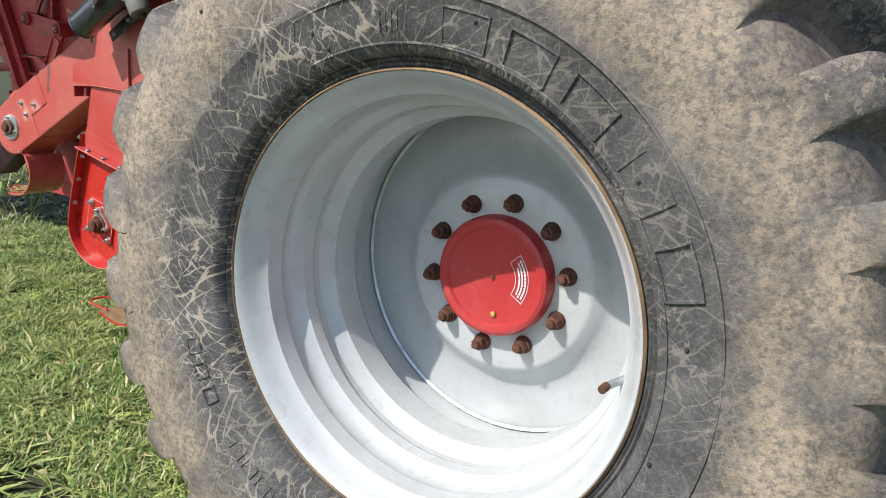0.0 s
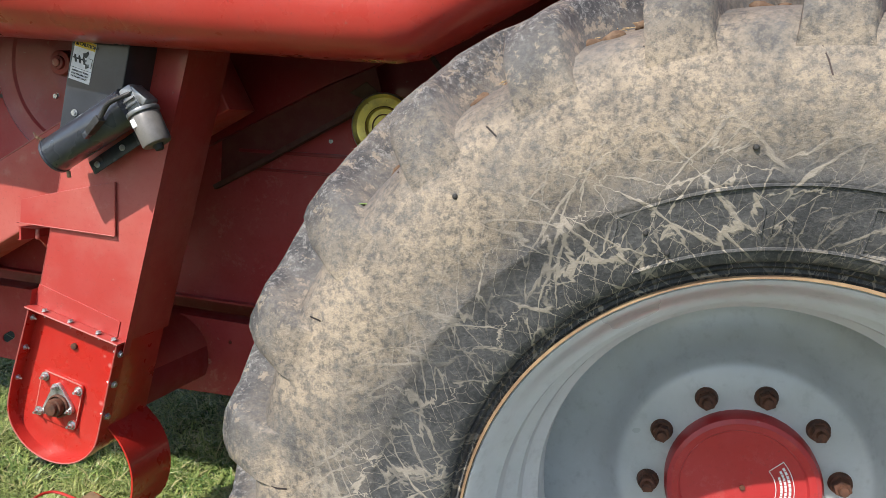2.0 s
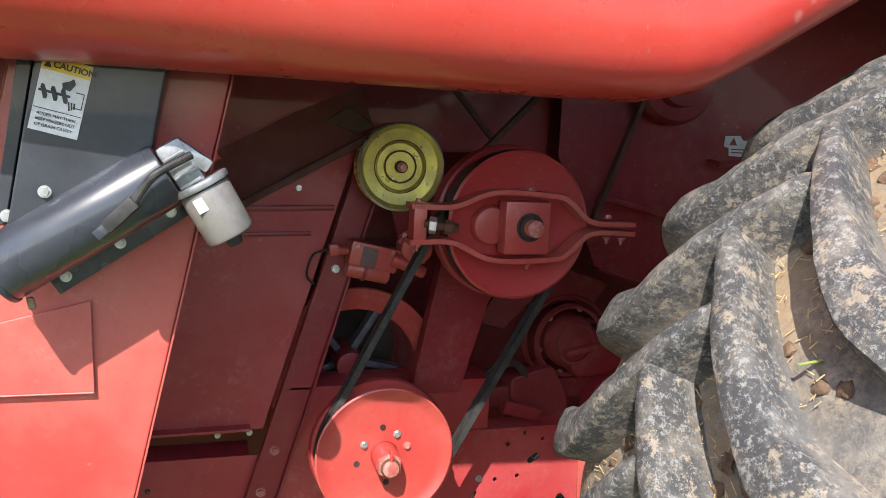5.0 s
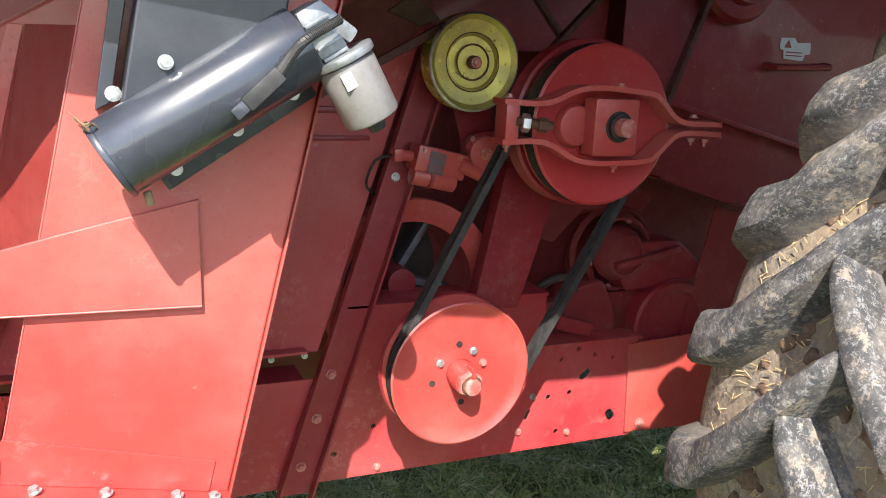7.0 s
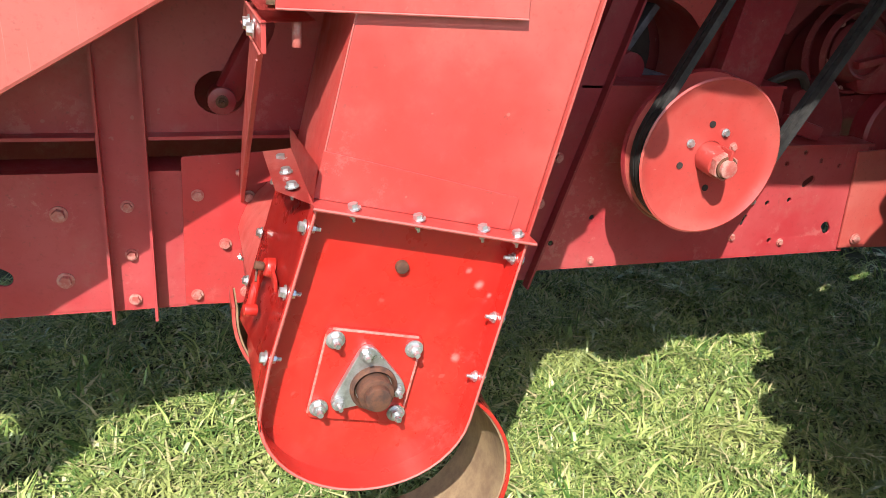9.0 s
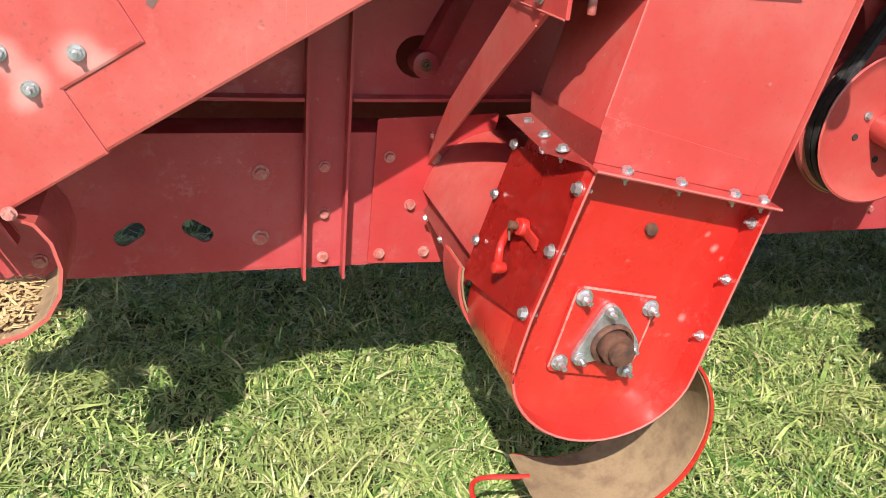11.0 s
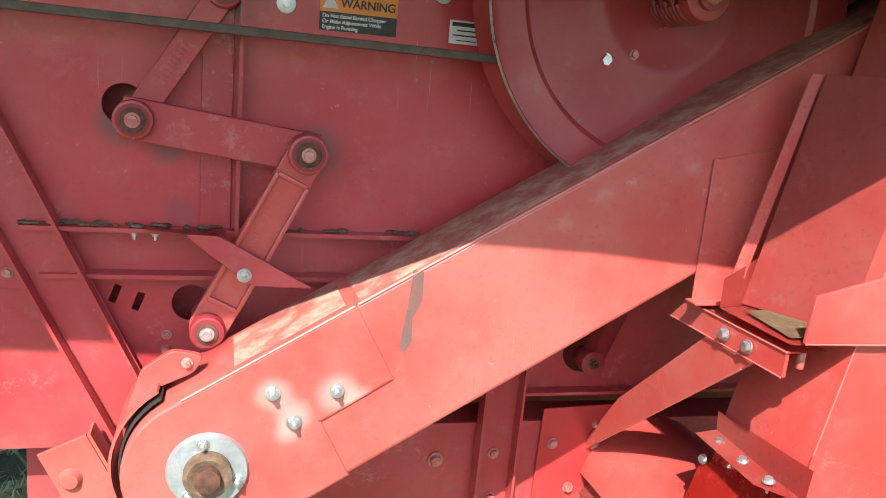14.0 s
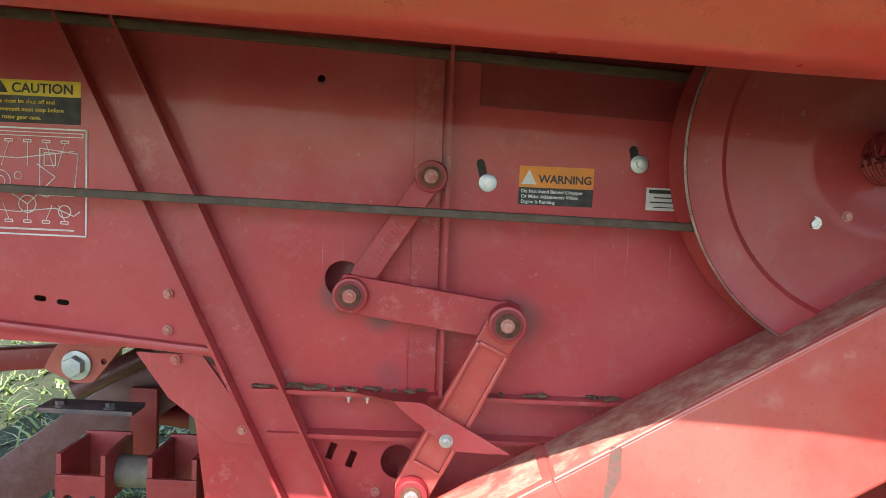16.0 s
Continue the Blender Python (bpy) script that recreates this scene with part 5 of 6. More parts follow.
for i in range(3):
    part("glove_finger", onlabel([(0.010 + i * 0.004, -0.004), (0.0125 + i * 0.004, -0.004), (0.0155 + i * 0.003, -0.017 + i * 0.002), (0.0135 + i * 0.003, -0.018 + i * 0.002)], 2.8328, 0.0006), INK, lab)
part("box_line", onlabel(rect(0.0288, 0.030, -0.0105, 0.012), 2.8328, 0.0006), INK, lab)
part("auger_line", onlabel(rect(-0.030, 0.012, 0.002, 0.006), 2.8326, 0.0006), INK, lab)
part("glove_shape", onlabel([(0.0, 0.014), (0.010, 0.012), (0.016, 0.024), (0.012, 0.032), (0.006, 0.026), (-0.002, 0.022)], 2.8328, 0.0006), INK, lab)
part("box_line", onlabel(rect(0.018, 0.030, 0.012, 0.0135), 2.8328, 0.0006), INK, lab)
part("box_line", onlabel(rect(0.018, 0.030, -0.012, -0.0105), 2.8328, 0.0006), INK, lab)
part("rule", onlabel(rect(-0.032, 0.032, -0.0235, -0.0225), 2.8328, 0.0006), INK, lab)
for i, s in enumerate(("AUGER MAY TURN", "KEEP FINGERS OUT", "OF GRAIN CAVITY")):
    part("wording", lt(s, 0.0062, -0.026, -0.033 - i * 0.0085), INK, lab, smooth=0)

# ---- the return elevator that slopes down to the rear ----
EX, EZ = -3.327, 0.817
U31 = radians(31.0)


def D(u, v):
    return (EX + u * math.cos(U31) - v * math.sin(U31), EZ + u * math.sin(U31) + v * math.cos(U31))


DUSTY = plain("dusty_red_top", (0.30, 0.085, 0.07), (0.44, 0.27, 0.20), 26.0, 0.75, 0.0, 0.2)


def return_elevator():
    F = 3.133
    SCUFFED_RED = paint("scuffed_red_enamel", (0.42, 0.048, 0.041), (0.46, 0.118, 0.098), 0.85, 0.38, 0.25, 0.25, spots=[(x, z, s, (0.56, 0.33, 0.31), m) for x, z, s, m in ((-2.655, 1.268, 0.046, 0.28), (-2.85, 1.175, 0.045, 0.25), (-2.795, 1.222, 0.045, 0.25), (-2.745, 1.242, 0.044, 0.25))], rag=0.075)
    e = thing("return_elevator", (EX, 3.2, 0.70), "long sloping red return elevator with a round lower end", "return elevator")
    tail = [D(-0.004 + 0.112 * math.cos(radians(a)), -0.004 + 0.111 * math.sin(radians(a))) for a in range(94, 267, 8)]
    part("housing", plate([D(0.10, -0.115), D(1.36, -0.115), D(1.36, 0.105), D(0.10, 0.105)], F, 0.145, (), 0.006), SCUFFED_RED, e)
    part("worn_edge", tube([(D(0.286, 0.1035)[0], F + 0.001, D(0.286, 0.1035)[1]), (D(1.25, 0.1035)[0], F + 0.001, D(1.25, 0.1035)[1])], 0.0022, 6), PRIMER, e, "edge with paint rubbed thin")
    part("worn_edge", tube([(D(0.02, 0.105)[0], F - 0.003, D(0.02, 0.105)[1]), (D(0.28, 0.105)[0], F - 0.003, D(0.28, 0.105)[1])], 0.002, 6), PRIMER, e, "edge with paint rubbed thin")
    low = part("lower_cover", plate([D(0.0, 0.107)] + tail + [D(0.0, -0.117), D(0.158, -0.117), D(0.163, -0.022), D(0.280, -0.020), D(0.284, 0.107)], F - 0.004, 0.152, (), 0.005), SPOT_RED, e, "red lower cover with pale overspray round three bolts")
    part("top_dust", plate([D(0.10, 0.1055), D(0.27, 0.1075), D(0.27, 0.1085), D(0.10, 0.1085)], F + 0.012, 0.12, (), 0.0002), DUSTY, low)
    part("top_dust", plate([D(0.29, 0.1045), D(1.30, 0.1045), D(1.30, 0.1062), D(0.29, 0.1062)], F + 0.010, 0.125, (), 0.0002), DUSTY, e, "dust on top of the housing")
    for u, v in ((0.127, 0.053), (0.203, 0.010), (0.131, 0.0)):
        x, z = D(u, v)
        bolt(e, (x, F - 0.005, z), ZINC, 0.95, (0, -1, 0), True)
    part("bare_patch", plate([(-3.062, 1.104), (-3.047, 1.102), (-3.046, 1.06), (-3.058, 1.035), (-3.056, 1.0), (-3.066, 0.985), (-3.074, 0.99), (-3.066, 1.05)], F - 0.0006, 0.0012, (), 0.0001), plain("bare_metal", (0.15, 0.105, 0.09), (0.26, 0.09, 0.08), 60.0, 0.6, 0.3), e, "patch of bare metal")
    ring = part("bearing_flange", revolve([(0.0, F - 0.012), (0.052, F - 0.012), (0.055, F - 0.004), (0.0, F - 0.003)], EX, EZ, 40), GALV, e, "round galvanised bearing flange")
    for a in (100, -20, -125):
        bolt(e, (EX + 0.042 * math.cos(radians(a)), F - 0.012, EZ + 0.042 * math.sin(radians(a))), ZINC, 0.75, (0, -1, 0), True)
    part("bearing", revolve([(0.032, F - 0.010), (0.032, F - 0.026), (0.026, F - 0.028), (0.0, F - 0.020)], EX, EZ, 28), SOIL, ring)
    part("shaft", cyl((EX, F, EZ), (EX, F - 0.040, EZ), 0.0175, None, 24), RUST, e, "rusty shaft end")
    part("side_sheet", plate([(-2.622, 1.284), (-2.36, 1.34), (-2.36, 1.07), (-2.622, 1.068)], F - 0.005, 0.004), RED, e)
    part("drip_edge", beam((-2.63, F - 0.012, 1.068), (-2.52, F - 0.012, 1.068), 0.03, 0.005), RED, e)
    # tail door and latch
    # Black strip paints the shade in the slit below the tail cover.
    part("chain_gap", strip([D(-0.115 * math.cos(radians(a)), 0.115 * math.sin(radians(a))) for a in range(0, 95, 8)], F + 0.015, F + 0.14, 0.003), DARK, e, "dark strip standing for shade under the tail cover")
    part("tail_cover", strip([D(-0.130 * math.cos(radians(a)), 0.124 * math.sin(radians(a))) for a in range(0, 95, 8)], F + 0.02, F + 0.15, 0.004), RED, e)
    lx, lz = D(0.045, 0.118)
    part("latch", plate(rounded([(lx - 0.095, lz - 0.085), (lx - 0.075, lz - 0.092), (lx - 0.055, lz - 0.03), (lx + 0.0, lz - 0.005), (lx + 0.012, lz + 0.02), (lx - 0.03, lz + 0.028), (lx - 0.07, lz + 0.0)], 0.01), F + 0.05, 0.012), RED, e)
    bolt(e, (lx - 0.01, F + 0.049, lz + 0.010), RED_BOLT, 0.7)
    path = [(-3.262, 0.716), (-3.232, 0.703), (-3.214, 0.675), (-3.206, 0.635), (-3.212, 0.595), (-3.232, 0.560), (-3.262, 0.537), (-3.30, 0.524), (-3.345, 0.519), (-3.372, 0.523)]
    dr = part("cleanout_door", strip(path, 3.125, 3.29, 0.005), RED, e, "open curved clean-out door full of chaff")
    part("mud_lining", strip([(x - 0.003 if x > -3.23 else x, z + 0.004) for x, z in path[2:-1]], 3.130, 3.285, 0.003), SILT, dr)
    part("handle", tube(spline([(-3.366, 3.165, 0.530), (-3.43, 3.165, 0.533), (-3.452, 3.20, 0.535), (-3.43, 3.235, 0.533), (-3.366, 3.235, 0.530)], 6), 0.0038), DEEP_RED, dr)
    bolt(e, (-3.258, 3.122, 0.722), RED_BOLT, 0.9)
    rng = random.Random(8)
    bm = bmesh.new()
    for k in range(420):
        x, y = rng.gauss(-3.305, 0.032), rng.uniform(3.135, 3.28)
        z = 0.531 + rng.random() * 0.02 + max(0, x + 3.30) * 0.10
        ln, a, b = rng.uniform(0.008, 0.03), rng.uniform(0, 6.28), rng.uniform(-0.4, 0.4)
        add_box(bm, (-ln / 2, -0.002, -0.0007), (ln / 2, 0.002, 0.0007), 0, Matrix.Translation((x, y, z)) @ Euler((b, b * 0.7, a)).to_matrix().to_4x4())
    tagged(part("chaff", bm, CHAFF, dr, "", 0), "heap of dry chaff", kind="stuff")
    return e


return_elevator()

# ---- the chopper drive pulley at the rear ----
PX, PZ, PY = -2.665, 1.512, 3.17
pu = thing("chopper_pulley", (PX, 3.26, PZ), "large red sheet-metal chopper drive pulley with a spring hub", "pulley")
prof = [(0.0, 3.245), (0.10, 3.245), (0.110, 3.2415), (0.118, 3.2425), (0.20, 3.233), (0.238, 3.228), (0.246, 3.222), (0.282, 3.221), (0.297, 3.216), (0.300, 3.222), (0.277, 3.262), (0.300, 3.302), (0.297, 3.310), (0.27, 3.306), (0.0, 3.30)]
PULLEY_RED = paint("dull_pulley_enamel", (0.31, 0.026, 0.029), (0.36, 0.058, 0.056), 0.8, 0.45, 0.4)
disc = part("sheave", revolve(prof, PX, PZ, 96), PULLEY_RED, pu)
part("bright_edge", revolve([(0.2985, 3.2165), (0.3008, 3.2200), (0.3000, 3.2235), (0.2975, 3.219)], PX, PZ, 96), ZINC, disc)
spring = [(PX + 0.034 * math.cos(t * 0.5), 3.25 - t * 0.00085, PZ + 0.034 * math.sin(t * 0.5)) for t in range(0, 100)]
part("spring", tube(spring, 0.006, 6), DEEP_RED, pu)
part("spring_cup", cyl((PX, 3.165, PZ), (PX, 3.140, PZ), 0.037, 0.035, 32, 0.004), PULLEY_RED, pu)
part("hub_nut", cyl((PX, 3.132, PZ), (PX, 3.124, PZ), 0.013, None, 6, 0.002), RED_BOLT, pu)
part("hub", cyl((PX, 3.26, PZ), (PX, 3.13, PZ), 0.020), DEEP_RED, pu)
bolt(pu, (PX - 0.098, 3.243, PZ - 0.098), ZINC, 1.0)
bolt(pu, (PX - 0.05, 3.244, PZ - 0.085), RED_BOLT, 0.7)

# ---- linkage on the rear sheet ----
def bar_lever(name, p0, p1, w, y, mat, label, recess=False, boss=0.026, square=False):
    """A flat lever between two pivots of (x, z)."""
    e = thing(name, (p0[0], y + 0.02, min(p0[1], p1[1])), label, "lever")
    a, b = Vector(p0), Vector(p1)
    d = (b - a).normalized()
    s = Vector((-d.y, d.x)) * w / 2
    o = d * 0.018
    pts = [a + s - o, a - s - o, b - s + o, b + s + o]
    part("bar", plate(rounded([tuple(q) for q in pts], 0.004 if square else w * 0.4, 5), y, 0.012, (), 0.002), mat, e)
    if recess:
        k = d * 0.045
        for sgn in (1, -1):
            q0, q1 = a + s * 0.86 * sgn + k, b + s * 0.86 * sgn - k
            part("rim", beam((q0.x, y - 0.003, q0.y), (q1.x, y - 0.003, q1.y), 0.010, 0.007, 0.002), mat, e)
        for q in (a + k, b - k):
            part("rim", beam((q.x - s.x * 0.8, y - 0.003, q.y - s.y * 0.8), (q.x + s.x * 0.8, y - 0.003, q.y + s.y * 0.8), 0.010, 0.007, 0.002), mat, e)
        for i in range(6):
            q = a + d * ((b - a).length * (0.36 + 0.035 * i)) - s * 0.25
            part("cast_mark", beam((q.x - s.x * 0.2, y - 0.0005, q.y - s.y * 0.2), (q.x + s.x * 0.2, y - 0.0005, q.y + s.y * 0.2), 0.003, 0.003, 0.0005), mat, e)
    return e


def pivot(e, p, y0, y1, r=0.028, mat=PANEL_RED, head=ZINC):
    part("boss", cyl((p[0], y0, p[1]), (p[0], y1, p[1]), r, r * 0.95, 28, 0.003), mat, e)
    part("grease_ring", cyl((p[0], y1 + 0.0005, p[1]), (p[0], y1 - 0.0015, p[1]), r * 0.80, None, 24, 0), SHADE_GRIME_RED, e)
    part("washer", cyl((p[0], y1, p[1]), (p[0], y1 - 0.004, p[1]), r * 0.60, None, 24, 0.001), RUST, e)
    bolt(e, (p[0], y1 - 0.003, p[1]), head, 0.95)


l1, l2, l3, l4, l5 = (-3.326, 1.458), (-3.443, 1.270), (-3.200, 1.238), (-3.285, 1.057), (-3.335, 0.966)
a = bar_lever("upper_lever", l1, l2, 0.040, 3.318, PANEL_RED, "faded red flat lever pivoted on the rear sheet", square=False)
pivot(a, l1, YR, 3.298, 0.026, PANEL_RED, RED_BOLT)
for i in range(9):
    t = 0.42 + i * 0.035
    q = Vector(l1) + (Vector(l2) - Vector(l1)) * t
    part("cast_mark", beam((q.x - 0.005, 3.3175, q.y + 0.003), (q.x + 0.005, 3.3175, q.y - 0.003), 0.003, 0.003, 0.0005), PANEL_RED, a)
b = bar_lever("connecting_link", l2, l3, 0.060, 3.300, PANEL_RED, "faded red flat link between two levers", square=True)
pivot(b, l2, YR, 3.284, 0.029, PANEL_RED, RED_BOLT)
c = bar_lever("lower_lever", l3, l5, 0.058, 3.285, RED, "red cast lever with a recessed web", True)
pivot(c, l3, 3.33, 3.268, 0.031, PANEL_RED, RED_BOLT)
pivot(c, l5, 3.36, 3.262, 0.027, DEEP_RED, ZINC)
st = thing("pivot_strap", (-3.29, 3.27, 1.03), "red bent strap that carries the lever's pivot", "strap")
part("strap", plate(rounded([(-3.371, 1.115), (-3.341, 1.09), (-3.272, 1.04), (-3.183, 1.038), (-3.322, 1.114)], 0.008), 3.262, 0.006), PANEL_RED, st)
part("strap_top", sheet3([(-3.371, 3.264, 1.115), (-3.322, 3.264, 1.114), (-3.31, YR - 0.002, 1.106), (-3.47, YR - 0.002, 1.106)], 0.005), PANEL_RED, st)
bolt(st, (l4[0], 3.261, l4[1]), ZINC, 0.95, stud=True)
for x in (-3.445, -3.415):
    bolt(st, (x, 3.338, 1.099), ZINC, 0.6, (0, 0, -1), True)
for x, z, slotted in ((-3.237, 1.452, True), (-2.998, 1.492, False)):
    ad = thing("adjuster_bolt", (x, YR, z), "zinc adjusting bolt with a large washer in a slot", "bolt", "adjuster bolts")
    # Flat black plate paints the slot's shaded depth.
    part("slot", plate(slot(x - 0.008, z + 0.014, 0.048 if slotted else 0.03, 0.013, 105), YR - 0.002, 0.002, (), 0.0002), DARK, ad)
    part("washer", cyl((x, YR - 0.002, z), (x, YR - 0.006, z), 0.0145, None, 24, 0.001), GALV, ad)
    bolt(ad, (x, YR - 0.005, z), ZINC, 0.7)

# long flat belts across the rear
BROWN_BELT = plain("brown_dusty_belt", (0.085, 0.045, 0.036), (0.12, 0.07, 0.05), 40.0, 0.75)
bl = thing("chopper_belt", (-3.4, 3.28, 1.39), "long dusty rubber belt to the chopper pulley", "belt")
part("lower_run", beam((-5.2, 3.285, 1.425), (-2.93, 3.262, 1.400), 0.018, 0.0125, 0.003), OLIVE_BELT, bl)
part("upper_run", beam((-5.2, 3.300, 1.735), (-2.70, 3.345, 1.619), 0.018, 0.014, 0.003), BROWN_BELT, bl)

# labels on the rear sheet
wl = thing("warning_label", (-3.127, YR, 1.42), "orange and black warning label on the rear sheet", "label")
x0, x1, zb, zm, zt = -3.187, -3.068, 1.420, 1.448, 1.482
yl = YR - 0.0012
part("orange_band", plate(rect(x0, x1, zm, zt), yl, 0.001, (), 0.0002), ORANGE, wl)
part("black_band", plate(rect(x0, x1, zb, zm), yl, 0.001, (), 0.0002), INK, wl)
part("triangle", plate([(x0 + 0.004, zm + 0.005), (x0 + 0.028, zm + 0.005), (x0 + 0.016, zm + 0.028)], yl - 0.0006, 0.0006, (), 0.0001), WHITE, wl)
part("wording", letters("WARNING", 0.0178, x0 + 0.031, yl - 0.0006, zm + 0.008, 0.97, 0, 0.0004), INK, wl, smooth=0)
for i, s in enumerate(("Do Not Stand Behind Chopper", "Or Make Adjustments While", "Engine Is Running.")):
    part("wording", letters(s, 0.0079, x0 + 0.004, yl - 0.0006, zm - 0.0085 - i * 0.0083, 0.98, 0, 0.0001), WHITE, wl, smooth=0)
sp = thing("maker_plate", (-2.955, YR, 1.42), "small silver maker's plate beside the pulley", "label")
part("sheet", plate(rect(-2.983, -2.920, 1.420, 1.456), yl, 0.001, (), 0.0002), WHITE, sp)
for i, (a, b, h) in enumerate(((0.004, 0.050, 0.006), (0.012, 0.05, 0.002), (0.006, 0.05, 0.002), (0.012, 0.045, 0.0015))):
    part("print_bar", plate(rect(-2.983 + a, -2.983 + b, 1.447 - i * 0.0075, 1.447 - i * 0.0075 + h), yl - 0.0006, 0.0006, (), 0.0001), INK, sp)
cl = thing("rear_caution_label", (-3.96, YR, 1.51), "yellow and black caution label on the rear sheet", "label")
part("yellow_band", plate(rect(-4.045, -3.890, 1.557, 1.582), yl, 0.001, (), 0.0002), LABEL_YELLOW, cl)
part("black_band", plate(rect(-4.045, -3.890, 1.514, 1.557), yl, 0.001, (), 0.0002), INK, cl)
part("wording", letters("CAUTION", 0.0215, -4.000, yl - 0.0006, 1.562, 1.02, 0, 0.0003), INK, cl, smooth=0)
part("triangle", plate([(-4.030, 1.561), (-4.006, 1.561), (-4.018, 1.580)], yl - 0.0006, 0.0006, (), 0.0001), INK, cl)
for i, s in enumerate(("Engine must be shut off and", "all movement must stop before", "lifting rotor gear case.")):
    part("wording", letters(s, 0.0092, -4.040, yl - 0.0006, 1.545 - i * 0.0125, 1.05, 0, 0.0001), LABEL_YELLOW, cl, smooth=0)
dg = thing("service_diagram", (-3.98, YR, 1.34), "white line drawing of the machine's service points", "label")
X0, X1, Z0, Z1 = -4.12, -3.880, 1.336, 1.506
bm = bmesh.new()


def stroke(bm, a, b, w=0.0016):
    d = Vector((b[0] - a[0], 0, b[1] - a[1]))
    if d.length > 1e-5:
        m = Matrix.Translation(((a[0] + b[0]) / 2, yl, (a[1] + b[1]) / 2)) @ d.to_track_quat("X", "Y").to_matrix().to_4x4()
        add_box(bm, (-d.length / 2, -w / 2, -w / 2), (d.length / 2, w / 2, w / 2), 0, m)


def poly(bm, pts, w=0.0013, closed=True):
    for a, b in zip(pts, pts[1:] + (pts[:1] if closed else [])):
        stroke(bm, a, b, w)


poly(bm, rect(X0, X1, Z0, Z1), 0.0024)
poly(bm, rect(X0 + 0.006, X1 - 0.006, Z1 - 0.012, Z1 - 0.006), 0.0011)
poly(bm, [(-3.955, 1.40), (-3.90, 1.40), (-3.893, 1.468), (-3.955, 1.475)])
poly(bm, rect(-3.948, -3.930, 1.448, 1.468))
for x, z, r in ((-4.02, 1.42, 0.018), (-4.02, 1.42, 0.009), (-3.975, 1.385, 0.014), (-3.945, 1.405, 0.008), (-3.915, 1.375, 0.010), (-4.07, 1.40, 0.016), (-3.99, 1.43, 0.006)):
    poly(bm, circle(x, z, r, 14))
poly(bm, [(-4.10, 1.395), (-4.04, 1.375), (-3.99, 1.372), (-3.93, 1.380), (-3.90, 1.368), (-3.89, 1.376)], 0.0013, False)
poly(bm, [(-4.11, 1.462), (-3.99, 1.458), (-3.90, 1.472)], 0.0013, False)
poly(bm, [(-4.08, 1.46), (-4.03, 1.42), (-3.975, 1.385), (-3.93, 1.43), (-3.96, 1.45)], 0.0013, False)
for k in range(7):
    x = -4.095 + k * 0.030
    poly(bm, rect(x - 0.006, x + 0.006, 1.484, 1.488), 0.0012)
    stroke(bm, (x, 1.483), (x + 0.012 * (k % 3 - 1), 1.445), 0.0008)
    poly(bm, rect(x - 0.006, x + 0.006, 1.355, 1.359), 0.0012)
    stroke(bm, (x, 1.360), (x + 0.010 * (k % 3 - 1), 1.385), 0.0008)
poly(bm, rect(X0 + 0.008, X1 - 0.02, 1.344, 1.3455), 0.0011)
part("drawing", bm, WHITE, dg, smooth=0)

# ---- belt drive beside the tyre ----
def sheave(name, x, z, y0, r, mat, label, width=0.045, hub=0.03, dish=0.012):
    """A stamped pulley with a V-groove rim; its open front face at y0."""
    e = thing(name, (x, y0 + width, z - r), label, "pulley")
    prof = [(hub, y0 + dish), (r * 0.80, y0 + dish), (r * 0.90, y0 + dish * 0.7), (r - 0.004, y0), (r, y0 + 0.002), (r - 0.018, y0 + width * 0.45), (r - 0.018, y0 + width * 0.6), (r, y0 + width), (r - 0.006, y0 + width + 0.002), (hub, y0 + width * 0.7)]
    part("sheave", revolve(prof, x, z, 72), mat, e)
    return e


dp = sheave("drive_pulley", -1.762, 0.796, 3.222, 0.150, RED, "round red drive pulley with a keyed hub", 0.055, 0.030, 0.010)
part("back_plate", revolve([(0.03, 3.275), (0.152, 3.278), (0.155, 3.284), (0.03, 3.288)], -1.762, 0.796, 64), DEEP_RED, dp)
part("hub", cyl((-1.762, 3.24, 0.796), (-1.762, 3.190, 0.792), 0.030, 0.028, 28, 0.003), RED, dp)
part("shaft", cyl((-1.762, 3.44, 0.796), (-1.762, 3.165, 0.790), 0.017, None, 20), RED_BOLT, dp, "steel shaft end with worn paint")
part("hub_nut", cyl((-1.762, 3.192, 0.792), (-1.762, 3.176, 0.791), 0.027, None, 6, 0.002), RED_BOLT, dp, "hexagon nut with worn paint")
part("rust_ring", cyl((-1.762, 3.177, 0.791), (-1.762, 3.172, 0.791), 0.021, None, 24, 0.001), RUST, dp)
part("key", box((-1.764, 3.166, 0.800), (-1.758, 3.20, 0.825)), RED, dp)
for a in (60, 150, 20):
    bolt(dp, (-1.762 + 0.052 * math.cos(radians(a)), 3.231, 0.796 + 0.052 * math.sin(radians(a))), ZINC if a != 20 else RED_BOLT, 0.75)
# Black discs paint the shade inside the pulley's holes.
for a in (95, 195, 275):
    part("hole", cyl((-1.762 + 0.062 * math.cos(radians(a)), 3.234, 0.796 + 0.062 * math.sin(radians(a))), (-1.762 + 0.062 * math.cos(radians(a)), 3.2300, 0.796 + 0.062 * math.sin(radians(a))), 0.0065, None, 12, 0), DARK, dp)

yp = thing("idler_pulley", (-1.726, 3.36, 1.31), "yellow passivated stamped idler pulley", "pulley")
prof = [(0.0, 3.335), (0.032, 3.335), (0.036, 3.340), (0.050, 3.340), (0.054, 3.332), (0.058, 3.334), (0.082, 3.330), (0.092, 3.322), (0.095, 3.325), (0.088, 3.345), (0.088, 3.352), (0.095, 3.372), (0.090, 3.374), (0.0, 3.370)]
part("sheave", revolve(prof, -1.726, 1.404, 64), YELLOW, yp)
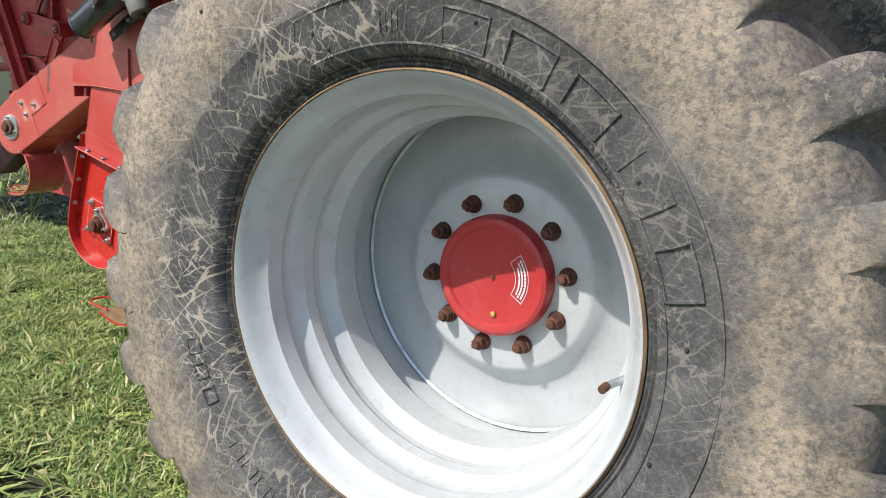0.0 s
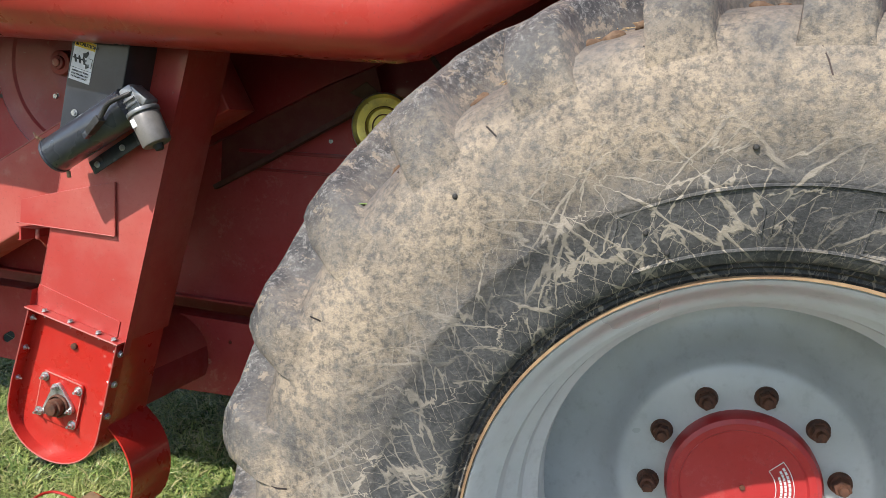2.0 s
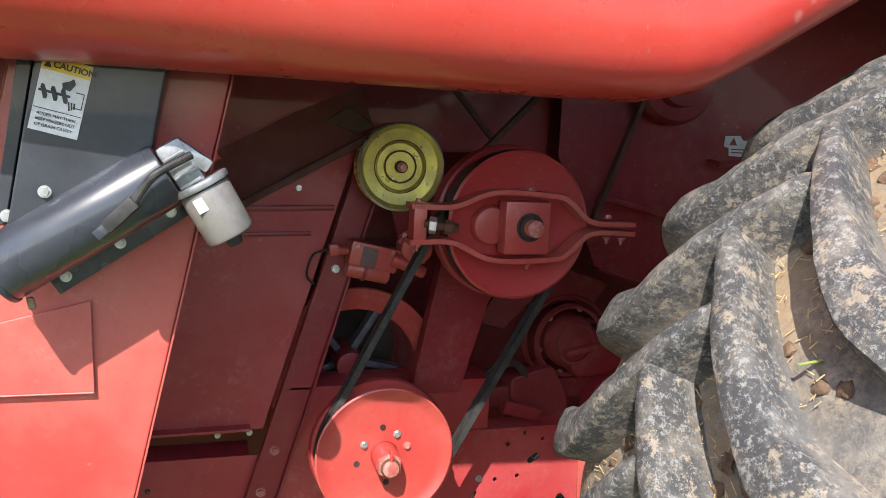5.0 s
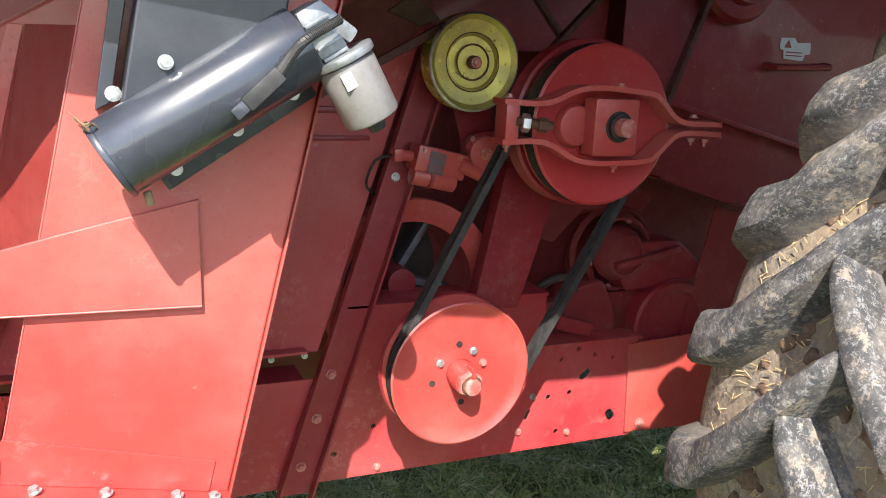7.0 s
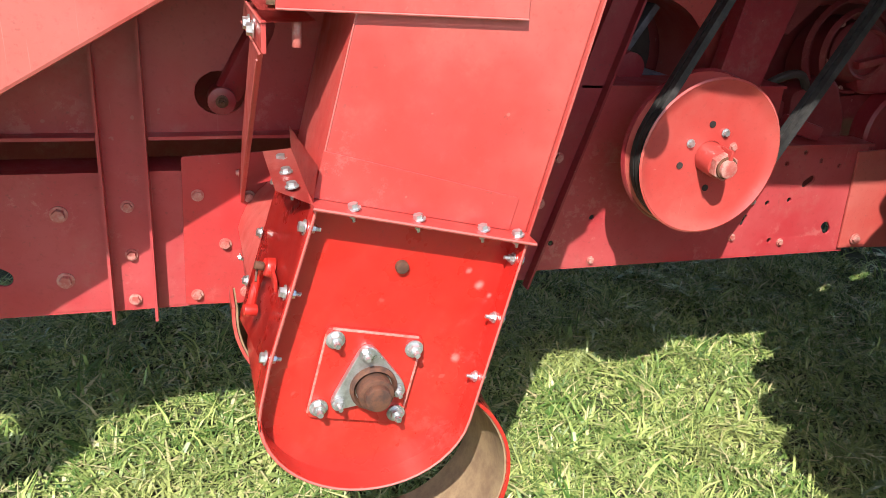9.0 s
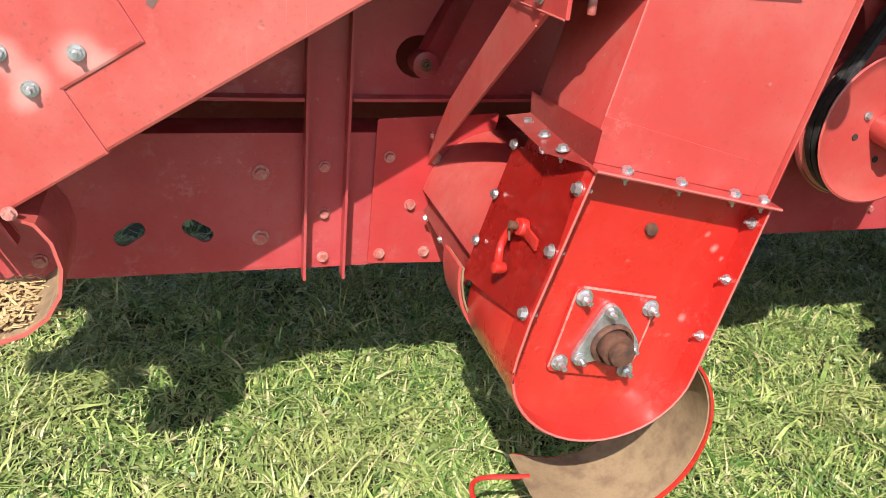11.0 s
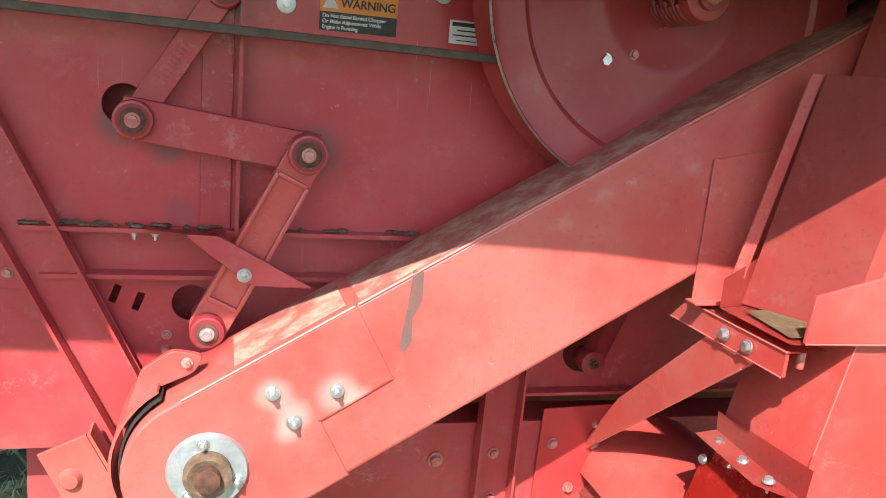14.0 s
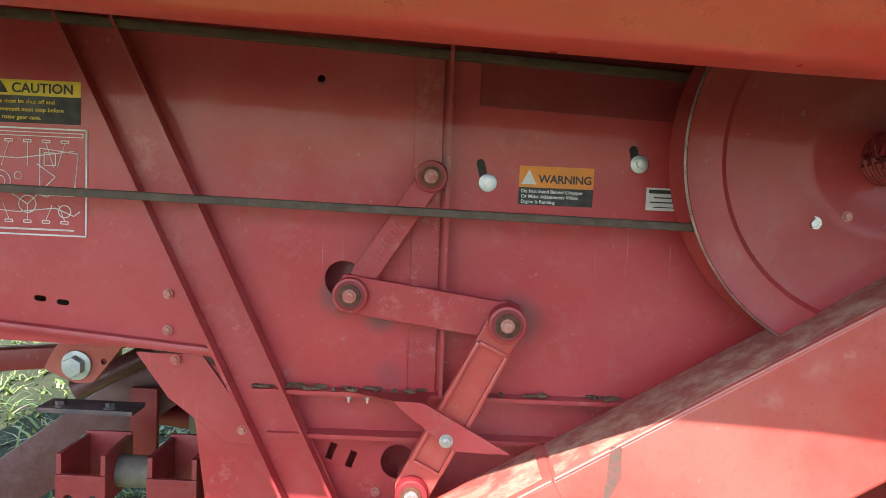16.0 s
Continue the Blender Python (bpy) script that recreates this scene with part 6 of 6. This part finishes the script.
for r in (0.034, 0.056):
    part("groove", revolve([(r - 0.0015, 3.3345), (r, 3.3325), (r + 0.0022, 3.3335), (r, 3.337)], -1.726, 1.404, 48), RUST, yp)
part("edge_ring", revolve([(0.0915, 3.3215), (0.0955, 3.3245), (0.0965, 3.327), (0.093, 3.326)], -1.726, 1.404, 64), ZINC, yp)
for i in range(12):
    a = i * math.pi / 6
    part("rivet", cyl((-1.726 + 0.072 * math.cos(a), 3.334, 1.404 + 0.072 * math.sin(a)), (-1.726 + 0.072 * math.cos(a), 3.330, 1.404 + 0.072 * math.sin(a)), 0.003, None, 8, 0), YELLOW, yp)
part("bolt_boss", cyl((-1.726, 3.45, 1.404), (-1.726, 3.318, 1.404), 0.015, 0.013, 20), RUST, yp)
bolt(yp, (-1.726, 3.318, 1.404), RED_BOLT, 0.9)

bp = thing("double_pulley", (-1.495, 3.26, 1.12), "large dark red double pulley behind a forked tension arm", "pulley")
for y0, r in ((3.205, 0.158), (3.258, 0.168)):
    prof = [(0.02, y0 + 0.008), (r * 0.80, y0 + 0.008), (r - 0.006, y0), (r, y0 + 0.003), (r - 0.022, y0 + 0.022), (r, y0 + 0.044), (r - 0.006, y0 + 0.047), (0.02, y0 + 0.040)]
    part("sheave", revolve(prof, -1.495, 1.295, 72), DEEP_RED if y0 > 3.22 else CAP_RED, bp)
part("hub", cyl((-1.56, 3.213, 1.295), (-1.56, 3.195, 1.295), 0.045, 0.038, 28, 0.004), RED, bp)
part("bearing_block", box((-1.545, 3.160, 1.240), (-1.445, 3.205, 1.350), 0.006), RED, bp, "square red bearing block")
part("grease", cyl((-1.490, 3.1605, 1.297), (-1.490, 3.1585, 1.297), 0.030, None, 24, 0), DARK, bp)
part("belt", revolve([(0.140, 3.222), (0.158, 3.212), (0.159, 3.240), (0.140, 3.232)], -1.495, 1.295, 60), RUBBER, bp)
part("bearing", cyl((-1.490, 3.165, 1.297), (-1.490, 3.150, 1.297), 0.025, None, 28), DARK, bp)
part("shaft", cyl((-1.490, 3.45, 1.297), (-1.490, 3.128, 1.297), 0.018, None, 24), RED_BOLT, bp)
ta = thing("tension_arm", (-1.5, 3.17, 1.22), "red forked tension arm with clamping bolts", "tension arm")
for sgn in (1, -1):
    pts = [(-1.748, 3.165, 1.303 + 0.036 * sgn), (-1.66, 3.165, 1.303 + 0.036 * sgn), (-1.575, 3.165, 1.300 + 0.068 * sgn), (-1.44, 3.165, 1.298 + 0.065 * sgn), (-1.405, 3.165, 1.298 + 0.050 * sgn), (-1.355, 3.165, 1.299 + 0.012 * sgn), (-1.255, 3.165, 1.297 + 0.010 * sgn)]
    part("fork_bar", strip([(p.x, p.z) for p in spline(pts, 6)], 3.142, 3.190, 0.010), RED, ta)
part("end_block", box((-1.742, 3.145, 1.268), (-1.715, 3.19, 1.338), 0.003), RED, ta)
part("clamp_bolt", cyl((-1.72, 3.150, 1.305), (-1.655, 3.13, 1.298), 0.009, None, 12), RUST, ta)
part("clamp_nut", cyl((-1.712, 3.142, 1.303), (-1.698, 3.138, 1.302), 0.017, None, 6), ZINC, ta)
part("clamp_nut", cyl((-1.682, 3.136, 1.300), (-1.665, 3.131, 1.299), 0.014, None, 6), RUST, ta)
for x, z, f in ((-1.728, 1.345, 1), (-1.728, 1.262, -1), (-1.49, 1.372, 1), (-1.49, 1.224, -1), (-1.31, 1.318, 1), (-1.31, 1.278, -1), (-1.275, 1.276, -1)):
    bolt(ta, (x, 3.165, z), RED_BOLT, 0.8, (0, 0, f), f < 0)

vb = thing("drive_belt", (-1.65, 3.25, 0.75), "black rubber V-belt over the drive pulleys", "belt")
ang_b = math.atan2(1.295 - 0.796, -1.495 + 1.762)
loop = arc(-1.495, 1.295, 0.150, math.degrees(ang_b) + 92, math.degrees(ang_b) - 92, 20) + arc(-1.762, 0.796, 0.140, math.degrees(ang_b) - 92, math.degrees(ang_b) - 268, 20)
part("band", strip(loop, 3.234, 3.247, 0.014, True), RUBBER, vb)
part("band", strip(loop, 3.251, 3.264, 0.014, True), RUBBER, vb)
part("backing", strip(loop, 3.236, 3.262, 0.005, True), OLIVE_BELT, vb, "dusty backing of the double belt")
DIM_BELT = plain("grimy_belt", (0.085, 0.030, 0.028), (0.11, 0.05, 0.042), 40.0, 0.8)
vb2 = thing("upper_belt", (-1.4, 3.30, 1.45), "black rubber belt that runs up from the double pulley", "belt")
part("run", beam((-1.545, 3.375, 1.42), (-1.20, 3.39, 1.77), 0.020, 0.014), DIM_BELT, vb2)
part("run", beam((-1.486, 3.40, 1.463), (-1.70, 3.40, 1.70), 0.018, 0.013), DIM_BELT, vb2)
part("run", beam((-1.235, 3.375, 1.285), (-1.05, 3.39, 1.757), 0.020, 0.014), DIM_BELT, vb2)
part("run", beam((-2.30, 3.40, 1.17), (-1.775, 3.365, 1.472), 0.022, 0.016), DIM_BELT, vb2)

# cleaning fan behind its round opening
BLADE_STEEL = plain("dull_fan_steel", (0.15, 0.15, 0.17), (0.09, 0.085, 0.095), 30.0, 0.5, 0.3)
fan = thing("cleaning_fan", (-1.785, 3.60, 0.75), "cleaning fan with pale blades in a round red opening", "fan")
part("shroud", revolve([(0.153, 3.66), (0.153, 3.475), (0.205, 3.462), (0.208, 3.470), (0.161, 3.480), (0.161, 3.66)], -1.785, 0.905, 56), RED, fan)
part("hub", cyl((-1.785, 3.66, 0.905), (-1.785, 3.52, 0.905), 0.034, None, 24), DEEP_RED, fan)
for i in range(5):
    a = radians(72 * i + 58)
    part("blade", beam((-1.785 + 0.03 * math.cos(a), 3.60, 0.905 + 0.03 * math.sin(a)), (-1.785 + 0.148 * math.cos(a), 3.60, 0.905 + 0.148 * math.sin(a)), 0.045, 0.016, 0.002), BLADE_STEEL, fan)
# Black sheet stands for the shade deep inside the fan opening.
inside = solid("fan_chamber", box((-2.02, 3.70, 0.76), (-1.55, 3.78, 1.2), 0.002), DARK, "black sheet standing for shade at the back of the fan chamber", "chamber", kind="structure")

# small red actuator between fan and idler
ac = thing("fan_actuator", (-1.74, 3.38, 1.15), "small red linear actuator with chipped paint", "actuator")
part("body", beam((-1.825, 3.385, 1.213), (-1.715, 3.385, 1.190), 0.055, 0.055, 0.006), RED, ac)
part("worn_face", beam((-1.80, 3.3565, 1.205), (-1.765, 3.3565, 1.198), 0.003, 0.045, 0.001), plain("chipped_paint", (0.08, 0.08, 0.09), (0.22, 0.06, 0.05), 40.0, 0.6), ac)
part("gear_case", cyl((-1.675, 3.41, 1.222), (-1.675, 3.352, 1.222), 0.036, None, 28, 0.004), RED, ac)
part("neck", beam((-1.71, 3.385, 1.195), (-1.655, 3.385, 1.205), 0.045, 0.04, 0.004), RED, ac)
part("rod", cyl((-1.825, 3.385, 1.213), (-1.865, 3.385, 1.215), 0.011), RED, ac)
part("terminal", box((-1.868, 3.372, 1.203), (-1.848, 3.398, 1.228), 0.003), RED, ac)
part("bracket", plate([(-1.73, 1.33), (-1.64, 1.32), (-1.63, 1.24), (-1.70, 1.23)], 3.42, 0.008), DEEP_RED, ac)
bolt(ac, (-1.675, 3.351, 1.222), RED_BOLT, 1.1)
part("motor_can", cyl((-1.83, 3.375, 1.178), (-1.735, 3.375, 1.158), 0.021, 0.020, 20, 0.003), RED, ac)
part("end_ring", cyl((-1.795, 3.375, 1.1705), (-1.787, 3.375, 1.169), 0.0235, None, 20, 0.001), DEEP_RED, ac)
part("mount_tab", plate(rounded([(-1.72, 1.235), (-1.70, 1.262), (-1.655, 1.268), (-1.64, 1.245), (-1.66, 1.20)], 0.006), 3.362, 0.006), DEEP_RED, ac)
part("screw_housing", cyl((-1.73, 3.36, 1.20), (-1.655, 3.36, 1.165), 0.016, 0.013, 16, 0.002), RED, ac)
for x, z in ((-1.81, 1.228), (-1.73, 1.212), (-1.705, 1.252)):
    bolt(ac, (x, 3.3575, z), RED_BOLT, 0.5)
part("wire", tube(spline([(-1.868, 3.385, 1.215), (-1.90, 3.40, 1.20), (-1.91, 3.42, 1.15), (-1.88, 3.43, 1.12)], 6), 0.003, 6), RUBBER, ac)

# machinery in the shade beyond the belts, its reds darkened for that shade
gb = thing("shaded_gear_case", (-1.22, 3.60, 0.80), "dusty red gear case with cast ribs, colour darkened for shade", "gear case")
part("case", cyl((-1.14, 3.68, 0.90), (-1.14, 3.56, 0.90), 0.12, 0.10, 32, 0.01), SHADE_GRIME_RED, gb)
part("case_cover", cyl((-1.20, 3.525, 0.95), (-1.20, 3.49, 0.95), 0.075, 0.06, 28, 0.008), SHADE_GRIME_RED, gb)
part("arm", beam((-1.45, 3.60, 1.05), (-1.18, 3.60, 1.08), 0.06, 0.05, 0.01), SHADE_GRIME_RED, gb)
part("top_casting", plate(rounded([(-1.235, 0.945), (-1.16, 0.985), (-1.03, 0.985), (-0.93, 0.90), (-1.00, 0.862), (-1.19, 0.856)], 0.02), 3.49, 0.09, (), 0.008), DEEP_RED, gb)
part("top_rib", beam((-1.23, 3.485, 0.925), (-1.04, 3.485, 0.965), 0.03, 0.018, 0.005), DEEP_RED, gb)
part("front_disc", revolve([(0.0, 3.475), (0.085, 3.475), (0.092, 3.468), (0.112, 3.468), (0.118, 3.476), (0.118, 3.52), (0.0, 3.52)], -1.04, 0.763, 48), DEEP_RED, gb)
part("side_casting", plate(rounded([(-1.37, 0.86), (-1.25, 0.89), (-1.20, 0.80), (-1.195, 0.71), (-1.36, 0.72)], 0.02), 3.50, 0.08, (), 0.008), SHADE_GRIME_RED, gb)
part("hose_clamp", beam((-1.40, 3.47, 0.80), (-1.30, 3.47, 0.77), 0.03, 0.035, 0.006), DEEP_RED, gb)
part("foot", beam((-1.42, 3.56, 0.80), (-1.05, 3.56, 0.83), 0.08, 0.06, 0.01), SHADE_GRIME_RED, gb)
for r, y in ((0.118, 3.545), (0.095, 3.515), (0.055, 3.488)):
    part("cast_rib", revolve([(r - 0.008, y + 0.006), (r - 0.006, y - 0.004), (r, y - 0.006), (r + 0.006, y + 0.006)], -1.20, 0.95, 36), SHADE_GRIME_RED, gb)
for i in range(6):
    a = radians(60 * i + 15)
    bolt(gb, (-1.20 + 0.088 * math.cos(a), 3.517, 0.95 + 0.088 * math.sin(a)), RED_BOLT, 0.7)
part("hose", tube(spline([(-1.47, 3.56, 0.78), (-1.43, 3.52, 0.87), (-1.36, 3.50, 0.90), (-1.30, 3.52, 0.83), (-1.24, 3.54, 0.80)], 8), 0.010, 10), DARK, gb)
part("flange_sheet", plate([(-1.46, 1.00), (-1.40, 1.08), (-1.22, 1.14), (-1.08, 1.10), (-1.12, 1.05), (-1.30, 1.06), (-1.38, 0.98)], 3.545, 0.008), SHADE_GRIME_RED, gb)
part("pipe", cyl((-1.0, 3.55, 0.80), (-0.7, 3.50, 0.72), 0.022), RUST, gb)
gl = thing("torn_label", (-0.80, 3.43, 1.45), "torn white safety label", "label")
part("sheet", plate([(-0.845, 1.505), (-0.80, 1.507), (-0.79, 1.495), (-0.745, 1.498), (-0.742, 1.47), (-0.76, 1.467), (-0.765, 1.452), (-0.83, 1.455), (-0.832, 1.475), (-0.847, 1.478)], 3.4278, 0.001, (), 0.0002), WHITE, gl)
part("triangle", plate([(-0.832, 1.482), (-0.808, 1.482), (-0.820, 1.502)], 3.4272, 0.0006, (), 0.0001), DEEP_RED, gl)
for i in range(2):
    part("print_bar", plate(rect(-0.825, -0.77, 1.470 - i * 0.008, 1.473 - i * 0.008), 3.4272, 0.0006, (), 0.0001), DEEP_RED, gl)

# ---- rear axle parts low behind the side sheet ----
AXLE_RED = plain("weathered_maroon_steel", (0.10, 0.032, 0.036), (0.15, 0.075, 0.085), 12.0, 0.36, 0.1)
ra = thing("rear_axle_frame", (-4.0, 4.1, 0.7), "weathered dark rear axle frame with red bolted brackets", "axle frame")
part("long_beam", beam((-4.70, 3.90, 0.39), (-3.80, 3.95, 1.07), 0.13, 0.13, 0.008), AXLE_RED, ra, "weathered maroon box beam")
part("upright_plate", box((-3.995, 3.83, 0.80), (-3.935, 3.85, 0.955), 0.003), DEEP_RED, ra)
part("short_tube", cyl((-4.02, 4.0, 0.85), (-3.70, 4.0, 0.815), 0.028), DEEP_RED, ra)
part("cross_tube", cyl((-4.3, 4.4, 0.95), (-3.6, 4.3, 1.12), 0.05), DEEP_RED, ra)
part("hanger_plate", plate(rounded([(-4.085, 1.045), (-4.065, 1.085), (-4.04, 1.115), (-3.925, 1.100), (-3.985, 1.022), (-4.02, 1.018)], 0.006), 3.62, 0.012, [circle(-3.965, 1.065, 0.006, 10)]), RED, ra)
part("washer", cyl((-4.018, 3.62, 1.056), (-4.018, 3.614, 1.056), 0.030, None, 24), GALV, ra)
part("big_bolt", cyl((-4.018, 3.616, 1.056), (-4.018, 3.594, 1.056), 0.021, None, 6, 0.003), GALV, ra)
part("top_plate", box((-4.09, 3.60, 0.962), (-3.90, 3.67, 0.972), 0.002), BLUE_STEEL, ra)
for x in (-4.05, -3.95):
    bolt(ra, (x, 3.62, 0.972), BLUE_STEEL, 1.3, (0, 0, 1))
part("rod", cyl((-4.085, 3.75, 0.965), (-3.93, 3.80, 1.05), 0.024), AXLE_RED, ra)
for x0 in (-4.025, -3.85):
    for s in (0.0, 0.085):
        part("clevis_plate", box((x0 + s, 3.55, 0.80), (x0 + s + 0.010, 3.68, 0.90), 0.002), DEEP_RED, ra)
    part("clevis_back", box((x0, 3.675, 0.80), (x0 + 0.095, 3.685, 0.905), 0.002), DEEP_RED, ra)
    part("clevis_face", plate([(x0, 0.79), (x0 + 0.097, 0.79), (x0 + 0.097, 0.86), (x0, 0.86)], 3.545, 0.012, [circle(x0 + 0.025, 0.812, 0.009, 12), circle(x0 + 0.072, 0.812, 0.009, 12)]), DEEP_RED, ra)
part("axle_housing", box((-3.95, 4.15, 0.50), (-3.45, 4.55, 0.98), 0.03), BLUE_STEEL, ra)
part("roller", cyl((-3.93, 3.62, 0.845), (-3.86, 3.62, 0.845), 0.032), plain("grey_roller", (0.17, 0.15, 0.125), (0.11, 0.10, 0.085), 30.0, 0.6), ra)
part("drag_bar", beam((-4.9, 3.8, 0.95), (-4.05, 3.9, 1.02), 0.06, 0.05, 0.006), DEEP_RED, ra)
part("tank", cyl((-3.88, 4.05, 0.86), (-3.55, 4.0, 0.86), 0.13, None, 32, 0.02), plain("grey_green_tank", (0.24, 0.25, 0.21), (0.17, 0.18, 0.155), 20.0, 0.55), ra)

# a dandelion in the lawn
fl = thing("dandelion", (-1.433, 3.391, 0.0), "small yellow dandelion flower in the grass", "flower")
part("stem", tube([(-1.433, 3.391, 0.0), (-1.432, 3.391, 0.035)], 0.0015, 6), BLADE, fl)
part("head", revolve([(0.0, 0.0), (0.014, 0.002), (0.016, 0.006), (0.0, 0.010)], 0, 0, 16), LABEL_YELLOW, fl)
fl.children[-1].matrix_basis = Matrix.Translation(ORIGIN[fl]) @ Matrix.Identity(4)
fl.children[-1].data.transform(Matrix.Translation(ORIGIN[fl]))
fl.children[-1].data.transform(Matrix.Rotation(radians(90), 4, "X"))
fl.children[-1].matrix_basis = Matrix.Translation((0, 0, 0.035))
